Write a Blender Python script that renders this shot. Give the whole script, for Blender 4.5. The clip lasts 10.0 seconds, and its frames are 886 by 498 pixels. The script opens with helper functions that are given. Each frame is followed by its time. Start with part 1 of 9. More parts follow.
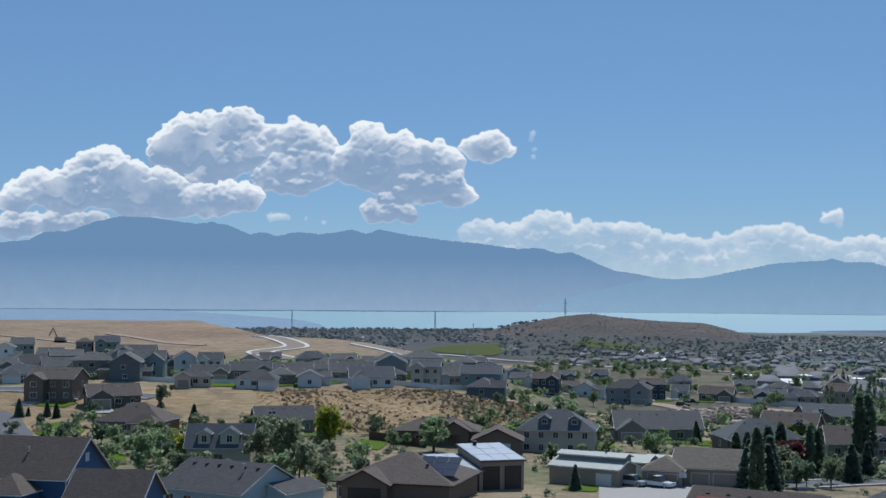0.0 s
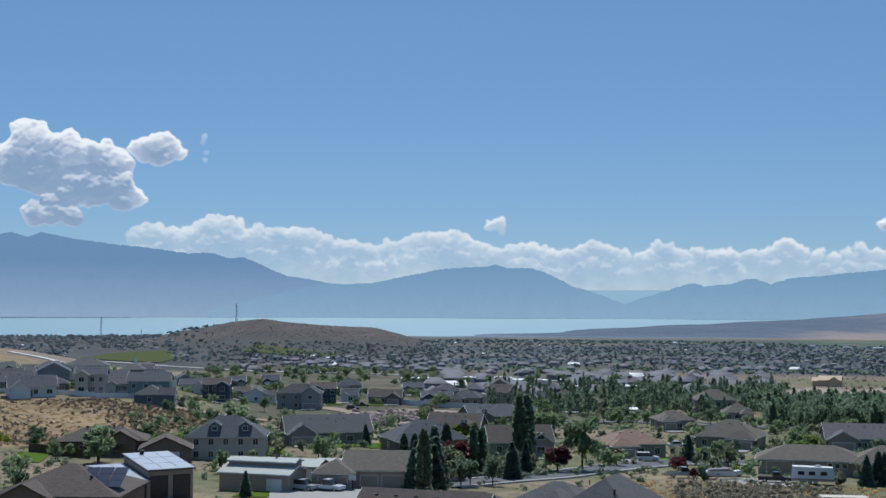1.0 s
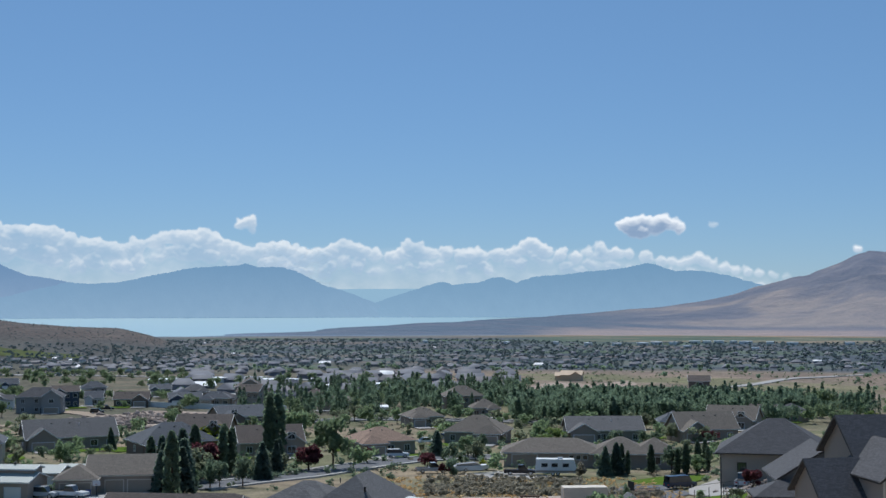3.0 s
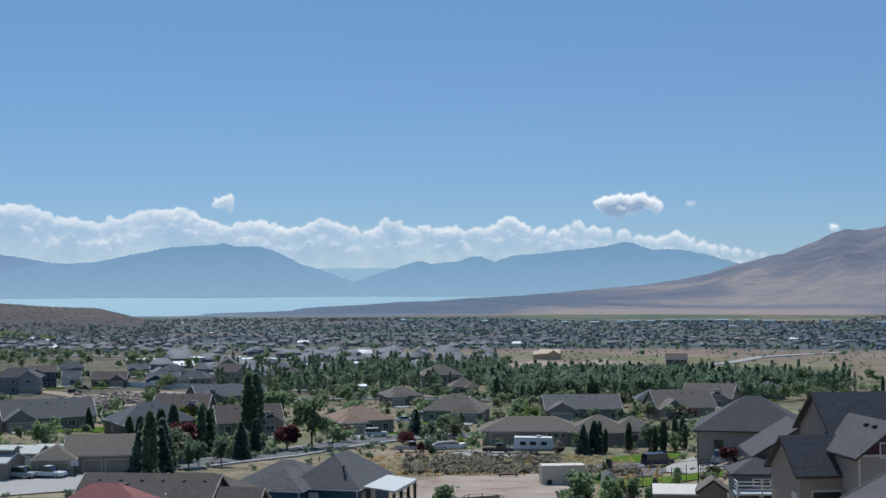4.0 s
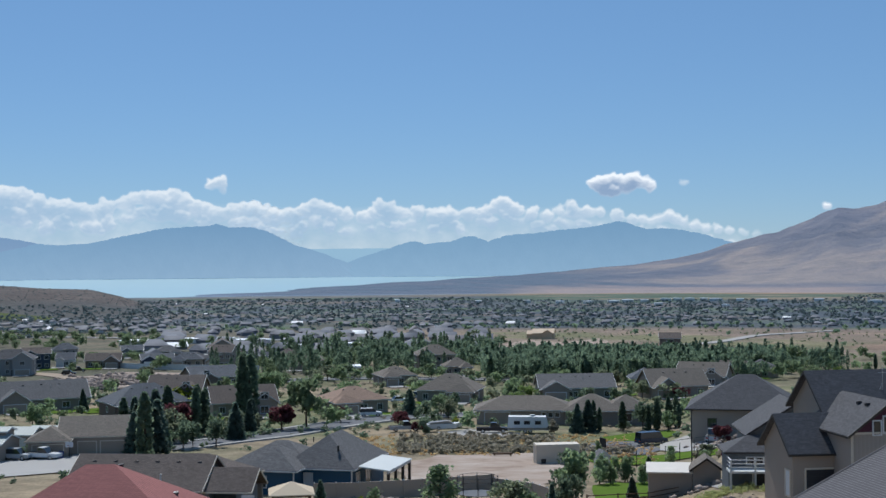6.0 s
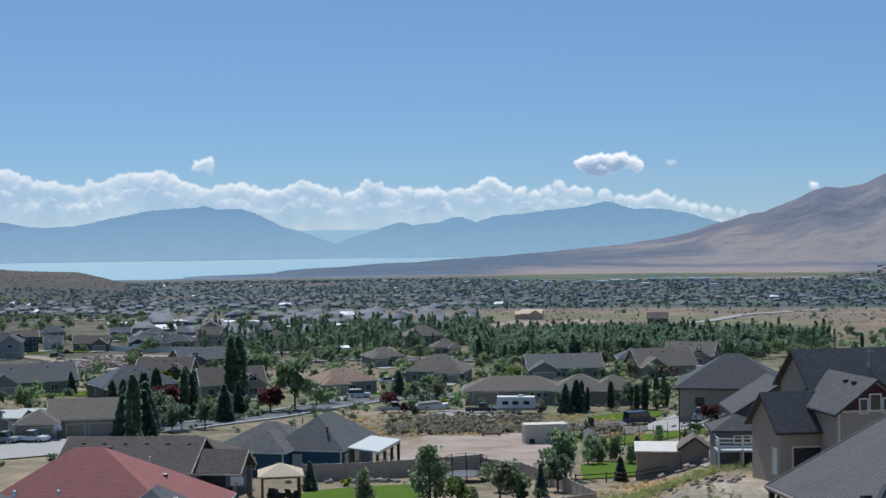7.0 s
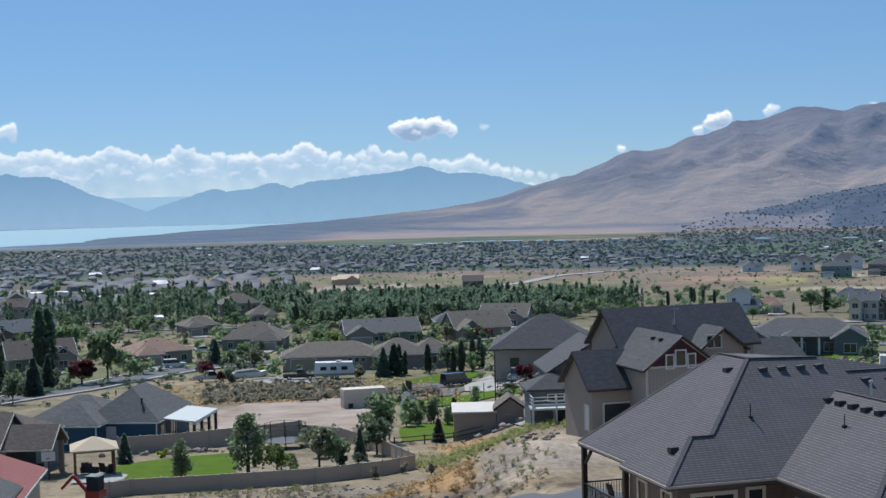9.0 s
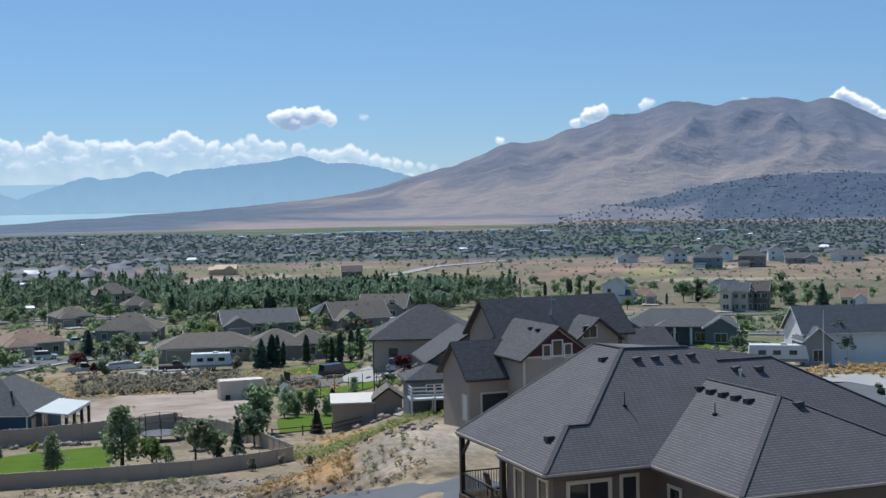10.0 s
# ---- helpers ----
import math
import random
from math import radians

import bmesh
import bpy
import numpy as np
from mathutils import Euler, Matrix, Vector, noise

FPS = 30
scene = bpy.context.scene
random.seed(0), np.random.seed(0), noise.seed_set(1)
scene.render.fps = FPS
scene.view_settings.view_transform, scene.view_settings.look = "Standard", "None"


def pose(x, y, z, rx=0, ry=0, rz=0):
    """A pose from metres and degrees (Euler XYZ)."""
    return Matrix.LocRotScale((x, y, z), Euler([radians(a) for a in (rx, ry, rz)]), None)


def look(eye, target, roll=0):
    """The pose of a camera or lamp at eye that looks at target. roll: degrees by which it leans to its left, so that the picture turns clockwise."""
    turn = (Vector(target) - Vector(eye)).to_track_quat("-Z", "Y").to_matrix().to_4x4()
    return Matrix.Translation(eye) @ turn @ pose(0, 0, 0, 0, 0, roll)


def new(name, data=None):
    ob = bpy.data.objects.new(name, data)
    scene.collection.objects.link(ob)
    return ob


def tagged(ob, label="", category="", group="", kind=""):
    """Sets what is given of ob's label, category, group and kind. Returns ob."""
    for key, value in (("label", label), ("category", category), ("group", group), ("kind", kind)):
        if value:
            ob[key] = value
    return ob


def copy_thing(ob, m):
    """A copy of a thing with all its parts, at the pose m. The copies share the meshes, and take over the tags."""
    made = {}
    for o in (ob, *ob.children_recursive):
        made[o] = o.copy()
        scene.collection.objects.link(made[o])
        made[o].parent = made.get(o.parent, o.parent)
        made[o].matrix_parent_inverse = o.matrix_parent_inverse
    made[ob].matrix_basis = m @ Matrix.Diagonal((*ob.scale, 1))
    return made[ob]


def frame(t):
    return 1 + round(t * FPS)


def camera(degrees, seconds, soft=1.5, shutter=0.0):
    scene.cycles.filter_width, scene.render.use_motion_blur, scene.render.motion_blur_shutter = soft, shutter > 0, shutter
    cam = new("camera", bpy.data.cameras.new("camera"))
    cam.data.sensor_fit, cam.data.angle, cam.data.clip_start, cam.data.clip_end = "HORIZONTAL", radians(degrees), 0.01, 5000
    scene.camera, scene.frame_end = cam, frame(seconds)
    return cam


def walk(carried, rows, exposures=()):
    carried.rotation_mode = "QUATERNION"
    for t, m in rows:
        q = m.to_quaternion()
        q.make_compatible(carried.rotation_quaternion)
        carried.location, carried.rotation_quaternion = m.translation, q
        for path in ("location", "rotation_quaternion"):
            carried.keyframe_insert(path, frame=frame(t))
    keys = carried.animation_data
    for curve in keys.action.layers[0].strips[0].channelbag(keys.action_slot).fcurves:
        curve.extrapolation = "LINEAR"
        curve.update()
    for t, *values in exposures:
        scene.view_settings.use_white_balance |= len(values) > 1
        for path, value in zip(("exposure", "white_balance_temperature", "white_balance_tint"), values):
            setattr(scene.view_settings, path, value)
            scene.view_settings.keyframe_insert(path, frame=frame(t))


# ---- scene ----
EYE = (0.0, 0.0, 44.0)
# seconds, heading (degrees right of +y), tilt up, lean
TURNS = [
    (0.0, -26.084, 2.135, 0.425),
    (0.5, -18.079, 2.229, 0.352),
    (1.0, -11.967, 2.436, 0.246),
    (1.5, -7.167, 2.680, 0.108),
    (2.0, -4.093, 2.873, -0.066),
    (2.5, -2.283, 2.756, -0.072),
    (4.0, -0.295, 1.496, -0.227),
    (4.5, -0.000, 1.217, -0.285),
    (5.0, 0.091, 1.034, -0.345),
    (5.5, -0.039, 0.885, -0.455),
    (7.0, 0.494, -0.199, -0.734),
    (7.5, 1.854, -0.711, -0.885),
    (8.0, 3.731, -1.182, -1.081),
    (8.5, 5.995, -1.577, -1.275),
    (9.0, 8.405, -1.848, -1.416),
    (9.5, 10.923, -2.080, -1.310),
    (10.0, 13.619, -2.362, -1.007),
]


def ahead(heading, tilt):
    a, e = radians(heading), radians(tilt)
    return (EYE[0] + 100 * math.sin(a) * math.cos(e), EYE[1] + 100 * math.cos(a) * math.cos(e), EYE[2] + 100 * math.sin(e))


cam = camera(36.968, 10.0)
walk(cam, [(t, look(EYE, ahead(h, p), roll)) for t, h, p, roll in TURNS],
     exposures=[(0, -0.36, 6200, 9), (2.5, -0.34, 6200, 9), (5, -0.27, 6200, 9), (7.5, -0.22, 6200, 9), (10, -0.07, 6200, 9)])

# ---- light: high sun ahead of the camera, clear sky ----
SUN_AZ, SUN_EL = -14.0, 50.0
world = bpy.data.worlds.new("world")
scene.world = world
world.use_nodes = True
wn, wl = world.node_tree.nodes, world.node_tree.links
sky = wn.new("ShaderNodeTexSky")
sky.sky_type, sky.sun_disc = "NISHITA", False
sky.sun_elevation, sky.sun_rotation = radians(SUN_EL), radians(SUN_AZ)
sky.altitude, sky.air_density, sky.dust_density, sky.ozone_density = 1500, 1.0, 0.1, 4.0
clear = wn.new("ShaderNodeMix")
clear.data_type, clear.blend_type = "RGBA", "MULTIPLY"
clear.inputs[0].default_value, clear.inputs[7].default_value = 1.0, (0.90, 1.0, 1.10, 1)
wl.new(sky.outputs[0], clear.inputs[6])
air = wn.new("ShaderNodeMix")
air.data_type = "RGBA"
air.inputs[0].default_value, air.inputs[7].default_value = 0.38, (3.0, 6.0, 10.2, 1)
wl.new(clear.outputs[2], air.inputs[6])
wl.new(air.outputs[2], wn["Background"].inputs[0])
wn["Background"].inputs[1].default_value = 0.078
sun = new("sun", bpy.data.lights.new("sun", "SUN"))
sun.data.energy, sun.data.angle, sun.data.color = 5.0, radians(0.53), (1.0, 0.975, 0.94)
sa, se = radians(SUN_AZ), radians(SUN_EL)
sun.matrix_world = look((math.sin(sa) * math.cos(se) * 200, math.cos(sa) * math.cos(se) * 200, math.sin(se) * 200), (0, 0, 0))

# ---- materials ----
def nodes_of(name):
    m = bpy.data.materials.new(name)
    m.use_nodes = True
    return m, m.node_tree.nodes, m.node_tree.links, m.node_tree.nodes["Principled BSDF"]


def ramp_node(n, stops):
    r = n.new("ShaderNodeValToRGB")
    while len(r.color_ramp.elements) < len(stops):
        r.color_ramp.elements.new(0.5)
    for e, (p, c) in zip(r.color_ramp.elements, stops):
        e.position, e.color = p, (*c, 1)
    return r


def mix_node(n, l, a, b, fac, mode="MIX"):
    """a, b, fac: sockets or values. Returns the colour socket."""
    m = n.new("ShaderNodeMix")
    m.data_type, m.blend_type = "RGBA", mode
    for sock, v in ((m.inputs[0], fac), (m.inputs[6], a), (m.inputs[7], b)):
        if isinstance(v, bpy.types.NodeSocket):
            l.new(v, sock)
        elif isinstance(v, (int, float)):
            sock.default_value = v
        else:
            sock.default_value = (*v, 1)
    return m.outputs[2]


def noise_node(n, l, scale, detail=4.0, rough=0.55, coords=None):
    t = n.new("ShaderNodeTexNoise")
    t.inputs["Scale"].default_value, t.inputs["Detail"].default_value, t.inputs["Roughness"].default_value = scale, detail, rough
    if coords is None:
        coords = n.new("ShaderNodeTexCoord").outputs["Object"]
    l.new(coords, t.inputs["Vector"])
    return t.outputs[0]


def bump_node(n, l, height, strength, dist, bsdf):
    b = n.new("ShaderNodeBump")
    b.inputs["Strength"].default_value, b.inputs["Distance"].default_value = strength, dist
    l.new(height, b.inputs["Height"])
    l.new(b.outputs[0], bsdf.inputs["Normal"])


def scaled(c, k):
    return tuple(min(1.0, v * k) for v in c)


def plain(name, colour, rough=0.7, metal=0.0, vary=0.18, size=0.6, bump=0.0, fine=9.0, island=0.0):
    """A painted or mineral surface with stains at two scales; island: brightness spread between the pieces of one mesh."""
    m, n, l, b = nodes_of(name)
    big, small = noise_node(n, l, size, 3.0), noise_node(n, l, fine, 5.0, 0.65)
    c = mix_node(n, l, scaled(colour, 1 - vary), scaled(colour, 1 + vary), big)
    c = mix_node(n, l, c, scaled(colour, 0.72), mix_node(n, l, (0, 0, 0), (0.55, 0.55, 0.55), small))
    if island:
        g = n.new("ShaderNodeNewGeometry")
        r = ramp_node(n, [(0.0, (1 - island,) * 3), (1.0, (1 + island * 0.6,) * 3)])
        l.new(g.outputs["Random Per Island"], r.inputs[0])
        c = mix_node(n, l, c, r.outputs[0], 1.0, "MULTIPLY")
    l.new(c, b.inputs["Base Color"])
    b.inputs["Roughness"].default_value, b.inputs["Metallic"].default_value = rough, metal
    if rough > 0.75:
        b.inputs["Specular IOR Level"].default_value = 0.0 if rough >= 0.9 else 0.12
    if bump:
        bump_node(n, l, small, bump, 0.02, b)
    return m


def shingle(name, colour, course=0.075, spread=0.35, rough=0.9, tab=0.30, joint=0.012):
    """Asphalt shingles: courses follow height, tabs run along the slope, granules and blends of tone."""
    m, n, l, b = nodes_of(name)
    tc = n.new("ShaderNodeTexCoord")
    sep = n.new("ShaderNodeSeparateXYZ")
    l.new(tc.outputs["Object"], sep.inputs[0])
    add = n.new("ShaderNodeMath")
    l.new(sep.outputs[0], add.inputs[0]), l.new(sep.outputs[1], add.inputs[1])
    com = n.new("ShaderNodeCombineXYZ")
    l.new(add.outputs[0], com.inputs[0]), l.new(sep.outputs[2], com.inputs[1])
    br = n.new("ShaderNodeTexBrick")
    l.new(com.outputs[0], br.inputs["Vector"])
    br.inputs["Scale"].default_value = 1.0
    br.inputs["Brick Width"].default_value, br.inputs["Row Height"].default_value = tab, course
    br.inputs["Mortar Size"].default_value, br.inputs["Mortar Smooth"].default_value = joint, 0.3
    br.inputs["Color1"].default_value = (*scaled(colour, 1 - spread), 1)
    br.inputs["Color2"].default_value = (*scaled(colour, 1 + spread), 1)
    br.inputs["Mortar"].default_value = (*scaled(colour, 0.35), 1)
    patch = noise_node(n, l, 0.5, 4.0)
    grain = noise_node(n, l, 30.0, 3.0)
    c = mix_node(n, l, br.outputs[0], scaled(colour, 1.25), mix_node(n, l, (0, 0, 0), (0.5, 0.5, 0.5), patch))
    c = mix_node(n, l, c, scaled(colour, 0.7), mix_node(n, l, (0, 0, 0), (0.35, 0.35, 0.35), grain))
    l.new(c, b.inputs["Base Color"])
    b.inputs["Roughness"].default_value = rough
    b.inputs["Specular IOR Level"].default_value = 0.25
    bump_node(n, l, br.outputs[1], -0.5, 0.012, b)
    return m


def siding(name, colour, row=0.18, upright=False):
    """Lapped boards, or upright battens, as a fine relief."""
    m, n, l, b = nodes_of(name)
    tc = n.new("ShaderNodeTexCoord")
    w = n.new("ShaderNodeTexWave")
    w.wave_type, w.bands_direction, w.wave_profile = "BANDS", "X" if upright else "Z", "SAW"
    w.inputs["Scale"].default_value = 0.314 / row
    w.inputs["Distortion"].default_value = 0.15
    l.new(tc.outputs["Object"], w.inputs["Vector"])
    big, small = noise_node(n, l, 0.5, 3.0), noise_node(n, l, 14.0, 4.0)
    c = mix_node(n, l, scaled(colour, 0.88), scaled(colour, 1.12), big)
    c = mix_node(n, l, c, scaled(colour, 0.8), mix_node(n, l, (0, 0, 0), (0.4, 0.4, 0.4), small))
    c = mix_node(n, l, c, scaled(colour, 0.75), mix_node(n, l, (0.5, 0.5, 0.5), (0, 0, 0), w.outputs[1]))
    l.new(c, b.inputs["Base Color"])
    b.inputs["Roughness"].default_value = 0.65
    bump_node(n, l, w.outputs[1], 0.5, 0.02, b)
    return m


def leafy(name, dark, light, trans=0.5):
    m, n, l, b = nodes_of(name)
    g = n.new("ShaderNodeNewGeometry")
    o = n.new("ShaderNodeObjectInfo")
    c = mix_node(n, l, dark, light, g.outputs["Random Per Island"])
    hue = n.new("ShaderNodeHueSaturation")
    rv = ramp_node(n, [(0.0, (0.72,) * 3), (1.0, (1.25,) * 3)])
    l.new(o.outputs["Random"], rv.inputs[0])
    l.new(c, hue.inputs["Color"]), l.new(rv.outputs[0], hue.inputs["Value"])
    l.new(hue.outputs[0], b.inputs["Base Color"])
    b.inputs["Roughness"].default_value = 0.75
    b.inputs["Specular IOR Level"].default_value = 0.25
    t = n.new("ShaderNodeBsdfTranslucent")
    l.new(hue.outputs[0], t.inputs[0])
    s = n.new("ShaderNodeMixShader")
    s.inputs[0].default_value = trans
    l.new(b.outputs[0], s.inputs[1]), l.new(t.outputs[0], s.inputs[2])
    l.new(s.outputs[0], n["Material Output"].inputs[0])
    return m


ROOFS = {k: shingle("shingles_" + k, c) for k, c in dict(
    charcoal=(0.085, 0.085, 0.092), brown=(0.125, 0.10, 0.087), grey=(0.13, 0.128, 0.13), taupe=(0.17, 0.145, 0.12),
    tan=(0.30, 0.20, 0.145), slate=(0.10, 0.11, 0.125)).items()}
ROOFS["red"] = shingle("red_roof_shingles", (0.33, 0.125, 0.112), 0.07, 0.16, 0.9, 0.34, 0.010)
ROOFS["metal"] = plain("white_metal_roof", (0.62, 0.64, 0.66), 0.35, 0.3, vary=0.06)
WALLS = {k: plain("stucco_" + k, c, 0.85, vary=0.08, bump=0.2) for k, c in dict(
    tan=(0.345, 0.29, 0.24), brown=(0.20, 0.155, 0.125), grey=(0.30, 0.30, 0.29), cream=(0.52, 0.47, 0.38), stone=(0.26, 0.23, 0.2)).items()}
for k, c in dict(white=(0.72, 0.72, 0.7), navy=(0.035, 0.05, 0.085), teal=(0.20, 0.28, 0.28), slate=(0.12, 0.14, 0.155), blue=(0.03, 0.10, 0.22),
                 sky=(0.42, 0.56, 0.62), petrol=(0.02, 0.085, 0.15), umber=(0.15, 0.118, 0.098), maroon=(0.06, 0.006, 0.026)).items():
    WALLS[k] = siding("siding_" + k, c)
WALLS["batten"] = siding("siding_batten", (0.36, 0.31, 0.265), 0.35, True)
WHITE = plain("white_trim_paint", (0.64, 0.65, 0.64), 0.5, vary=0.05)
RIBWHITE = siding("ribbed_white_metal", (0.50, 0.53, 0.52), 0.35, True)
DARKTRIM = plain("dark_brown_trim", (0.03, 0.024, 0.02), 0.5, vary=0.1)
TANTRIM = plain("pale_tan_trim", (0.60, 0.53, 0.43), 0.6, vary=0.06)
GUTTER = plain("taupe_gutter", (0.36, 0.31, 0.26), 0.5, vary=0.08)
PANE, gn, gl, gb = nodes_of("window_glass")
gb.inputs["Base Color"].default_value, gb.inputs["Roughness"].default_value = (0.02, 0.025, 0.03, 1), 0.06
gb.inputs["Specular IOR Level"].default_value = 0.8
DOORTAN = plain("garage_door_tan", (0.33, 0.27, 0.21), 0.55, vary=0.06)
DOORBROWN = plain("garage_door_brown", (0.05, 0.038, 0.032), 0.5, vary=0.08)
DOORWHITE = plain("garage_door_white", (0.7, 0.7, 0.68), 0.5, vary=0.05)
DOORBLACK = plain("garage_door_charcoal", (0.018, 0.02, 0.026), 0.45, vary=0.08)
METAL = plain("galvanised_steel", (0.55, 0.57, 0.6), 0.35, 0.9, vary=0.1)
CAPS = plain("shingle_caps", (0.115, 0.11, 0.115), 0.9, vary=0.2, size=3.0)
VENTGREY = plain("grey_vent_metal", (0.04, 0.04, 0.044), 0.5, 0.3, vary=0.1)
BLACKMETAL = plain("black_painted_metal", (0.012, 0.012, 0.014), 0.45, vary=0.1)
WOOD = plain("weathered_wood", (0.13, 0.085, 0.055), 0.8, vary=0.2, fine=18)
BARK = plain("bark", (0.10, 0.075, 0.055), 0.9, vary=0.25, fine=12)
CONCRETE = plain("concrete", (0.37, 0.355, 0.335), 0.85, vary=0.1, size=0.3, bump=0.1)
ASPHALT = plain("asphalt", (0.13, 0.135, 0.145), 0.85, vary=0.12, size=0.15)
LAWN = plain("mown_lawn", (0.10, 0.157, 0.03), 0.95, vary=0.35, size=0.35, bump=0.6, fine=6)
DIRT, dn, dl, db = nodes_of("bare_pale_dirt")
dirt_tone = ramp_node(dn, [(0.36, (0.29, 0.22, 0.175)), (0.47, (0.40, 0.325, 0.27)), (0.56, (0.44, 0.37, 0.315)), (0.68, (0.52, 0.45, 0.39))])
dl.new(noise_node(dn, dl, 0.16, 8.0, 0.62), dirt_tone.inputs[0])
dirt_fine = noise_node(dn, dl, 1.7, 6.0, 0.7)
dl.new(mix_node(dn, dl, dirt_tone.outputs[0], (0.24, 0.185, 0.15), mix_node(dn, dl, (0, 0, 0), (0.7, 0.7, 0.7), dirt_fine)), db.inputs["Base Color"])
db.inputs["Roughness"].default_value, db.inputs["Specular IOR Level"].default_value = 1.0, 0.0
bump_node(dn, dl, dirt_fine, 0.8, 0.12, db)
SPOIL = plain("heaped_dirt", (0.37, 0.30, 0.235), 0.95, vary=0.18, size=0.3, bump=0.7, fine=2.5)
VINYL = plain("tan_vinyl_fence", (0.42, 0.34, 0.27), 0.6, vary=0.06)
WHITEVINYL = plain("white_vinyl_fence", (0.72, 0.73, 0.72), 0.5, vary=0.05)
STONES = plain("loose_boulders", (0.34, 0.28, 0.24), 0.9, vary=0.2, bump=0.5, island=0.5)
# town and hazy: blue of distance haze is put into the leaf colours
LEAVES = {k: leafy("leaves_" + k, d, c, {"town": 0.8, "forest": 0.75}.get(k, 0.66)) for k, (d, c) in dict(
    green=((0.16, 0.225, 0.125), (0.29, 0.37, 0.20)), dark=((0.11, 0.155, 0.105), (0.205, 0.265, 0.17)), olive=((0.145, 0.17, 0.105), (0.255, 0.285, 0.185)),
    lime=((0.17, 0.21, 0.03), (0.36, 0.40, 0.07)), plum=((0.075, 0.026, 0.034), (0.16, 0.06, 0.065)), sage=((0.20, 0.185, 0.14), (0.36, 0.33, 0.255)),
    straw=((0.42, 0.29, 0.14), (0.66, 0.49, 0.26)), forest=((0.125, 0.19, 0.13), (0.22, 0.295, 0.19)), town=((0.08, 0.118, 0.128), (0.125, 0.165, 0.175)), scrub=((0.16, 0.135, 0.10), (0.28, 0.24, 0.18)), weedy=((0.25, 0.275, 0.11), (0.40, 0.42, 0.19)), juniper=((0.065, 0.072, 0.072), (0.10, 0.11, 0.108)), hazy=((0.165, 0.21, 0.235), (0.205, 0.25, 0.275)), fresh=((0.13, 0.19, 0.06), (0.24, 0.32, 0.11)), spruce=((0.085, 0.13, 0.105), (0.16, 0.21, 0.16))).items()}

# ---- the lie of the land: heights are given against the eye, lake level is z = 0 ----
def ramp(v, a, b):
    u = np.clip((v - a) / (b - a), 0.0, 1.0)
    return u * u * (3 - 2 * u)


def wobble(x, y, size, seed=0.0):
    """A cheap smooth noise, about -1 to 1, on arrays."""
    u, v = x / size + seed * 7.3, y / size - seed * 3.1
    return (np.sin(u * 2.1 + 1.7 * np.sin(v * 1.3 + seed)) + np.sin(v * 2.7 + 1.3 * np.sin(u * 1.9 - seed)) + 0.7 * np.sin((u + v) * 4.3 + seed)) / 2.7


def ridge(x, y, size, seed=0.0):
    return 1 - 2 * np.abs(wobble(x, y, size, seed))


def grain(x, y, seed):
    """Value noise on a unit lattice, 0 to 1."""
    xi, yi = np.floor(x), np.floor(y)
    u, v = x - xi, y - yi
    u, v = u * u * (3 - 2 * u), v * v * (3 - 2 * v)
    h = lambda i, j: np.modf(np.abs(np.sin(i * 127.1 + j * 311.7 + seed * 74.7) * 43758.5453))[0]
    top, low = h(xi, yi) * (1 - u) + h(xi + 1, yi) * u, h(xi, yi + 1) * (1 - u) + h(xi + 1, yi + 1) * u
    return top * (1 - v) + low * v


def fractal(x, y, size, seed, octaves=5, crests=False, rough=0.5):
    """Summed noise, 0 to 1; crests: sharp ridge lines between rounded valleys."""
    total, amp, norm = 0.0, 1.0, 0.0
    for k in range(octaves):
        f = 2.03 ** k / size
        n = grain(x * f + 17.3 * k, y * f - 9.1 * k, seed + k)
        total, norm, amp = total + amp * ((1 - np.abs(2 * n - 1)) ** 1.5 if crests else n), norm + amp, amp * rough
    return total / norm


MAIN_R = (0, 12, 20, 40, 55, 75, 100, 120, 150, 200, 250, 350, 500, 780, 1200, 1860, 1980, 6000)
MAIN_Z = (-2.2, -3.2, -7, -13.5, -16.0, -18.8, -21.5, -23.5, -26, -29, -31, -34, -37.8, -40.6, -42.3, -43.6, -46, -46)
LEFT_R = (0, 12, 20, 40, 55, 75, 100, 120, 150, 200, 250, 330, 410, 530, 650, 900, 1000, 1300, 1860, 6000)
LEFT_Z = (-2.2, -3.2, -7, -13.5, -16.0, -18.8, -21.5, -23.5, -26, -29, -30.5, -31.2, -27, -26, -23.0, -16.8, -17.5, -32, -43.4, -43.4)
BROW_A = (-37, -36, -34.8, -33.6, -31.7, -29.3, -27.6, -26.7, -25.7, -24, -18)
BROW_E = (-0.9, -1.2, -1.37, -1.53, -1.65, -1.96, -2.29, -2.52, -2.9, -3.3, -3.4)
KNOLL_A = (-26, -25, -23, -21, -19.7, -18.5, -17, -15, -13.7, -12.6)
KNOLL_E = (-1.7, -1.6, -1.15, -0.75, -0.6, -0.75, -0.88, -0.95, -1.25, -1.7)
SKY_A = (-12, -10.8, -7, -4.9, -2.3, -0.6, 0.8, 1.4, 3.1, 4.5, 5.0, 6.6, 8.1, 9.75, 10.95, 12.1, 12.5, 13.7, 14.2, 14.6, 15.3, 16.15, 16.6, 17.4, 18.3, 18.9, 19.7, 20.5, 20.95, 21.9, 22.7, 23.1, 23.7, 24.7, 25.3, 25.8, 26.6, 27.7, 28.3, 29, 29.6, 30, 30.6, 31.5, 32.1, 38)
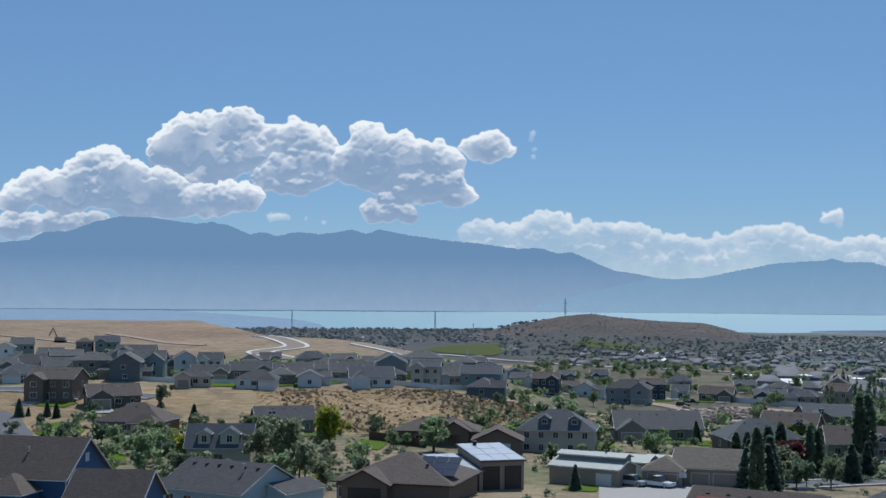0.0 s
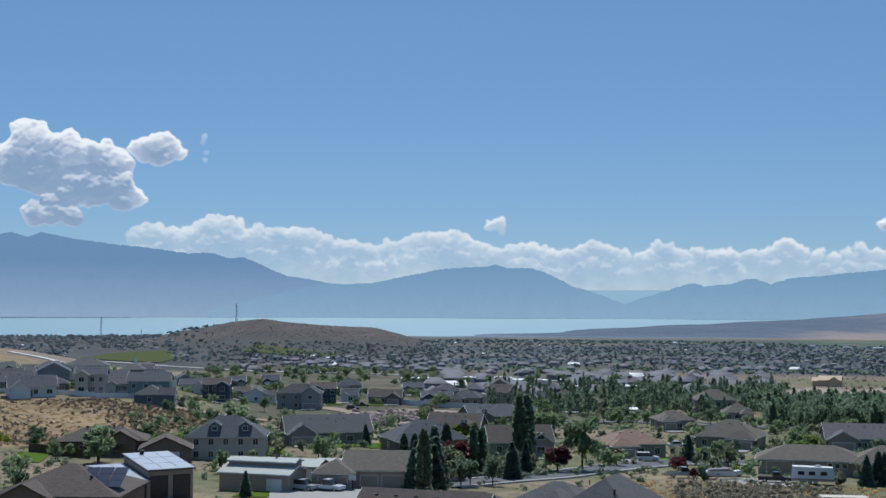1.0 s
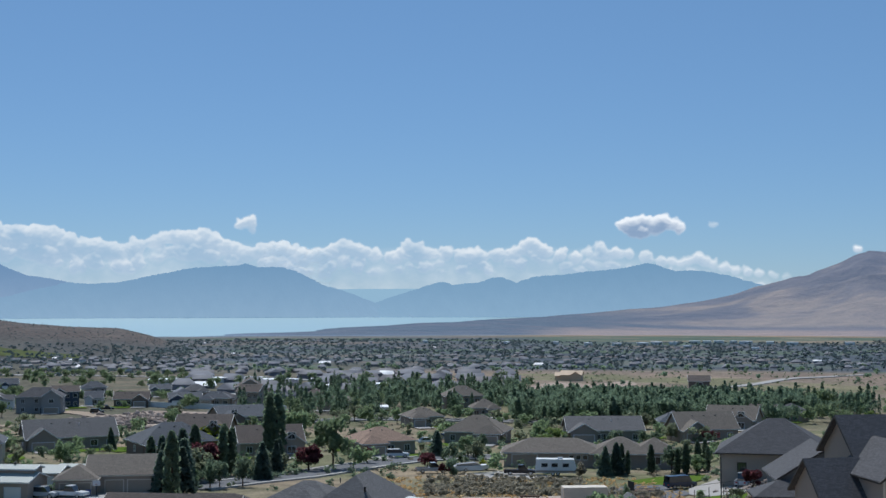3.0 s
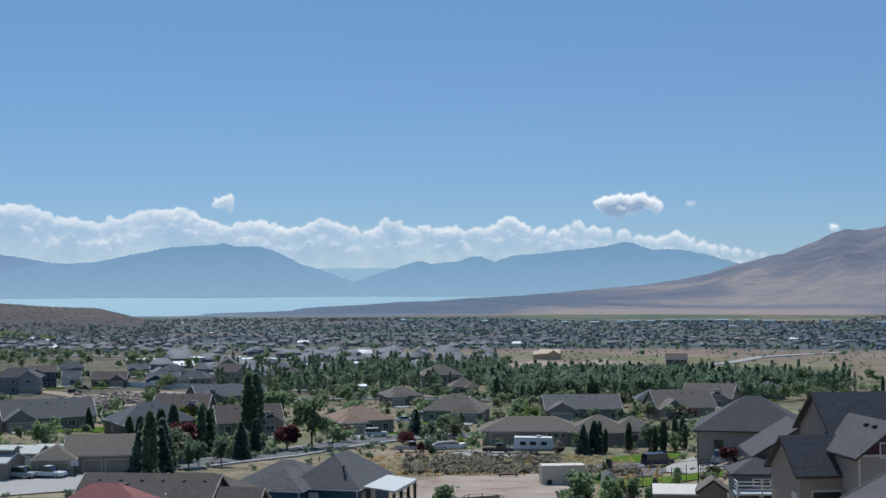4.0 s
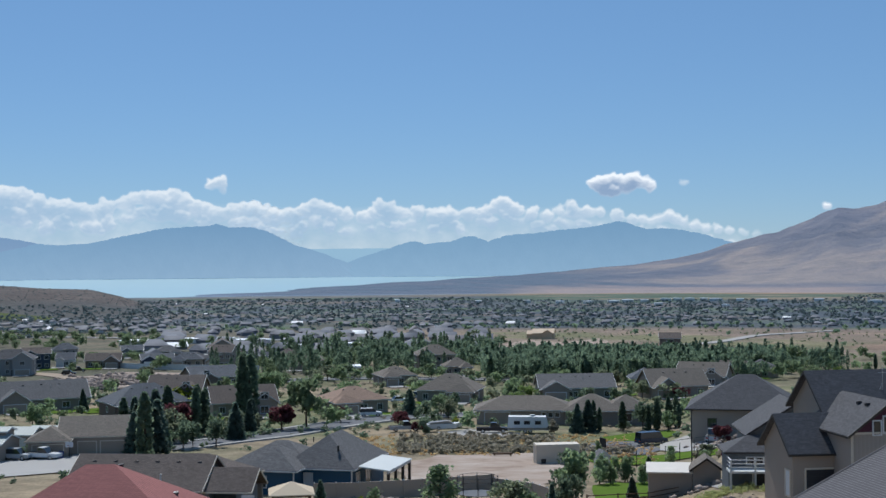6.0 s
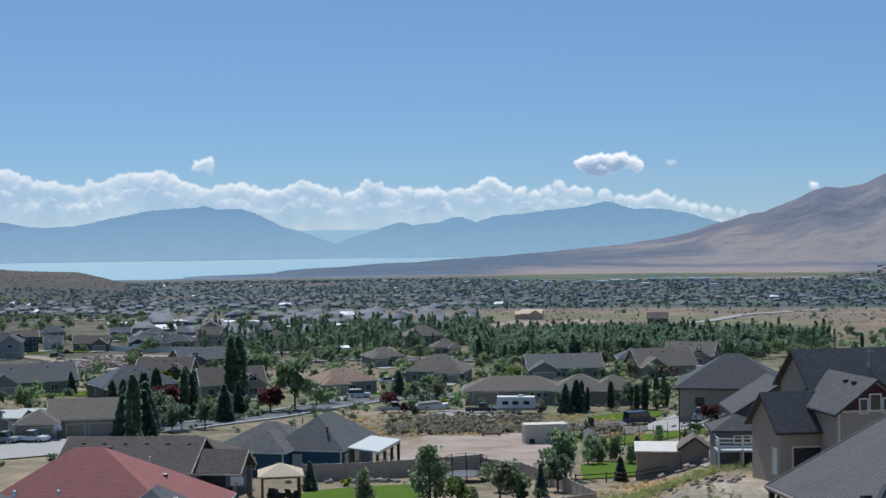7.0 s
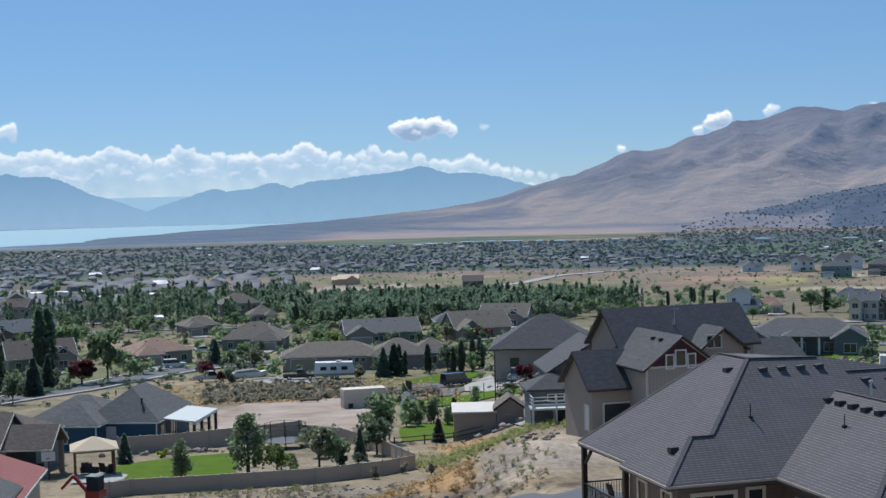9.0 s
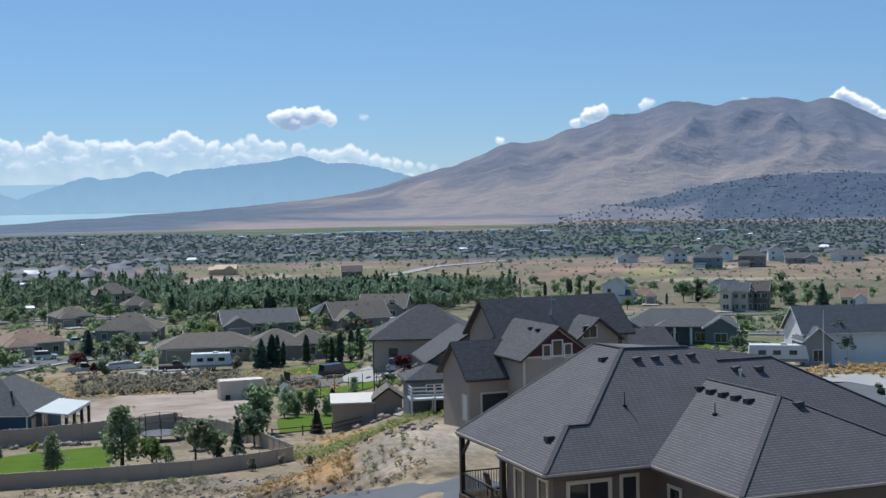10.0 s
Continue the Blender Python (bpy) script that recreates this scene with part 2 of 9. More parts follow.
SKY_E = (-1.45, -1.4, -1.2, -1.0, -0.79, -0.75, -0.63, -0.61, -0.53, -0.4, -0.38, -0.22, -0.11, 0.13, 0.36, 0.76, 0.83, 1.16, 1.22, 1.42, 1.66, 2.08, 2.2, 2.16, 2.34, 2.69, 2.78, 3.06, 3.32, 3.3, 3.54, 3.73, 3.81, 3.69, 3.52, 3.71, 3.81, 3.84, 3.78, 3.58, 3.71, 3.75, 3.52, 3.04, 2.75, 1.5)
FOOT_A = (18.6, 19.4, 20.5, 23.1, 24.6, 26.6, 28.5, 29.7, 30.9, 32.1, 40)
FOOT_E = (-1.4, -1.0, -0.66, -0.26, 0.1, 0.46, 0.6, 0.66, 0.6, 0.5, 0.4)
KNOB_A = (17.2, 18.2, 19.4, 20.5, 21.6, 23.1, 24.5, 25.4)
KNOB_E = (-1.6, -1.35, -0.92, -0.6, -0.64, -0.8, -1.08, -1.6)


def ground_z(x, y):
    x, y = np.asarray(x, float), np.asarray(y, float)
    r, a = np.hypot(x, y), np.degrees(np.arctan2(x, y))
    z = np.interp(r, MAIN_R, MAIN_Z)
    z = z + (np.interp(r, LEFT_R, LEFT_Z) - z) * ramp(-a, 18.5, 27)
    # the graded hill falls away northwards, and beyond its crest to the shore
    brow = 680 + 250 * ramp(-a, 33, 37)
    drop = np.tan(np.radians(np.interp(a, BROW_A, BROW_E)))
    cap = np.where(r < brow, r * drop, brow * drop + (np.interp(r, MAIN_R, MAIN_Z) - brow * drop) * ramp(r, brow, brow + 260))
    z = np.where((a < -18) & (a > -60), np.minimum(z, np.maximum(cap, np.interp(r, MAIN_R, MAIN_Z))), z)
    # the bench of land on the right, and the far shore land on the left
    z = z + 3.0 * ramp(a, 8, 13.5) * ramp(r, 45, 95) * (1 - ramp(r, 260, 420))
    # lake basin, seen between two shores
    left_shore = -31.0 - 6.5 * ramp(r, 1900, 4500)
    crest_r = np.interp(a, (-12, -8, 0, 7, 12, 33, 60), (1920, 2050, 2500, 3100, 3600, 4250, 4250))
    dry = np.maximum(ramp(-a, -left_shore - 0.4, -left_shore + 0.4), ramp(a, -12.5, -9.5) * (r < crest_r + 60))
    dry = np.maximum(dry, ramp(a, 6, 8) + (np.abs(a) > 60))
    z = np.where(r > 1860, np.interp(r, (1860, 1980), (-43.6, -46)) * (1 - np.clip(dry, 0, 1)) - 43.4 * np.clip(dry, 0, 1), z)
    # the knoll over the lake
    top = 1480 * np.tan(np.radians(np.interp(a, KNOLL_A, KNOLL_E, left=-1.75, right=-1.75)))
    z = z + np.maximum(top - z, 0) * np.exp(-((r - 1480) / 150.0) ** 2)
    # the brown mountain and its foothill
    crest = crest_r * np.tan(np.radians(np.interp(a, SKY_A, SKY_E)))
    foot = np.interp(a, (-12, 0, 12, 33), (1800, 2000, 2350, 2400))
    u = np.clip((r - foot) / (crest_r - foot), 0, 1)
    down = np.clip((r - crest_r) / 600.0, 0, 1)
    bend = 260 * (fractal(x, y, 700.0, 3.0, 3) - 0.5)
    across, along = x * 0.80 - y * 0.60 + bend, x * 0.60 + y * 0.80 - bend
    gully = 2.6 * (fractal(across, along * 0.42, 520.0, 1.0, 6, True) - 0.5)
    rise = (crest + 46) * (u ** 1.25 * (1 - down))
    rise = rise * (1 + 0.50 * gully * np.sin(np.pi * u ** 0.85) * (1 - u ** 5))
    z = np.where((a > -12) & (a < 70) & (r > foot), np.maximum(z, -46 + np.maximum(rise, 0)), z)
    top = 1990 * np.tan(np.radians(np.interp(a, KNOB_A, KNOB_E, left=-1.6, right=-1.6)))
    z = np.maximum(z, z + (top - z) * np.exp(-((r - 1990) / 95.0) ** 2) * (a > 17) * (a < 25.6))
    top = 2250 * np.tan(np.radians(np.interp(a, FOOT_A, FOOT_E, left=-1.5)))
    u = ramp(r, 1900, 2250) * (1 - ramp(r, 2250, 2700))
    bumps = 1 + 0.16 * (ridge(x, y, 130, 3.0) + 0.5 * ridge(x, y, 55, 5.0)) * np.sin(np.pi * np.clip((r - 1900) / 350, 0, 1))
    z = np.where(a > 15, np.maximum(z, -43.4 + np.maximum(top + 43.4, 0) * u * bumps), z)
    # small unevenness, none of it near the houses' footings
    z = z + 0.35 * wobble(x, y, 60, 6.0) * ramp(r, 30, 120) + 0.8 * wobble(x, y, 190, 7.0) * ramp(r, 300, 600) * (1 - ramp(r, 1700, 1850))
    # spoil bank beside the gabled house
    z = z + 2.6 * np.exp(-(((x - 15.5) / 6.5) ** 2 + ((y - 89.0) / 5.0) ** 2))
    return z + EYE[2]

# ---- building helpers ----
class Shape:
    """Vertices and faces of one mesh."""

    def __init__(self):
        self.v, self.f = [], []

    def add(self, verts, faces):
        o = len(self.v)
        self.v += [tuple(p) for p in verts]
        self.f += [tuple(i + o for i in f) for f in faces]
        return self

    def box(self, x0, x1, y0, y1, z0, z1):
        return self.add([(x0, y0, z0), (x1, y0, z0), (x1, y1, z0), (x0, y1, z0), (x0, y0, z1), (x1, y0, z1), (x1, y1, z1), (x0, y1, z1)],
                        [(0, 3, 2, 1), (4, 5, 6, 7), (0, 1, 5, 4), (1, 2, 6, 5), (2, 3, 7, 6), (3, 0, 4, 7)])

    def prism(self, outline, a, b, axis="y"):
        """A closed outline of (u, z), counter-clockwise seen from -y (or from +x), swept from a to b."""
        n = len(outline)
        put = (lambda u, z, s: (u, s, z)) if axis == "y" else (lambda u, z, s: (s, u, z))
        vs = [put(u, z, a) for u, z in outline] + [put(u, z, b) for u, z in outline]
        fs = [tuple(range(n)), tuple(range(2 * n - 1, n - 1, -1))] + [(i, i + n, (i + 1) % n + n, (i + 1) % n) for i in range(n)]
        return self.add(vs, fs)

    def beam(self, p, q, w, h=None):
        """A square bar from p to q."""
        p, q, h = Vector(p), Vector(q), h or w
        d = (q - p).normalized()
        s = d.cross(Vector((0, 0, 1)))
        s = s.normalized() if s.length > 1e-3 else Vector((1, 0, 0))
        u = s.cross(d).normalized()
        c = [(-w / 2, -h / 2), (w / 2, -h / 2), (w / 2, h / 2), (-w / 2, h / 2)]
        vs = [e + s * a + u * b for e in (p, q) for a, b in c]
        return self.add(vs, [(0, 1, 2, 3), (7, 6, 5, 4)] + [(i, i + 4, (i + 1) % 4 + 4, (i + 1) % 4) for i in range(4)])

    def tube(self, p, q, r0, r1, n=7):
        p, q = Vector(p), Vector(q)
        d = (q - p).normalized()
        s = d.orthogonal().normalized()
        u = d.cross(s)
        vs = [e + (s * math.cos(6.2832 * i / n) + u * math.sin(6.2832 * i / n)) * r for e, r in ((p, r0), (q, r1)) for i in range(n)]
        return self.add(vs, [tuple(range(n))[::-1], tuple(range(n, 2 * n))] + [(i, (i + 1) % n, (i + 1) % n + n, i + n) for i in range(n)])

    def mesh(self, name, mat, smooth=False):
        me = bpy.data.meshes.new(name)
        me.from_pydata(self.v, [], self.f)
        if mat:
            me.materials.append(mat)
        bm = bmesh.new()
        bm.from_mesh(me)
        bmesh.ops.recalc_face_normals(bm, faces=bm.faces)
        bm.to_mesh(me)
        bm.free()
        if smooth:
            me.shade_smooth()
        return me


def part(name, shape, mat, parent, label="", smooth=False):
    me = shape if isinstance(shape, bpy.types.Mesh) else shape.mesh(name, mat, smooth)
    ob = new(name, me)
    ob.parent = parent
    return tagged(ob, label)


def thing(name, m, label, category, group="", kind=""):
    ob = new(name)
    ob.matrix_world = m
    return tagged(ob, label, category, group, kind)


def solid(name, shape, mat, label, category, m=None, kind="", group="", smooth=False):
    ob = new(name, shape if isinstance(shape, bpy.types.Mesh) else shape.mesh(name, mat, smooth))
    if m is not None:
        ob.matrix_world = m
    return tagged(ob, label, category, group, kind)


def gz(x, y):
    return float(ground_z(x, y))


def raw_mesh(name, verts, faces, mat, smooth=False):
    """A mesh from arrays, for large sheets and crowds."""
    me = bpy.data.meshes.new(name)
    verts, faces = np.asarray(verts, np.float32), np.asarray(faces, np.int32)
    k = faces.shape[1]
    me.vertices.add(len(verts)), me.loops.add(faces.size), me.polygons.add(len(faces))
    me.vertices.foreach_set("co", verts.ravel())
    me.loops.foreach_set("vertex_index", faces.ravel())
    me.polygons.foreach_set("loop_start", np.arange(0, faces.size, k, dtype=np.int32))
    if smooth:
        me.polygons.foreach_set("use_smooth", np.ones(len(faces), bool))
    me.update(calc_edges=True)
    me.validate()
    if mat:
        me.materials.append(mat)
    return me


def polar(az, r):
    return r * math.sin(radians(az)), r * math.cos(radians(az))


FIELDGREEN = plain("irrigated_field", (0.105, 0.125, 0.058), 0.9, vary=0.2, size=0.05)


def laid(name, outline, mat, label, category, lift=0.10, ragged=0.0):
    """A sheet that follows the land inside an outline."""
    bm = bmesh.new()
    bm.faces.new([bm.verts.new((x, y, 0)) for x, y in outline])
    bmesh.ops.triangulate(bm, faces=bm.faces)
    for _ in range(5):
        far = [e for e in bm.edges if e.calc_length() > 3.0 + 0.012 * e.verts[0].co.length]
        if not far:
            break
        bmesh.ops.subdivide_edges(bm, edges=far, cuts=1)
        bmesh.ops.triangulate(bm, faces=bm.faces)
    for v in bm.verts:
        if ragged and v.is_boundary:
            v.co.x += ragged * float(wobble(v.co.x, v.co.y, 2.6, 1.0))
            v.co.y += ragged * 1.6 * float(wobble(v.co.y, v.co.x, 3.1, 2.0))
        d = v.co.xy.length
        v.co.z = gz(v.co.x, v.co.y) + lift + max(0, d - 150) * 0.0005
    bmesh.ops.recalc_face_normals(bm, faces=bm.faces)
    if sum(f.normal.z for f in bm.faces) < 0:
        bmesh.ops.reverse_faces(bm, faces=bm.faces)
    me = bpy.data.meshes.new(name)
    bm.to_mesh(me)
    bm.free()
    me.materials.append(mat)
    return solid(name, me, None, label, category, kind="structure")



def strip(name, points, width, mat, label, category, lift=0.10, kerb=None, kerb_mat=CONCRETE):
    """A road of even width along a bent line, with pale kerbs at need."""
    pts = [Vector((x, y)) for x, y in points]
    fine = []
    for i in range(len(pts) - 1):
        p0, p1, p2, p3 = pts[max(i - 1, 0)], pts[i], pts[i + 1], pts[min(i + 2, len(pts) - 1)]
        n = max(2, int((p2 - p1).length / 5))
        for k in range(n):
            t = k / n
            fine.append(0.5 * ((2 * p1) + (p2 - p0) * t + (2 * p0 - 5 * p1 + 4 * p2 - p3) * t * t + (3 * p1 - p0 - 3 * p2 + p3) * t ** 3))
    fine.append(pts[-1])

    def ribbon(a, b, up, down):
        v, f = [], []
        for i, p in enumerate(fine):
            d = (fine[min(i + 1, len(fine) - 1)] - fine[max(i - 1, 0)]).normalized()
            nrm = Vector((-d.y, d.x))
            for o, h in ((a, down), (a, up), (b, up), (b, down)):
                q = p + nrm * o
                v.append((q.x, q.y, gz(q.x, q.y) + h + max(0, q.length - 150) * 0.0005))
            if i:
                k = 4 * i
                f += [(k - 3, k - 2, k + 2, k + 1), (k - 4, k - 3, k + 1, k), (k - 2, k - 1, k + 3, k + 2)]
        return Shape().add(v, f)

    ob = solid(name, ribbon(-width / 2, width / 2, lift, -0.3), mat, label, category, kind="structure")
    if kerb:
        for s in (-1, 1):
            e = s * (width / 2 + kerb / 2)
            part("kerb", ribbon(min(e - kerb / 2, e + kerb / 2), max(e - kerb / 2, e + kerb / 2), lift + 0.12, -0.3), kerb_mat, ob, "pale concrete kerb")
    return ob

# ---- land: one sheet from under the camera to the foot of the far ranges ----
cols = np.concatenate([np.arange(-180, -50, 5.0), np.arange(-50, 38.01, 0.2), np.arange(40, 180, 5.0)])
rings = np.concatenate([[0.0, 2.0, 6, 10], np.geomspace(14, 1700, 290), np.geomspace(1710, 4640, 150)])
A, RR = np.meshgrid(np.radians(cols), rings)
GX, GY = RR * np.sin(A), RR * np.cos(A)
GZ = ground_z(GX, GY)
nc, nr = len(cols), len(rings)
ii, jj = np.meshgrid(np.arange(nr - 1), np.arange(nc), indexing="ij")
i0, i1 = (ii * nc + jj).ravel(), (ii * nc + (jj + 1) % nc).ravel()
verts = np.stack([GX, GY, GZ], -1).reshape(-1, 3)
faces = np.stack([i0, i0 + nc, i1 + nc, i1], -1)

# land cover as base colours: dry grass, sage scrub, gardens, graded earth, fields, heath on the mountain; far land is
# also tinted for haze
AZ, RF = np.degrees(A), RR
def cover(base, colour, w):
    return base + (np.array(colour) - base) * np.clip(w, 0, 1)[..., None]
W1, W2, W3 = wobble(GX, GY, 30, 11), wobble(GX, GY, 9, 12), wobble(GX, GY, 110, 13)
col = np.zeros(GX.shape + (3,)) + np.array((0.27, 0.215, 0.15))
col = cover(col, (0.20, 0.17, 0.12), (0.5 + 0.5 * W1) * ramp(RF, 60, 200))
garden = ramp(RF, 180, 240) * (1 - ramp(RF, 640, 700)) * (1 - ramp(-AZ, 24, 28) * ramp(RF, 300, 330) * (1 - ramp(RF, 405, 420)))
col = cover(col, (0.15, 0.16, 0.085), garden * ramp(W1 + W2 * 0.7, -0.7, 0.4) * 0.85)
dug = ramp(AZ, -4, 2) * (1 - ramp(AZ, 12.0, 13.0)) * ramp(RF, 76, 82) * (1 - ramp(RF, 122, 130))
col = cover(col, (0.34, 0.225, 0.12), dug * ramp(W2 + 0.6 * W1, 0.1, 0.6) * ramp(AZ, 5, 8) * 0.85)
col = cover(col, (0.30, 0.255, 0.205), dug * ramp(-W2 - 0.4 * W1, 0.1, 0.6) * 0.7)
spoil = np.maximum(np.exp(-(((GX - 17.0) / 6.0) ** 2 + ((GY - 87.0) / 4.6) ** 2)), np.exp(-(((GX - 25.0) / 4.0) ** 2 + ((GY - 103.0) / 13.0) ** 2)))
col = cover(col, (0.37, 0.305, 0.245), ramp(spoil + 0.06 * W2, 0.16, 0.5))
for ox, oy, orr in ((11.6, 88.2, 1.9), (13.4, 87.3, 1.5), (21.3, 130.5, 3.0), (16.8, 116.5, 2.6), (9.0, 89.5, 1.2)):
    col = cover(col, (0.38, 0.22, 0.085), ramp(np.exp(-((GX - ox) ** 2 + ((GY - oy) / 1.6) ** 2) / orr ** 2) + 0.2 * W2, 0.3, 0.7) * 0.65)
verge = np.interp(GX, (4.0, 8.0, 11.6, 15.0, 18.7), (88.0, 87.0, 86.0, 83.7, 78.3)) - 0.4
col = cover(col, (0.085, 0.062, 0.05), np.exp(-((GY - verge) / 0.8) ** 2) * ramp(GX, 3, 7) * (1 - ramp(GX, 19, 21)) * ramp(fractal(GX, GY, 1.6, 2.0, 4), 0.3, 0.55))
golden = ramp(-AZ, 22.0, 24.5) * ramp(RF, 296, 312) * (1 - ramp(RF, 402, 410))
col = cover(col, (0.33, 0.235, 0.135), golden * (0.75 + 0.25 * W2))
col = cover(col, (0.20, 0.165, 0.11), golden * ramp(W1 + 0.5 * W2 + ramp(-AZ, 28, 23) * 0.8, 0.2, 0.8) * 0.8)
graded = ramp(-AZ, 23.5, 25.5) * ramp(RF, 560, 600) * (1 - ramp(RF - 250 * ramp(-AZ, 33, 37), 690, 740))
col = cover(col, (0.29, 0.215, 0.155), graded * (0.8 + 0.2 * W1))
col = cover(col, (0.25, 0.16, 0.12), graded * ramp(W3, 0.1, 0.8) * 0.5)
bench = ramp(AZ, 13, 15) * ramp(RF, 380, 410) * (1 - ramp(RF, 560, 600))
col = cover(col, (0.16, 0.14, 0.10), bench * 0.85)
# darker green ground under the wood
col = cover(col, (0.075, 0.10, 0.05), ramp(AZ, 0.8, 2.2) * (1 - ramp(AZ, 13.2, 14.6)) * ramp(RF, 385, 400) * (1 - ramp(RF, 505, 520)) * 0.85)
fields = ramp(RF, 560, 600) * (1 - ramp(RF, 800, 850)) * ramp(AZ, -14, -8)
W4 = wobble(GX * 0.5 + GY * 0.2, GY * 1.6, 26, 15)
col = cover(col, (0.21, 0.162, 0.136), fields * (0.75 + 0.25 * W1))
col = cover(col, (0.27, 0.205, 0.17), fields * ramp(W4, 0.25, 0.7) * 0.8)
col = cover(col, (0.16, 0.17, 0.085), fields * ramp(W3 + W1 * 0.4, 0.2, 0.6) * (0.75 - 0.4 * ramp(AZ, 14, 20)))
for fx, fy, fa, fb, tone in ((252, 605, 16, 45, (0.30, 0.27, 0.13)), (240, 645, 28, 40, (0.33, 0.22, 0.17)), (205, 600, 25, 30, (0.24, 0.165, 0.13)), (330, 560, 70, 40, (0.25, 0.195, 0.14)), (262, 530, 45, 12, (0.35, 0.29, 0.23)), (300, 640, 12, 25, (0.40, 0.36, 0.31))):
    lx, ly = (GX - fx) * 0.92 - (GY - fy) * 0.39, (GX - fx) * 0.39 + (GY - fy) * 0.92
    col = cover(col, tone, ramp(np.exp(-(lx / fa) ** 2 - (ly / fb) ** 2) + 0.12 * W1 + 0.08 * W2, 0.35, 0.6) * 0.85)
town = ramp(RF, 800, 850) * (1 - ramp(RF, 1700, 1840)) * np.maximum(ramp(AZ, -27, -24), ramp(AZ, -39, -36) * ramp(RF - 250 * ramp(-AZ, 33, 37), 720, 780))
# blue-grey of distance haze put into the town's ground colour
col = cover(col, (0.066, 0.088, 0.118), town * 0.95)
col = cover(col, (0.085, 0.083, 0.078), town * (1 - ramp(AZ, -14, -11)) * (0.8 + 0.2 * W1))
col = cover(col, (0.10, 0.098, 0.074), ramp(AZ, -23, -20) * (1 - ramp(AZ, -6, 0)) * ramp(RF, 400, 450) * (1 - ramp(RF, 900, 1000)) * 0.85)
col = cover(col, (0.19, 0.155, 0.115), ramp(AZ, -23, -20) * (1 - ramp(AZ, -6, 0)) * ramp(RF, 520, 560) * (1 - ramp(RF, 800, 900)) * ramp(W4, 0.1, 0.6) * 0.8)
col = cover(col, (0.11, 0.14, 0.12), town * ramp(W3 + 0.5 * W1, 0.0, 0.5) * ramp(AZ, -14, -11) * 0.8)
W5 = fractal(GX * 0.22, GY, 46.0, 9.0, 4)
col = cover(col, (0.17, 0.145, 0.125), town * ramp(W5, 0.60, 0.68) * ramp(AZ, -14, -11) * 0.7)
col = cover(col, (0.09, 0.135, 0.075), town * ramp(-W5, -0.40, -0.33) * ramp(AZ, -14, -11) * 0.8)

knoll = np.exp(-((RF - 1480) / 150.0) ** 2) * ramp(AZ, -26, -24) * (1 - ramp(AZ, -13.6, -12.4))
col = cover(col, (0.115, 0.095, 0.09), ramp(knoll, 0.25, 0.6) * (0.8 + 0.2 * W1))
# far shore and mountain foot: haze tint put into the base colours
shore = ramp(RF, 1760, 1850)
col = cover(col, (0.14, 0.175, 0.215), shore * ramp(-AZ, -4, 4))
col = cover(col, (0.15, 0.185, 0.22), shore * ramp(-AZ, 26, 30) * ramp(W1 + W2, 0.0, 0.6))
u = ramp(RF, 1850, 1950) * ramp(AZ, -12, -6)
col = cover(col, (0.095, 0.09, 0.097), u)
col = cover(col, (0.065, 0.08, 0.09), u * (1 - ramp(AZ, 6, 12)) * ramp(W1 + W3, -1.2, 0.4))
apron = ramp(AZ, 1.5, 5) * (1 - ramp(AZ, 17, 21)) * ramp(RF + 60 * W3, 1790, 1850) * (1 - ramp(RF + 90 * W3 + 40 * W1, 2180, 2420))
col = cover(col, (0.29, 0.203, 0.147), apron * (0.85 + 0.15 * W3))
green = ramp(AZ, 1, 4) * (1 - ramp(AZ, 17.5, 19.5)) * ramp(RF, 1500, 1530) * (1 - ramp(RF + 50 * W3, 1770, 1840))
col = cover(col, (0.085, 0.125, 0.095), green)
col = cover(col, (0.30, 0.225, 0.17), green * ramp(fractal(GX * 0.3, GY, 60.0, 4.0, 4), 0.55, 0.66) * 0.7)
# grass and scrub tones, with lit spurs and shaded gullies painted in
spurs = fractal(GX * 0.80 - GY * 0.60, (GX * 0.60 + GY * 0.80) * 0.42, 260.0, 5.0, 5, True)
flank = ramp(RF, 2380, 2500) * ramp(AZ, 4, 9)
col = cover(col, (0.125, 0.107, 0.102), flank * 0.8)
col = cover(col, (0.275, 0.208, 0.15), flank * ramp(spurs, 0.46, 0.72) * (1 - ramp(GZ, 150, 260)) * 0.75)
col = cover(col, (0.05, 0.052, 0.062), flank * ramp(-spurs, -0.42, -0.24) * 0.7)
foot = ramp(AZ, 16.5, 18.5) * ramp(RF, 1800, 1860) * (1 - ramp(RF, 2260, 2350))
col = cover(col, (0.16, 0.13, 0.12), foot)
col = cover(col, (0.022, 0.030, 0.034), foot * np.maximum(ramp(AZ, 19.4, 20.2) * ramp(RF, 2050, 2090), ramp(AZ, 24.2, 25.0) * ramp(RF, 1905, 1940)) * (0.85 + 0.15 * W2))
col = cover(col, (0.20, 0.16, 0.13), foot * ramp(AZ, 28.6, 29.2) * (1 - ramp(AZ, 31.0, 31.5)) * ramp(RF, 2170, 2190) * (1 - ramp(RF, 2245, 2260)))
heath = ramp(RF, 2450, 2700) * ramp(AZ, 5, 9)
col = cover(col, (0.15, 0.122, 0.115), heath * ramp(W3 + 0.6 * W1, -0.1, 0.9) * 0.35)
# mauve haze of the upper slopes painted into their colour
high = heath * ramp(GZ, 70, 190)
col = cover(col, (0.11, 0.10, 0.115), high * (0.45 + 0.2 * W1))


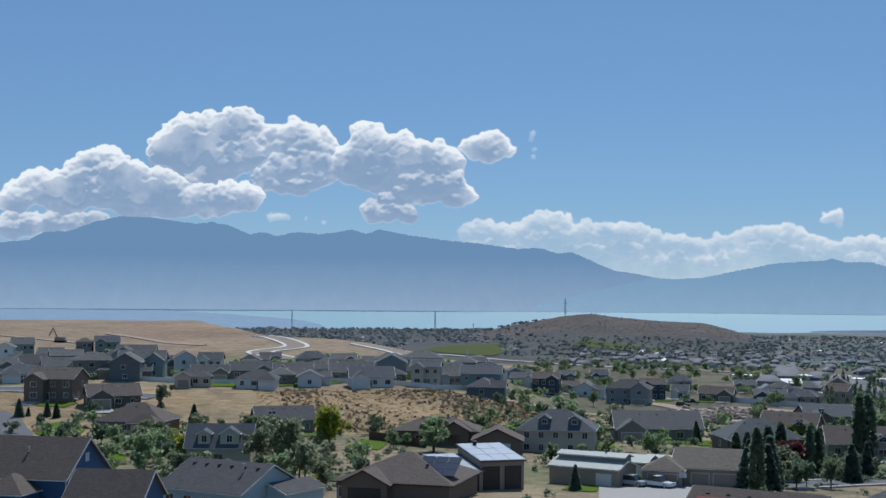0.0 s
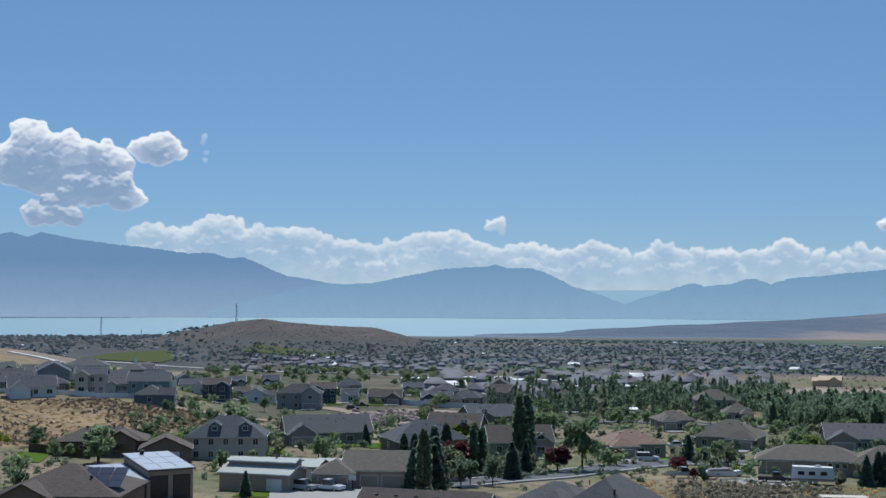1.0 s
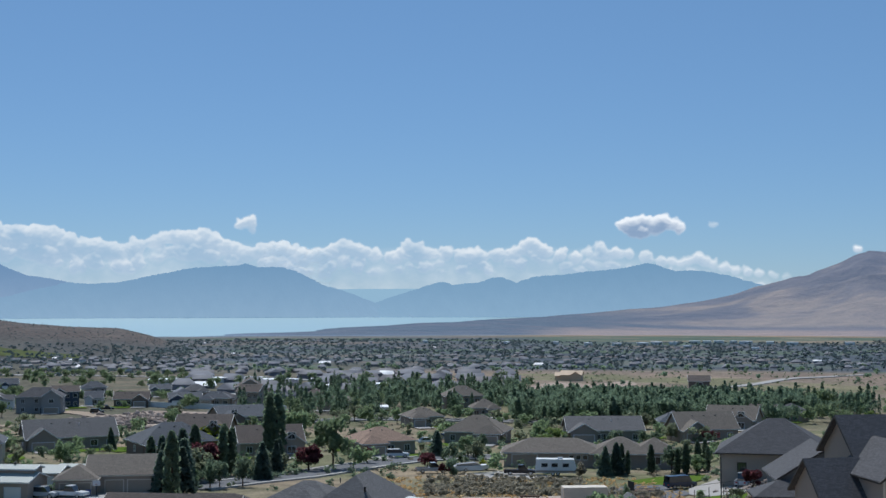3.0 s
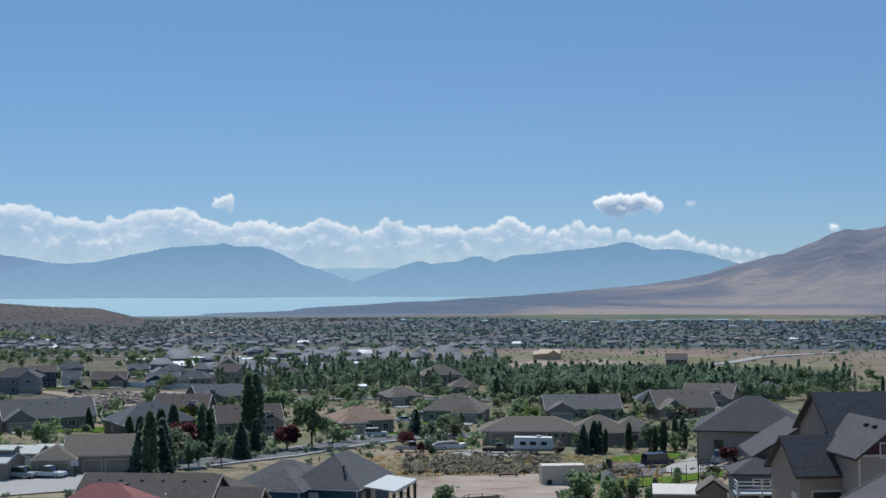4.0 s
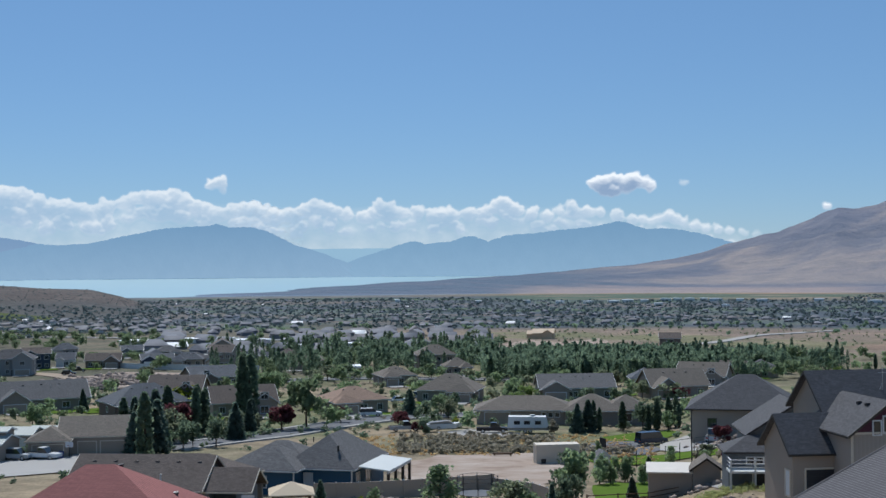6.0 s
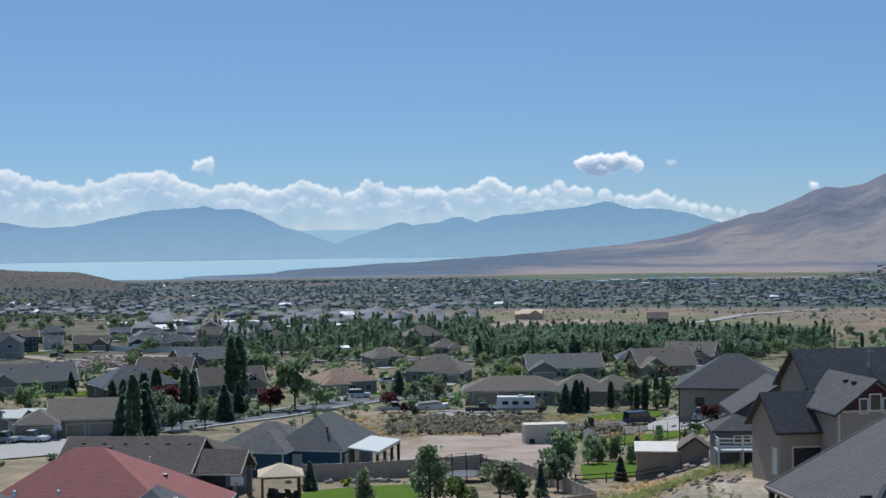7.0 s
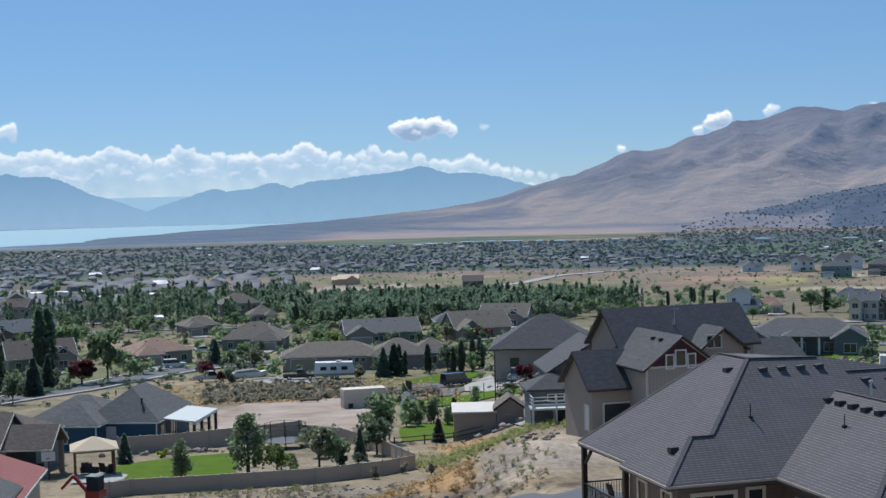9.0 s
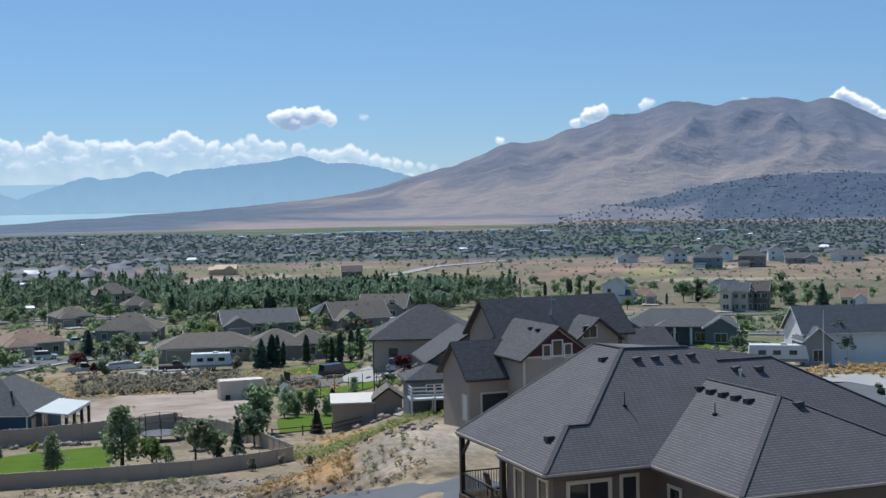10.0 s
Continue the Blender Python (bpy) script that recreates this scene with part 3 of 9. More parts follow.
def land(name, haze):
    """Earth and grass in the colours of the cover, with stains and tufts at three scales; far land's haze is put in as
    an even glow of the surface.
    """
    m, n, l, b = nodes_of(name)
    at = n.new("ShaderNodeVertexColor")
    at.layer_name = "cover"
    tc = n.new("ShaderNodeTexCoord")
    big, mid, fine = (noise_node(n, l, s, d, 0.62, tc.outputs["Object"]) for s, d in ((0.02, 6.0), (0.22, 9.0), (2.0, 6.0)))
    c = at.outputs[0]
    for tex, lo, hi, dark, light, k in ((big, 0.3, 0.7, (0.66, 0.68, 0.70), (1.28, 1.25, 1.2), 0.7), (mid, 0.33, 0.66, (0.55, 0.57, 0.55), (1.38, 1.35, 1.3), 0.55 if haze else 0.7),
                                        (fine, 0.35, 0.65, (0.6, 0.6, 0.6), (1.3, 1.3, 1.28), 0.4 if haze else 0.65)):
        r = ramp_node(n, [(lo, dark), (hi, light)])
        l.new(tex, r.inputs[0])
        c = mix_node(n, l, c, r.outputs[0], k, "MULTIPLY")
    l.new(c, b.inputs["Base Color"])
    b.inputs["Roughness"].default_value = 0.95
    b.inputs["Specular IOR Level"].default_value = 0.1
    # distance haze imitated by an even emission over the whole surface
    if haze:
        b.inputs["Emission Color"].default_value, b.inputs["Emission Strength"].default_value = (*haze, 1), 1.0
    bump_node(n, l, big if haze else fine, 1.0 if haze else 0.6, 14.0 if haze else 0.15, b)
    return m


def sheet(name, label, category, keep, mat):
    f = faces[keep]
    used = np.unique(f)
    back = np.zeros(len(verts), int)
    back[used] = np.arange(len(used))
    me = raw_mesh(name, verts[used], back[f], mat, True)
    layer = me.color_attributes.new("cover", "FLOAT_COLOR", "POINT")
    c = col.reshape(-1, 3)[used]
    layer.data.foreach_set("color", np.concatenate([c, np.ones((len(c), 1))], -1).astype(np.float32).ravel())
    return solid(name, me, None, label, category, kind="structure")


GROUND = land("open_land", None)
far_face = (np.repeat(rings[:-1], nc) > 1865) & (np.tile(cols, nr - 1) > -12.0) & (np.tile(cols, nr - 1) < 70)
shore_face = (np.repeat(rings[:-1], nc) > 1865) & (np.tile(cols, nr - 1) < -24.0) & (np.tile(cols, nr - 1) > -60)
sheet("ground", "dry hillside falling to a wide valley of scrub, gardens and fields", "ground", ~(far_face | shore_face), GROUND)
sheet("backdrop_shore", "flat far shore with a painted blue haze beside the lake", "shore", shore_face, land("far_shore_land", (0.105, 0.19, 0.315)))
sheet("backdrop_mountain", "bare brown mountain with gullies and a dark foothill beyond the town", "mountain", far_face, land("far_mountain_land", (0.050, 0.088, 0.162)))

# the lake
wa = np.radians(np.arange(-48, 8.1, 1.0))
wr = np.array([1840, 2300, 3000, 3800, 4600.0])
WA, WR = np.meshgrid(wa, wr)
wv = np.stack([WR * np.sin(WA), WR * np.cos(WA), WR * 0], -1).reshape(-1, 3)
k = len(wa)
wf = [(i * k + j, (i + 1) * k + j, (i + 1) * k + j + 1, i * k + j + 1) for i in range(len(wr) - 1) for j in range(k - 1)]
WATER, n, l, b = nodes_of("lake_water")
b.inputs["Base Color"].default_value = (0.22, 0.38, 0.42, 1)
b.inputs["Roughness"].default_value = 0.32
b.inputs["IOR"].default_value = 1.33
bump_node(n, l, noise_node(n, l, 0.05, 4.0), 0.25, 1.0, b)
solid("water", raw_mesh("water", wv, wf, WATER), None, "pale blue-green lake lying flat below the ranges", "lake", kind="structure")

# ---- the blue ranges beyond the lake: a glowing backdrop with distance haze painted in ----
def far_range(name, label, az0, az1, skyline_a, skyline_e, r0, depth, tint, low, seed, rough=1.0):
    az = np.arange(az0, az1, 0.06)
    rows_n = 26
    u = np.linspace(0, 1, rows_n)
    top = np.interp(az, skyline_a, skyline_e) + rough * (0.015 * ridge(az, az * 0, 0.55, seed) + 0.02 * ridge(az, az * 0, 0.16, seed + 1))
    U, AZ_ = np.meshgrid(u, az, indexing="ij")
    spur = wobble(AZ_ * 60, U * 40, 40, seed) * 0.55 + wobble(AZ_ * 60 + U * 25, U * 30, 16, seed + 2) * 0.45
    R_ = r0 + depth * U + spur * depth * 0.55 * np.sin(np.pi * U)
    crest = np.tan(np.radians(top)) * (r0 + depth) + EYE[2] + 2.0
    Z_ = -2.0 + np.maximum(crest, 0)[None, :] * U ** 1.12
    v = np.stack([R_ * np.sin(np.radians(AZ_)), R_ * np.cos(np.radians(AZ_)), Z_], -1).reshape(-1, 3)
    k = len(az)
    i, j = (g.ravel() for g in np.meshgrid(np.arange(rows_n - 1), np.arange(k - 1), indexing="ij"))
    f = np.stack([i * k + j, i * k + j + 1, (i + 1) * k + j + 1, (i + 1) * k + j], -1)
    m, n, l, b = nodes_of(name + "_slopes")
    tc = n.new("ShaderNodeTexCoord")
    sep = n.new("ShaderNodeSeparateXYZ")
    l.new(tc.outputs["Object"], sep.inputs[0])
    # haze put in as a blue glow, paler towards the foot
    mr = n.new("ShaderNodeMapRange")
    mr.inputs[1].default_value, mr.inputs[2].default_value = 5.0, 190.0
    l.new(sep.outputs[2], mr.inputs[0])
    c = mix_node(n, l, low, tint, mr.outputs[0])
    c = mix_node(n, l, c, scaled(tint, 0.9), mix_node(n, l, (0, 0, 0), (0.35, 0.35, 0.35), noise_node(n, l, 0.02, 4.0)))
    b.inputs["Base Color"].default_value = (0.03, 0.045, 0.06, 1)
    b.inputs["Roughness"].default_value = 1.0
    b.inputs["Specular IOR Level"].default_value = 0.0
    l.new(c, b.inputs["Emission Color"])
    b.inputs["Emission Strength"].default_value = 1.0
    return solid(name, raw_mesh(name, v, f, m, True), None, label, "mountains", kind="structure")


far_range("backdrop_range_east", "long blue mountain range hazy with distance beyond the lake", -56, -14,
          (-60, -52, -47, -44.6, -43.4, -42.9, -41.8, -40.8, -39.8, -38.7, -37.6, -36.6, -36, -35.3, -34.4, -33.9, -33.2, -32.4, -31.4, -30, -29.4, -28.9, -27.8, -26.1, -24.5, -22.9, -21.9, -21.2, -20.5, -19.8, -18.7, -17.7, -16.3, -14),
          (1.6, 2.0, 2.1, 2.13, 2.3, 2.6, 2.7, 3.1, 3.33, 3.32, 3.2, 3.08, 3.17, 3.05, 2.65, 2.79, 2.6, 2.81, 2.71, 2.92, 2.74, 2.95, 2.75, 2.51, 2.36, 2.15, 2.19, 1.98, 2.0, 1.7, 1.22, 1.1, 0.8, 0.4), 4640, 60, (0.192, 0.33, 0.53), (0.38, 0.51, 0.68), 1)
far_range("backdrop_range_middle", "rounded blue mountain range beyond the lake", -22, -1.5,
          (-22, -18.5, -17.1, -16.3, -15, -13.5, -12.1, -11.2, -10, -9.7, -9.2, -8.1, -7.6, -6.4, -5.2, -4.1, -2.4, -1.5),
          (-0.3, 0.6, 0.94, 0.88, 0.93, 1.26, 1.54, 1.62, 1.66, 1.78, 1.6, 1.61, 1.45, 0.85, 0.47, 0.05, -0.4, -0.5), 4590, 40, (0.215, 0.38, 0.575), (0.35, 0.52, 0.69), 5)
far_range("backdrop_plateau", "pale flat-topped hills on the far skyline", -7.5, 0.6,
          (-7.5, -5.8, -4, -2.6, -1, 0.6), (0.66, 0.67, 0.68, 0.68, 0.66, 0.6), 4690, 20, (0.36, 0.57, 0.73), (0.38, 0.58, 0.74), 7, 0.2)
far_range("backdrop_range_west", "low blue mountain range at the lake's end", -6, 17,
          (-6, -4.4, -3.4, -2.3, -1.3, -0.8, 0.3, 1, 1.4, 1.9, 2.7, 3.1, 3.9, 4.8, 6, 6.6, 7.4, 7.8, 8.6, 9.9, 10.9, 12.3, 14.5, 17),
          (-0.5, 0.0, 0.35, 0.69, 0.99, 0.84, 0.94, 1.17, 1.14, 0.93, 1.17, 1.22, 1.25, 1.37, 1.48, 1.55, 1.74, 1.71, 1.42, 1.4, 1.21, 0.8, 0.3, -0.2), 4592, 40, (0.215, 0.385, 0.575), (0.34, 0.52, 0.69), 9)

# ---- clouds with painted light: heading, height angle and size of each swelling, in degrees ----
CLOUD_EAST = [(-43.96, 4.02, 0.78), (-43.07, 4.63, 0.68), (-42.05, 4.19, 1.10), (-40.93, 5.28, 0.93), (-40.37, 5.77, 0.54), (-41.26, 4.57, 0.98), (-39.77, 4.61, 1.22), (-39.18, 4.03, 0.98), (-38.25, 4.29, 1.10), (-37.08, 4.08, 0.88), (-35.65, 4.11, 0.80), (-34.46, 4.25, 0.68), (-44.16, 2.85, 0.63), (-42.60, 3.00, 0.59), (-40.78, 3.04, 0.54)]
CLOUD_TOWER = [(-37.35, 6.70, 0.93), (-37.57, 5.86, 1.17), (-36.40, 6.61, 1.02), (-34.98, 7.12, 0.98), (-34.50, 7.42, 0.49), (-35.91, 5.66, 1.02), (-34.73, 6.17, 1.02), (-33.77, 6.67, 0.68), (-32.80, 6.57, 0.98), (-31.96, 7.07, 0.49), (-33.03, 5.48, 0.88), (-31.71, 6.23, 0.93), (-31.10, 5.52, 0.73), (-32.30, 4.89, 0.61), (-33.75, 4.99, 0.61), (-36.62, 4.93, 0.73)]
CLOUD_HEAD = [(-29.40, 7.00, 0.68), (-29.27, 6.27, 1.05), (-28.17, 6.16, 0.93), (-30.12, 5.65, 0.93), (-28.65, 5.31, 1.02), (-27.19, 5.93, 0.98), (-25.96, 5.82, 0.88), (-27.18, 4.84, 0.93), (-26.08, 4.97, 0.88), (-25.10, 4.49, 0.49), (-25.71, 4.36, 0.54), (-27.91, 4.34, 0.56), (-29.13, 3.72, 0.56), (-27.66, 3.66, 0.51), (-24.74, 6.51, 0.59), (-23.89, 6.75, 0.49), (-23.40, 6.42, 0.39), (-24.13, 6.27, 0.54)]
CLOUD_BANK = [(-25.06, 2.75, 0.45), (-24.35, 2.85, 0.6), (-22.9, 2.6, 0.55), (-22.2, 3.1, 0.62), (-21.4, 3.3, 0.6), (-20.7, 2.8, 0.62), (-19.3, 2.75, 0.6), (-18.4, 2.8, 0.6), (-17.6, 2.7, 0.55), (-16.6, 2.3, 0.5), (-15.95, 2.5, 0.45), (-15.0, 2.1, 0.5), (-13.5, 2.6, 0.4), (-13.1, 2.85, 0.3), (-12.3, 2.75, 0.42), (-11.4, 2.75, 0.5), (-10.6, 2.4, 0.45), (-9.6, 2.15, 0.45), (-8.6, 2.3, 0.4), (-8.1, 2.3, 0.4), (-7.3, 2.1, 0.38)]
CLOUD_BANK_WEST = [(-8.1, 2.3, 0.4), (-7.3, 2.1, 0.38), (-6.4, 2.05, 0.38), (-5.44, 2.45, 0.40), (-4.8, 2.25, 0.4), (-3.5, 1.95, 0.35), (-2.65, 2.4, 0.36), (-1.8, 2.2, 0.36), (-0.45, 2.05, 0.38), (0.4, 2.1, 0.38), (1.9, 2.15, 0.38), (2.6, 2.6, 0.35), (3.1, 2.25, 0.4), (4.5, 1.95, 0.33), (5.5, 2.45, 0.26), (5.7, 2.1, 0.35), (6.75, 2.1, 0.3), (8.1, 1.8, 0.3), (9.0, 1.7, 0.28), (9.6, 1.95, 0.3), (10.3, 1.65, 0.28), (11.2, 1.4, 0.26), (12.2, 1.25, 0.24), (13.3, 1.15, 0.2)]
CLOUD_PUFF = [(6.79, 3.36, 0.44), (7.32, 3.55, 0.32), (7.91, 3.37, 0.41), (8.39, 3.44, 0.34), (8.90, 3.19, 0.29), (6.96, 3.12, 0.34), (7.55, 3.11, 0.29)]
CLOUD_WISPS = [(-9.92, 3.44, 0.29), (-9.51, 3.54, 0.29), (-9.44, 3.16, 0.22), (10.26, 3.34, 0.12), (10.43, 3.41, 0.10)]
CLOUD_WISPS_EAST = [(-22.18, 7.09, 0.17), (-22.30, 6.80, 0.15), (-22.17, 6.10, 0.15), (-33.49, 3.39, 0.2), (-33.13, 3.45, 0.2), (-32.82, 3.40, 0.15), (-31.2, 3.3, 0.12)]
CLOUD_SUMMIT = [(20.05, 3.20, 0.39), (20.53, 3.41, 0.32), (19.44, 2.95, 0.27), (22.28, 3.65, 0.27), (22.56, 3.69, 0.22), (26.55, 3.76, 0.20), (30.42, 3.81, 0.32), (30.86, 3.56, 0.37), (31.52, 3.21, 0.34), (30.08, 3.50, 0.29), (16.16, 2.25, 0.20), (31.96, 2.90, 0.29), (17.70, 2.82, 0.10)]


def ico(level):
    bm = bmesh.new()
    bmesh.ops.create_icosphere(bm, subdivisions=level, radius=1.0)
    v = np.array([p.co[:] for p in bm.verts])
    f = np.array([[p.index for p in q.verts] for q in bm.faces])
    bm.free()
    return v, f


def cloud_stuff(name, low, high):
    """Backdrop cloud whose daylight and shade are painted as glow: white where little cloud lies over it or it turns to
    the sky, grey-blue deep inside.
    """
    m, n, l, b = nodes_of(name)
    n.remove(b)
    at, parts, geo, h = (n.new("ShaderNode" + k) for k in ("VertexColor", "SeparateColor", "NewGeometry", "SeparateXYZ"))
    at.layer_name = "painted_light_alpha"
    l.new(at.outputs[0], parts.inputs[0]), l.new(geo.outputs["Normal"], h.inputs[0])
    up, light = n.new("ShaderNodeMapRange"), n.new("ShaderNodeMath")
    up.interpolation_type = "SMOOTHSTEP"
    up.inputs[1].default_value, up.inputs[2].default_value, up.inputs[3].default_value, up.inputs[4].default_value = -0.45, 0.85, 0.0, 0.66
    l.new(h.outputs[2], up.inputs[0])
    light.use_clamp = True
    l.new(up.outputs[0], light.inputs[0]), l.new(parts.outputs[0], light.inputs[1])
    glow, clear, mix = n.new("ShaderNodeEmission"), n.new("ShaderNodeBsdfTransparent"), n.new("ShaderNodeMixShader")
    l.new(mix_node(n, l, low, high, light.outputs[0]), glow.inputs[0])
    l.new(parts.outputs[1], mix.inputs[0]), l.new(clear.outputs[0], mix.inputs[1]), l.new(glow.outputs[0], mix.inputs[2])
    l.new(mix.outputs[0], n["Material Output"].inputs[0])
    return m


# first tone is the painted shade, second the painted sunlight
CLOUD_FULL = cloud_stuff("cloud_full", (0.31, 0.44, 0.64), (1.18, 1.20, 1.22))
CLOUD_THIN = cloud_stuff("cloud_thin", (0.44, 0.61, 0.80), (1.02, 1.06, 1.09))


def cloud(billows, label, mat, seed, buds=16, small=5, opaque=0.97, haze=0.0, dist=4835.0, step=0.035):
    """A cloud swollen from billows and their buds, closed behind, thinning out towards its rim; haze: how dense it hangs below the billows."""
    rng = np.random.default_rng(seed)
    balls = []
    between = [tuple((p + q) / 2 for p, q in zip(a, b)) for a, b in zip(billows, billows[1:]) if abs(a[0] - b[0]) < 2.0 and abs(a[1] - b[1]) < 1.0]
    lower = [(az + rng.uniform(-0.5, 0.5), el - rng.uniform(0.35, 0.75), R * rng.uniform(0.55, 0.9)) for az, el, R in (billows + between) * 2] if haze else []
    for az, el, R in billows + between + lower:
        balls.append((az, el, R * 0.9, 0.0))
        for _ in range(buds):
            t, f = rng.uniform(-0.5, 3.64), rng.uniform(0.25, 0.95)
            r1 = R * rng.uniform(0.18, 0.45)
            a1, e1, z1 = az + R * 0.9 * f * math.cos(t), el + R * 0.82 * f * math.sin(t), R * 0.8 * math.sqrt(1 - f * f)
            balls.append((a1, e1, r1, z1))
            for _ in range(small):
                t, f = rng.uniform(-0.4, 3.54), rng.uniform(0.5, 1.0)
                balls.append((a1 + r1 * f * math.cos(t), e1 + r1 * f * math.sin(t), r1 * rng.uniform(0.25, 0.5), z1 + r1 * 0.8 * math.sqrt(1 - f * f)))
    big = max(b[2] for b in billows)
    lo_a, hi_a = min(b[0] for b in billows) - 2 * big, max(b[0] for b in billows) + 2 * big
    lo_e, hi_e = min(b[1] for b in billows) - (1.9 if haze else 1.6 * big), max(b[1] for b in billows) + 2 * big
    ga, ge = np.arange(lo_a, hi_a, step), np.arange(lo_e, hi_e, step)
    AA, EE = np.meshgrid(ga, ge)
    warp = 0.30 * (fractal(AA, EE, 0.55, seed, 6, False, 0.6) - 0.5), 0.30 * (fractal(AA, EE, 0.55, seed + 9, 6, False, 0.6) - 0.5)
    H = np.zeros_like(AA)
    for a, e, r, z in balls:
        i0, i1 = (int((v - lo_e) / step) for v in (e - r - 0.1, e + r + 0.1))
        j0, j1 = (int((v - lo_a) / step) for v in (a - r - 0.1, a + r + 0.1))
        w = np.s_[max(i0, 0):max(i1 + 2, 0), max(j0, 0):max(j1 + 2, 0)]
        d = r * r - (AA[w] + warp[0][w] - a) ** 2 - (EE[w] + warp[1][w] - e) ** 2
        H[w] = np.maximum(H[w], np.where(d > 0, z + np.sqrt(np.maximum(d, 0)), 0))
    soft = H.copy()
    for _ in range(4):
        p = np.pad(soft, 1)
        soft = (p[1:-1, 1:-1] * 2 + p[:-2, 1:-1] + p[2:, 1:-1] + p[1:-1, :-2] + p[1:-1, 2:]) / 6
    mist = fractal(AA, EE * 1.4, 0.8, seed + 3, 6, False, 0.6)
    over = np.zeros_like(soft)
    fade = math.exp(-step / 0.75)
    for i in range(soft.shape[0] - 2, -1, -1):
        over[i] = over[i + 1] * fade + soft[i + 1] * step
    k = np.exp(-np.linspace(-2, 2, 25) ** 2)
    over = np.apply_along_axis(lambda row: np.convolve(np.pad(row, 12, mode="edge"), k / k.sum(), "valid"), 1, over)
    alpha = opaque * np.clip((soft - 0.16 * np.clip(mist - 0.3, 0, 1) - 0.01) / (0.10 + 0.22 * mist), 0, 1)
    if haze:
        ends = np.clip(np.minimum(AA - lo_a, hi_a - AA) / 1.6, 0, 1)
        crown = np.where((soft > 0.08).any(axis=0), ge[soft.shape[0] - 1 - np.argmax((soft > 0.08)[::-1], axis=0)], np.nan)
        known = np.flatnonzero(~np.isnan(crown))
        crown = np.interp(np.arange(len(ga)), known, crown[known])
        crown = np.convolve(np.pad(crown, 30, mode="edge"), np.ones(61) / 61, "valid")
        fill = haze * np.clip((crown - EE) / 0.7, 0, 1) * (0.55 + 0.7 * mist)
        alpha = np.clip(np.maximum(alpha * (0.6 + 0.6 * mist), fill), 0, 0.96) * ends
        soft = np.maximum(soft, 0.06 * np.clip((crown - EE) / 0.1, 0, 1))
    # sunlight painted from the cloud overhead: bright rims and tops, dim cores
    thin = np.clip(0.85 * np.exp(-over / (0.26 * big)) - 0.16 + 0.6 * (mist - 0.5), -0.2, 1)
    depth = 84.0 * np.minimum(soft, 1.1)
    ny, nx = AA.shape
    mark = -np.ones(AA.size, int)
    live = (soft > 0.0).ravel()
    count = 0
    for start in np.flatnonzero(live):
        if mark[start] >= 0:
            continue
        mark[start], stack = count, [start]
        while stack:
            c = stack.pop()
            for o in (c - 1, c + 1, c - nx, c + nx):
                if 0 <= o < mark.size and live[o] and mark[o] < 0:
                    mark[o] = count
                    stack.append(o)
        count += 1
    ca, se = np.cos(np.radians(AA)), np.sin(np.radians(AA))
    made = None
    for c in range(count):
        here = (mark == c)
        if here.sum() < 40:
            continue
        own = here.reshape(ny, nx)
        p = np.pad(own, 1)
        own = p[1:-1, 1:-1] | p[:-2, 1:-1] | p[2:, 1:-1] | p[1:-1, :-2] | p[1:-1, 2:]
        quad = own[:-1, :-1] & own[:-1, 1:] & own[1:, :-1] & own[1:, 1:]
        qi, qj = np.nonzero(quad)
        q0 = qi * nx + qj
        f = np.stack([q0, q0 + 1, q0 + nx + 1, q0 + nx], -1)
        used = np.unique(f)
        back = np.zeros(mark.size, int)
        back[used] = np.arange(len(used))
        f = back[f]
        V = []
        for sign in (-1.0, 0.25):
            r = dist + sign * depth
            V.append(np.stack([r * se, r * ca, EYE[2] + dist * np.tan(np.radians(EE))], -1).reshape(-1, 3)[used])
        me = raw_mesh("cloud", np.concatenate(V), np.concatenate([f, f[:, ::-1] + len(used)]), mat, True)
        # red holds the painted light, green the opacity
        layer = me.color_attributes.new("painted_light_alpha", "FLOAT_COLOR", "POINT")
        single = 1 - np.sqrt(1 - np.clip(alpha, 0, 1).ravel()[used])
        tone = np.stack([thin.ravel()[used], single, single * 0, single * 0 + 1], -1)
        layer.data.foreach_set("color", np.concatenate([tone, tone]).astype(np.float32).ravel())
        made = solid("cloud", me, None, label, "cloud", group="clouds over the ranges")
    return made


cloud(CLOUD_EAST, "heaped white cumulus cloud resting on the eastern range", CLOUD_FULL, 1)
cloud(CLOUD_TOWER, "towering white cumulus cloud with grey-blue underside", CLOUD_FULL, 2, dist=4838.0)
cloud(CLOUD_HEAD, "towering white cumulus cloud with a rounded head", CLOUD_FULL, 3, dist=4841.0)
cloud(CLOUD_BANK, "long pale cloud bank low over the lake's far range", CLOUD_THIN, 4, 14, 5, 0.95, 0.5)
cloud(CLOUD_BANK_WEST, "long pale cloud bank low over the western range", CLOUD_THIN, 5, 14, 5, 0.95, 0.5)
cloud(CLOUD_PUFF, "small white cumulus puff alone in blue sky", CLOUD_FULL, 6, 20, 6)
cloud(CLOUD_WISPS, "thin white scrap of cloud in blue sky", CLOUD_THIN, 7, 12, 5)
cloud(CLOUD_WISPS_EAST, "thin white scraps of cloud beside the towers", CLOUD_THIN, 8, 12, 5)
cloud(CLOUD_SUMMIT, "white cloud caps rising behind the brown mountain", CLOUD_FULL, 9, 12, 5)

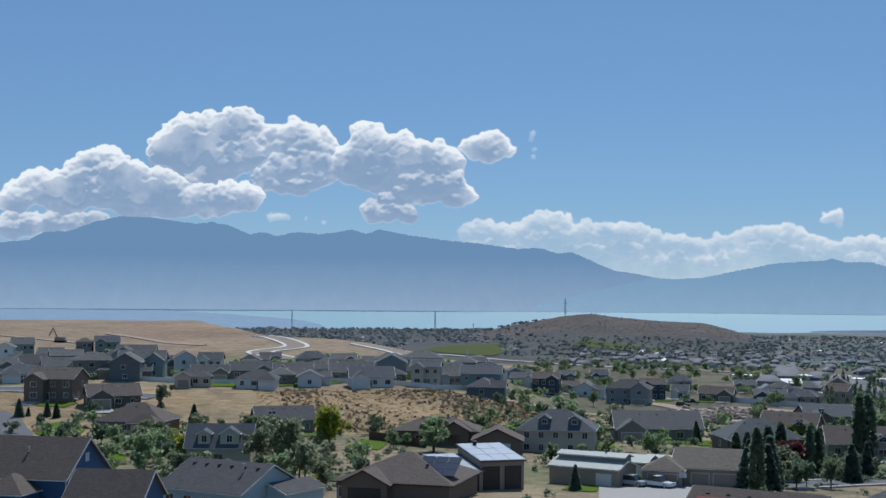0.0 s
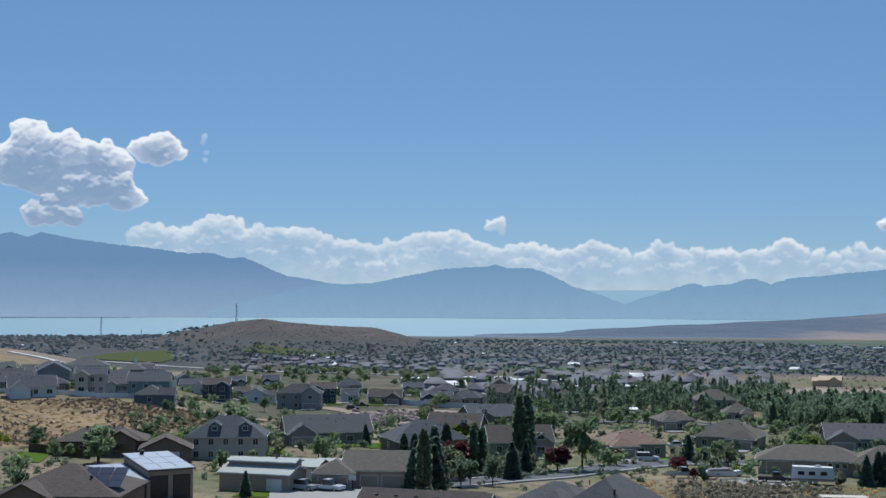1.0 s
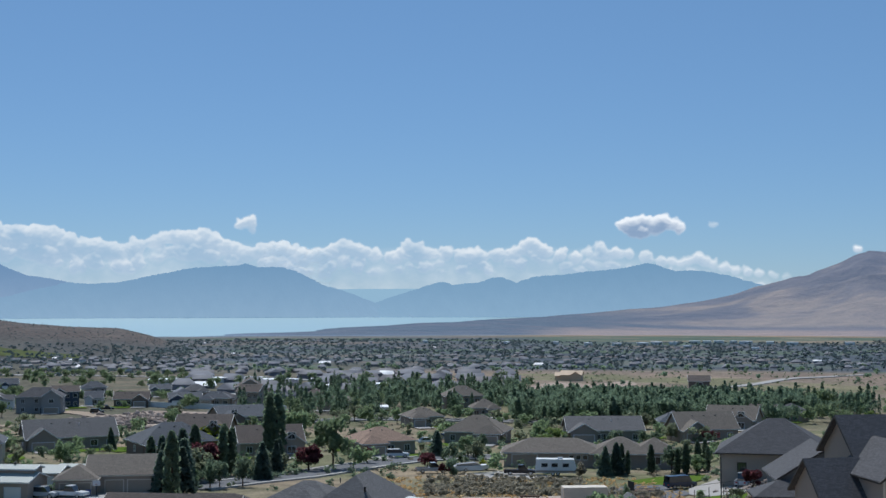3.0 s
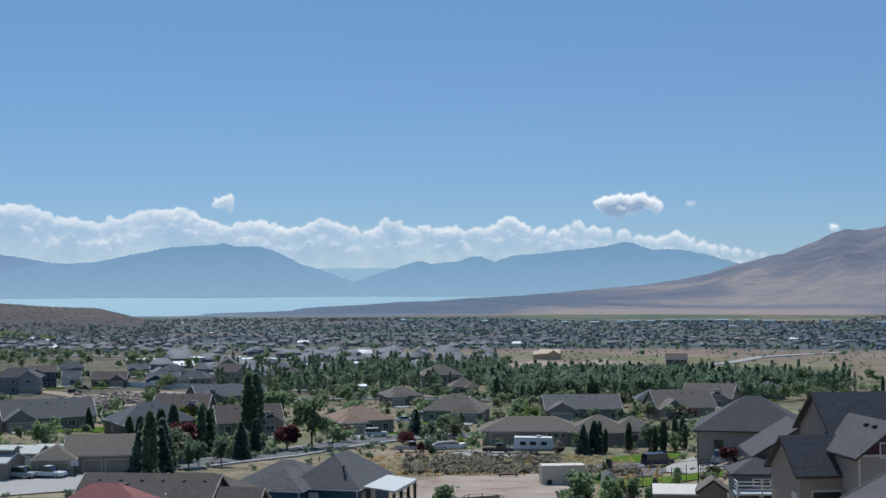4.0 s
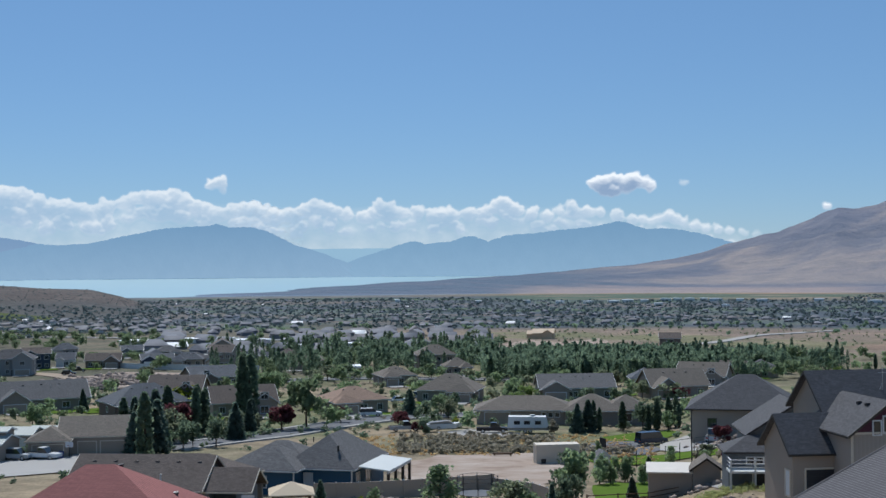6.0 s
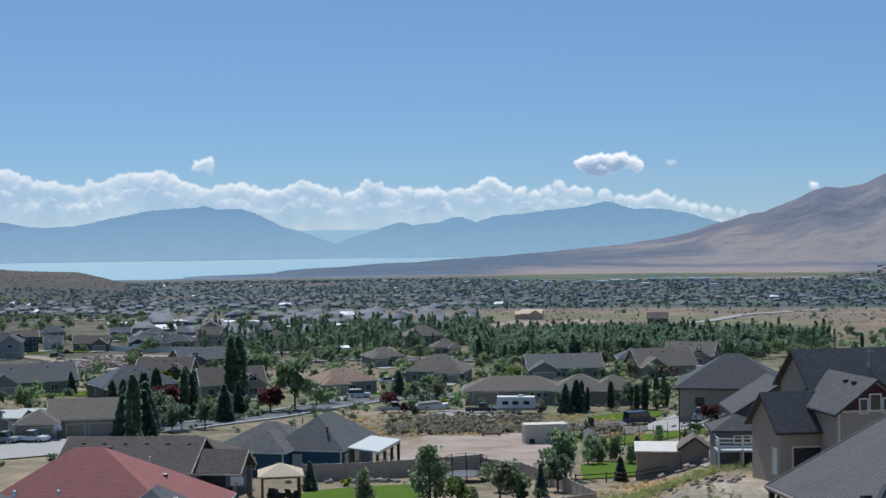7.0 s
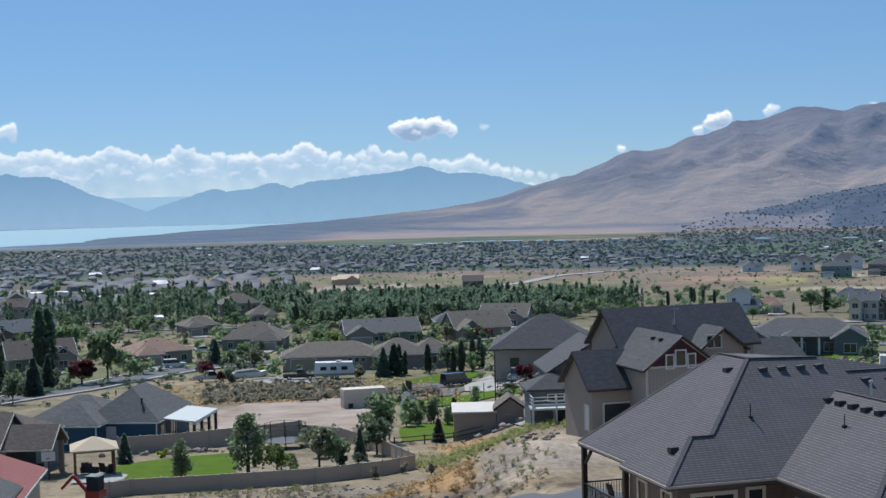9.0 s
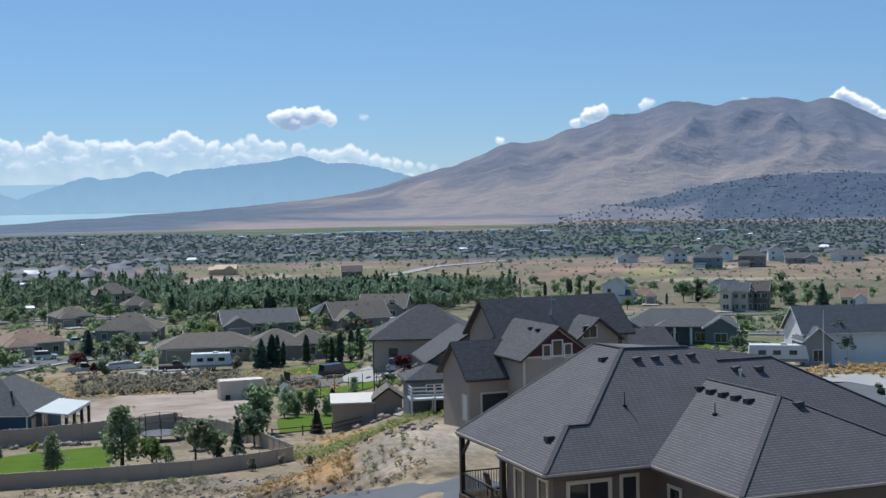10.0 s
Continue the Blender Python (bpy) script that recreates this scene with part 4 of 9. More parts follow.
# ---- houses ----
def gable_roof(s, x0, x1, y0, y1, ze, pitch, over, thick=0.2):
    """Ridge along x."""
    c, h = (y0 + y1) / 2, (y1 - y0) / 2
    zr, zl = ze + h * pitch, ze - over * pitch
    o = [(y0 - over, zl), (c, zr), (y1 + over, zl), (y1 + over, zl + thick), (c, zr + thick * 1.15), (y0 - over, zl + thick)]
    s.prism([(-u, z) for u, z in o][::-1] if False else o, x0 - over, x1 + over, "x")
    return zr + thick * 1.15


def hip_roof(s, x0, x1, y0, y1, ze, pitch, over, thick=0.2):
    X0, X1, Y0, Y1, zl = x0 - over, x1 + over, y0 - over, y1 + over, ze - over * pitch
    h = min(X1 - X0, Y1 - Y0) / 2
    zr = zl + thick + h * pitch
    if X1 - X0 >= Y1 - Y0:
        a, b = (X0 + h, (Y0 + Y1) / 2, zr), (X1 - h, (Y0 + Y1) / 2, zr)
        top = [(4, 5, 9, 8), (5, 6, 9), (6, 7, 8, 9), (7, 4, 8)]
    else:
        a, b = ((X0 + X1) / 2, Y0 + h, zr), ((X0 + X1) / 2, Y1 - h, zr)
        top = [(4, 5, 8), (5, 6, 9, 8), (6, 7, 9), (7, 4, 8, 9)]
    v = [(X0, Y0, zl), (X1, Y0, zl), (X1, Y1, zl), (X0, Y1, zl), (X0, Y0, zl + thick), (X1, Y0, zl + thick), (X1, Y1, zl + thick), (X0, Y1, zl + thick), a, b]
    s.add(v, [(3, 2, 1, 0), (0, 1, 5, 4), (1, 2, 6, 5), (2, 3, 7, 6), (3, 0, 4, 7)] + top)
    return zr


def turned(s):
    """The same shape with x and y swapped."""
    t = Shape()
    return t.add([(y, x, z) for x, y, z in s.v], [f[::-1] for f in s.f])


def eaves(roof, x0, x1, y0, y1, ze, pitch, over):
    """Boards along the eaves, and up the rakes of a gable, a little proud of the roof's edge."""
    X0, X1, Y0, Y1, zl = x0 - over, x1 + over, y0 - over, y1 + over, ze - over * pitch
    boards = [Shape().beam((X0, y, zl + 0.08), (X1, y, zl + 0.08), 0.06, 0.15) for y in (Y0 - 0.03, Y1 + 0.03)]
    if roof == "hip":
        return boards + [Shape().beam((x, Y0, zl + 0.08), (x, Y1, zl + 0.08), 0.06, 0.15) for x in (X0 - 0.03, X1 + 0.03)]
    c, zr = (y0 + y1) / 2, ze + (y1 - y0) / 2 * pitch
    return boards + [Shape().beam((x, y, zl + 0.08), (x, c, zr + 0.10), 0.06, 0.19) for x in (X0 - 0.03, X1 + 0.03) for y in (Y0, Y1)]


def volume(home, x, y, w, d, h, wall, roof_mat, roof="hip", along="x", pitch=0.5, over=0.5, trim=WHITE, z=0.0, sink=2.0):
    """A walled block centred on x, y with its roof and eaves boards, as parts of a house."""
    if along == "y":
        x0, x1, y0, y1 = y - d / 2, y + d / 2, x - w / 2, x + w / 2
    else:
        x0, x1, y0, y1 = x - w / 2, x + w / 2, y - d / 2, y + d / 2
    ze = z + h
    ws, rs = Shape(), Shape()
    if roof == "gable":
        c, zr = (y0 + y1) / 2, ze + (y1 - y0) / 2 * pitch
        ws.prism([(y0, z - sink), (y1, z - sink), (y1, ze), (c, zr), (y0, ze)], x0, x1, "x")
        top = gable_roof(rs, x0, x1, y0, y1, ze, pitch, over)
    else:
        ws.box(x0, x1, y0, y1, z - sink, ze)
        top = hip_roof(rs, x0, x1, y0, y1, ze, pitch, over)
    if along == "y":
        ws, rs = turned(ws), turned(rs)
    part("wall", ws, wall, home)
    part("roof", rs, roof_mat, home)
    for board in eaves(roof, x0, x1, y0, y1, ze, pitch, over):
        part("fascia", turned(board) if along == "y" else board, trim, home)
    return top


TURN = {"S": 0, "E": 90, "N": 180, "W": 270}


def opening(home, name, x, y, z, w, h, side="S", trim=WHITE, bars=1, fill=None, edge=0.11):
    """A window (or door) whose sill centre is x, y, z on a wall that faces side; frame, glass and bars are real."""
    f = Shape()
    e = edge
    for a, b, c, d in ((-w / 2 - e, w / 2 + e, -e, 0), (-w / 2 - e, w / 2 + e, h, h + e), (-w / 2 - e, -w / 2, 0, h), (w / 2, w / 2 + e, 0, h)):
        f.box(a, b, -0.07, 0.04, c, d)
    for i in range(bars):
        u = -w / 2 + w * (i + 1) / (bars + 1)
        f.box(u - 0.03, u + 0.03, -0.05, 0.02, 0, h)
    ob = part(name, f, trim, home)
    ob.matrix_local = pose(x, y, z, 0, 0, TURN[side] if isinstance(side, str) else side)
    part("pane" if fill is None else "panel", Shape().box(-w / 2, w / 2, -0.02, 0.03, 0, h), fill or PANE, ob)
    return ob


def garage_door(home, x, y, w, h=2.2, side="S", mat=None, trim=WHITE, z=0.0):
    f = Shape()
    for a, b, c, d in ((-w / 2 - 0.15, w / 2 + 0.15, h, h + 0.15), (-w / 2 - 0.15, -w / 2, 0, h), (w / 2, w / 2 + 0.15, 0, h)):
        f.box(a, b, -0.07, 0.04, c, d)
    ob = part("garage_door", f, trim, home)
    ob.matrix_local = pose(x, y, z, 0, 0, TURN[side] if isinstance(side, str) else side)
    part("door_leaf", Shape().box(-w / 2, w / 2, -0.01, 0.03, 0, h), mat or DOORTAN, ob)
    n, k = max(2, int(w / 1.15)), 4
    me = Shape().box(-w / n / 2 + 0.04, w / n / 2 - 0.04, -0.035, -0.011, 0.03, h / k - 0.03).mesh("panel", mat or DOORTAN)
    for i in range(n):
        for j in range(k):
            part("panel", me, None, ob).matrix_local = pose(-w / 2 + w * (i + 0.5) / n, 0, h * j / k)
    return ob


def vents(home, places, mat=None):
    """Low box vents that sit on a roof: x, y, z and heading of the fall of the slope."""
    for x, y, z, head in places:
        s = Shape().prism([(-0.19, -0.12), (0.19, -0.12), (0.19, 0.12), (-0.19, 0.07)], -0.17, 0.17, "y")
        ob = part("roof_vent", s, mat or VENTGREY, home)
        ob.matrix_local = pose(x, y, z, 0, 0, head)


def pipe(home, x, y, z, h=0.6, r=0.06, mat=None):
    part("vent_pipe", Shape().tube((x, y, z), (x, y, z + h), r, r, 8).tube((x, y, z + h), (x, y, z + h + 0.08), r * 1.5, r * 1.5, 8), mat or METAL, home)


HOUSE_WORDS = {"tan": "tan stucco", "brown": "brown stucco", "grey": "grey stucco", "cream": "cream stucco", "stone": "stone-grey", "white": "white-sided",
               "navy": "navy-sided", "teal": "teal-sided", "slate": "slate-sided", "blue": "blue-sided", "sky": "pale blue-sided", "petrol": "dark blue-sided", "umber": "umber-sided"}


FRONTS = []


def home(x, y, rz, w, d, floors, wall, roof_mat, style, seed=0, group="houses of the valley streets"):
    """A family house of the streets below: main block, a front gable, windows on both floors, and a garage."""
    rnd = random.Random(seed)
    z = gz(x, y)
    ob = thing("house", pose(x, y, z, 0, 0, rz), f"{'two-storey' if floors > 1 else 'one-storey'} {HOUSE_WORDS[wall]} house with a {roof_mat} roof", "house", group)
    wm, rm = WALLS[wall], ROOFS[roof_mat]
    h = 2.9 * floors + 0.2
    pitch = rnd.choice((0.45, 0.5, 0.58))
    top = volume(ob, 0, 0, w, d, h, wm, rm, "gable" if style in "gG" else "hip", "x", pitch)
    side = rnd.choice((-1, 1))
    gw = min(6.4, w * 0.42)
    gx = side * (w / 2 - gw / 2 - 0.2)
    gy = -d / 2 - 1.2
    gh = 3.0 if style in "hg" else h
    volume(ob, gx, gy + 0.6, gw, 4.2, gh, wm, rm, "gable" if style in "gGp" else "hip", "y", pitch + 0.1)
    fy = gy + 0.6 - 2.1
    FRONTS.append((x, y, rz, gx, fy, w, d))
    if style in "hgp":
        garage_door(ob, gx, fy - 0.01, min(4.8, gw - 1.2), 2.2, "S", DOORWHITE if wall in ("white", "sky", "navy", "teal") else DOORTAN)
        if gh > 4:
            opening(ob, "window", gx, fy, 3.9, 1.5, 1.2, "S")
    else:
        opening(ob, "window", gx, fy, 0.9, 1.7, 1.4, "S")
        opening(ob, "window", gx, fy, 3.9, 1.5, 1.3, "S")
    n = max(2, int((w - gw) / 3.2))
    for f in range(floors):
        for i in range(n):
            wx = -side * (w / 2 - (w - gw) * (i + 0.5) / n)
            opening(ob, "window", wx, -d / 2, 0.9 + 2.9 * f, rnd.choice((1.1, 1.5)), 1.25, "S")
        for sd, sx in (("W", -w / 2), ("E", w / 2)):
            opening(ob, "window", sx, rnd.uniform(-1.5, 1.5), 0.9 + 2.9 * f, 1.1, 1.2, sd)
    opening(ob, "door", -side * (w / 2 - (w - gw)) * 0.6, -d / 2, 0.05, 0.95, 2.05, "S", fill=DOORBROWN, bars=0)
    vents(ob, [(-w * 0.2 + w * 0.2 * i, -d * 0.12, top - d * 0.12 * pitch - 0.05, 0) for i in range(3)])
    if rnd.random() < 0.5:
        pipe(ob, w * 0.1, -d * 0.2, top - d * 0.2 * pitch - 0.2)
    return ob

# x, y, turn, width, depth, floors, wall, roof, style
HOMES_EAST = [
    (-372.9, 382.5, 127, 9.0, 6.3, 2, "white", "grey", "g"),
    (-381.3, 400.2, 49, 8.1, 7.5, 2, "teal", "grey", "g"),
    (-365.3, 398.7, 47, 9.3, 7.5, 1, "grey", "grey", "g"),
    (-374.9, 429.1, 34, 6.3, 7.5, 2, "tan", "brown", "h"),
    (-368.0, 434.9, 40, 9.8, 7.5, 2, "teal", "slate", "G"),
    (-339.6, 409.2, 45, 8.5, 7.5, 1, "brown", "brown", "g"),
    (-334.5, 421.1, 38, 11.8, 7.5, 1, "stone", "grey", "h"),
    (-313.0, 348.9, 47, 10.3, 7.5, 2, "stone", "grey", "g"),
    (-301.2, 351.9, 136, 9.0, 6.3, 1, "white", "grey", "g"),
    (-279.0, 347.4, 32, 14.7, 9.1, 2, "teal", "grey", "G"),
    (-276.1, 365.8, 132, 9.0, 6.7, 2, "white", "grey", "g"),
    (-265.2, 365.7, 29, 7.7, 7.5, 2, "white", "charcoal", "G"),
    (-238.3, 374.4, 32, 12.5, 7.8, 1, "stone", "grey", "g"),
    (-218.0, 377.9, 30, 13.8, 8.6, 1, "stone", "grey", "g"),
    (-217.0, 403.1, 33, 10.6, 7.5, 2, "white", "grey", "p"),
    (-188.8, 374.8, 20, 8.7, 7.5, 2, "cream", "slate", "G"),
    (-288.0, 423.0, 117, 9.0, 7.5, 1, "cream", "grey", "g"),
    (-275.6, 446.6, 37, 12.2, 7.6, 1, "grey", "slate", "h"),
    (-258.8, 442.7, 30, 9.4, 7.5, 1, "stone", "grey", "g"),
    (-246.8, 410.2, 36, 8.8, 7.5, 1, "grey", "grey", "h"),
    (-237.2, 426.2, 34, 7.2, 7.5, 1, "slate", "grey", "g"),
    (-291.4, 441.2, 33, 7.8, 7.5, 1, "grey", "charcoal", "g"),
    (-186.1, 386.3, 26, 6.3, 7.5, 1, "white", "grey", "g"),
    (-179.7, 400.5, 29, 12.9, 8.0, 2, "white", "slate", "p"),
    (-191.3, 460.6, 16, 9.1, 7.5, 1, "white", "slate", "g"),
    (-174.6, 441.4, 15, 9.3, 7.5, 2, "navy", "brown", "G"),
    (-181.3, 483.9, 26, 6.3, 7.5, 1, "brown", "brown", "g"),
    (-175.5, 485.0, 103, 11.3, 9.4, 1, "white", "grey", "g"),
    (-214.8, 612.2, 24, 7.9, 7.5, 1, "navy", "slate", "g"),
    (-208.5, 549.5, 21, 7.9, 7.5, 1, "slate", "slate", "g"),
    (-204.3, 482.0, 118, 9.0, 7.0, 1, "grey", "slate", "g"),
]
HOMES_EAST += [
    (-238.3, 389.4, 37, 10.3, 7.4, 1, "white", "grey", "h"),
    (-218.6, 353.0, 122, 10.1, 7.3, 1, "white", "grey", "g"),
    (-195.2, 398.7, 32, 12.7, 9.1, 1, "cream", "grey", "g"),
    (-317.8, 392.2, 33, 13.5, 9.7, 2, "stone", "charcoal", "g"),
    (-227.4, 337.5, 28, 12.0, 8.6, 1, "white", "charcoal", "h"),
    (-293.8, 308.9, 44, 12.4, 8.9, 1, "white", "slate", "h"),
    (-326.8, 345.2, 49, 12.7, 9.1, 1, "white", "charcoal", "p"),
    (-321.9, 325.6, 45, 13.2, 9.5, 1, "slate", "grey", "g"),
    (-337.8, 353.3, 134, 10.6, 7.6, 1, "teal", "grey", "g"),
    (-252.6, 347.9, 36, 11.4, 8.2, 1, "stone", "charcoal", "g"),
    (-342.8, 369.6, 49, 10.7, 7.7, 1, "cream", "charcoal", "p"),
    (-244.9, 328.6, 37, 10.7, 7.7, 1, "cream", "charcoal", "p"),
    (-305.5, 338.4, 48, 12.2, 8.8, 1, "cream", "grey", "g"),
    (-308.1, 373.5, 124, 11.4, 8.2, 2, "teal", "charcoal", "g"),
    (-198.2, 424.5, 109, 10.4, 7.5, 2, "slate", "grey", "p"),
    (-323.1, 379.2, 34, 12.6, 9.1, 1, "teal", "slate", "g"),
    (-303.4, 317.5, 134, 11.3, 8.1, 1, "white", "charcoal", "g"),
    (-167.2, 370.4, 108, 12.2, 8.8, 1, "slate", "charcoal", "p"),
    (-201.4, 361.1, 35, 13.4, 9.6, 1, "white", "slate", "g"),
    (-250.8, 367.5, 40, 13.2, 9.5, 1, "stone", "charcoal", "g"),
    (-259.1, 379.4, 28, 13.0, 9.4, 1, "grey", "grey", "h"),
    (-208.4, 387.6, 118, 13.3, 9.6, 2, "grey", "slate", "g"),
    (-234.5, 403.2, 24, 11.7, 8.4, 1, "teal", "charcoal", "g"),
    (-231.4, 356.8, 123, 11.3, 8.1, 1, "stone", "grey", "p"),
    (-289.7, 335.4, 47, 12.4, 8.9, 2, "stone", "grey", "h"),
    (-274.8, 334.3, 123, 12.9, 9.3, 2, "slate", "grey", "g"),
    (-212.6, 418.5, 21, 13.2, 9.5, 2, "white", "grey", "h"),
    (-173.6, 383.5, 18, 12.5, 9.0, 2, "teal", "slate", "g"),
    (-288.7, 369.5, 38, 12.6, 9.1, 1, "slate", "charcoal", "g"),
    (-203.9, 374.4, 29, 13.1, 9.4, 1, "slate", "charcoal", "p"),
]
HOMES_MID = [
    (-150.3, 460.9, 11, 15.4, 9.5, 2, "grey", "charcoal", "p"),
    (-151.7, 492.9, 22, 9.5, 7.5, 2, "navy", "brown", "G"),
    (-143.9, 504.7, 9, 6.3, 7.5, 1, "white", "slate", "g"),
    (-127.2, 495.8, 7, 12.5, 7.8, 1, "brown", "brown", "g"),
    (-108.8, 502.1, 17, 11.9, 7.5, 1, "navy", "slate", "g"),
    (-96.7, 500.5, 4, 11.2, 7.5, 1, "tan", "slate", "h"),
    (-86.8, 518.3, 100, 13.1, 10.9, 2, "tan", "brown", "g"),
    (-74.1, 510.8, 91, 9.0, 6.3, 1, "teal", "slate", "g"),
    (-132.2, 562.4, 13, 8.5, 7.5, 1, "slate", "slate", "g"),
    (-165.9, 580.5, 16, 10.4, 7.5, 1, "grey", "slate", "h"),
    (-114.6, 550.0, 17, 9.6, 7.5, 1, "stone", "grey", "h"),
]
HOMES_NEAR = [
    (-255, 281.3, 20, 12.7, 11.2, 2, "brown", "brown", "G"),
    (-235.3, 280.3, 48, 13.5, 10.3, 1, "umber", "brown", "g"),
    (-197.2, 244.3, 17, 15.3, 12, 1, "brown", "brown", "h"),
    (-169.5, 262.2, 41, 13.3, 10.2, 1, "stone", "charcoal", "G"),
    (-93.9, 308, 25, 20.1, 12, 1, "stone", "grey", "g"),
    (-66.1, 329.4, -1, 13.1, 10.5, 1, "brown", "brown", "G"),
    (-68.5, 388.3, 28, 14.1, 11.9, 1, "umber", "slate", "G"),
    (-66, 291.6, 31, 16.6, 12, 1, "brown", "slate", "h"),
    (-43.9, 286.7, 17, 13.5, 10.4, 1, "tan", "brown", "G"),
]
HOMES_CENTRE = [
    (-20, 288.1, 22, 12.5, 10.6, 1, "tan", "tan", "h"),
    (-14.5, 384.9, 20, 10.2, 8.6, 1, "stone", "taupe", "h"),
    (1.5, 323.2, -12, 14.2, 11.4, 1, "stone", "taupe", "h"),
    (-47.2, 468, -6, 11.8, 9.5, 1, "tan", "taupe", "h"),
    (-3.4, 448.6, 8, 12.8, 9.8, 2, "tan", "taupe", "p"),
    (4, 428.4, 7, 8.6, 8, 1, "tan", "taupe", "h"),
    (14.9, 505.9, -24, 8.3, 8, 1, "grey", "grey", "G"),
    (-81.1, 488.4, -13, 8.5, 8, 2, "tan", "brown", "g"),
    (-60.5, 513.9, -15, 8, 8, 1, "stone", "brown", "h"),
    (-94.4, 506.2, 29, 8, 8, 1, "stone", "charcoal", "h"),
    (31.6, 323.2, 2, 17.8, 12, 1, "stone", "grey", "g"),
    (55.4, 322.5, 8, 14, 11.9, 1, "tan", "taupe", "g"),
    (54.5, 361.4, -1, 8, 8, 1, "cream", "slate", "h"),
    (71.3, 364.1, -23, 13.1, 10.5, 1, "stone", "taupe", "G"),
    (86.5, 404.8, -24, 11, 8.8, 1, "tan", "brown", "G"),
    (97.3, 408.4, -35, 8.2, 8, 1, "tan", "grey", "h"),
]
HOMES_WEST = [
    (278.4, 709.6, 74, 10.3, 8.6, 1, "white", "slate", "g"),
    (303.2, 694.6, -24, 12.6, 7.8, 2, "white", "charcoal", "p"),
    (332.3, 700.8, -20, 15.2, 9.4, 2, "white", "charcoal", "p"),
    (288.5, 620.6, -25, 14.4, 8.9, 2, "teal", "slate", "h"),
    (318.0, 630.7, -27, 13.8, 8.6, 2, "stone", "grey", "h"),
    (359.4, 684.5, 67, 9.8, 8.2, 2, "white", "grey", "g"),
    (359.2, 655.2, -24, 16.9, 10.5, 1, "grey", "grey", "g"),
    (387.9, 656.3, -31, 17.2, 10.7, 1, "white", "grey", "g"),
    (153.3, 399.1, 62, 9.0, 7.1, 2, "white", "slate", "g"),
    (161.6, 396.1, -22, 8.3, 7.5, 1, "cream", "tan", "h"),
    (215.9, 455.5, 58, 9.0, 6.3, 1, "white", "slate", "g"),
    (169.5, 346.5, -33, 7.5, 7.5, 2, "cream", "slate", "G"),
    (176.8, 347.3, -34, 6.4, 7.5, 2, "brown", "brown", "G"),
    (212.2, 355.2, -31, 7.4, 7.5, 1, "white", "tan", "g"),
]
for place, group in ((HOMES_EAST, "houses of the east street"), (HOMES_MID, "houses by the rubble lot"), (HOMES_NEAR, "houses below the slope"), (HOMES_CENTRE, "houses among the trees"), (HOMES_WEST, "houses of the west street")):
    for i, row in enumerate(place):
        home(*row, seed=i + len(group), group=group)

# ---- near houses, each with its own build ----
def quad_roof(home_ob, verts, faces, mat, label=""):
    return part("roof", Shape().add(verts, faces), mat, home_ob, label)


# hip-roofed house close below the camera; eaves 6.4 m over its walk-out level
NEAR_Z = 26.4
near = thing("house", pose(16.11, 50.11, NEAR_Z, 0, 0, 7), "large umber-sided house under a charcoal hip roof with box vents", "house")
ev = 32.8 - NEAR_Z
mat_n, wall_n = shingle("shingles_blend_charcoal", (0.132, 0.126, 0.134), 0.070, 0.20, 0.9, 0.28, 0.024), WALLS["umber"]
R0, R1, RR_, E0, E1 = (7.1, 6.55, ev + 3.95), (6.95, 9.0, ev + 3.95), (10.5, 6.4, ev + 3.86), (11.4, 5.4, ev + 3.26), (14.4, 5.4, ev + 3.26)
P0, P1, PF, PB = (0.72, -0.24, ev), (0.30, 10.41, ev), (20.2, -0.24, ev), (20.2, 12.0, ev)
low = [(x, y, z - 0.22) for x, y, z in (P0, PF, PB, P1)]
quad_roof(near, [P0, P1, PF, PB, R0, R1, RR_, E0, E1] + low,
          [(0, 4, 5, 1), (0, 2, 8, 7, 6, 4), (2, 3, 8), (3, 1, 5, 4, 6, 7, 8), (0, 1, 12, 9), (0, 9, 10, 2), (2, 10, 11, 3), (3, 11, 12, 1), (9, 12, 11, 10)], mat_n)
u0, by0, by1, bz = ev + 0.012, -0.24, 4.6, ev + 1.42
quad_roof(near, [(-0.08, by0, u0), (4.6, by0, u0), (4.6, by1, u0), (-0.08, by1, u0), (2.11, 2.18, bz), (4.6, 2.18, bz), (-0.08, by0, ev - 0.22), (4.6, by0 + 0.01, ev - 0.22), (4.6, by1, ev - 0.22), (-0.08, by1, ev - 0.22)],
          [(0, 1, 5, 4), (0, 4, 3), (3, 4, 5, 2), (0, 6, 7, 1), (3, 9, 6, 0), (2, 8, 9, 3), (6, 9, 8, 7), (1, 2, 5), (1, 7, 8, 2)], mat_n)
cx0, cx1, cy0, pk = 4.7, 15.7, -6.85, 0.475
cz = ev + 5.5 * pk
quad_roof(near, [(cx0, cy0, ev), (cx1, cy0, ev), (cx1, 4.6, ev), (cx0, 4.6, ev), (10.2, cy0 + 5.5, cz), (10.2, 5.4, cz),
                 (cx0, cy0, ev - 0.22), (cx1, cy0, ev - 0.22), (cx1, 4.6, ev - 0.22), (cx0, 4.6, ev - 0.22)],
          [(0, 1, 4), (1, 2, 5, 4), (0, 4, 5, 3), (0, 6, 7, 1), (1, 7, 8, 2), (3, 9, 6, 0), (6, 9, 8, 7), (2, 8, 9, 3), (2, 3, 5)], mat_n)
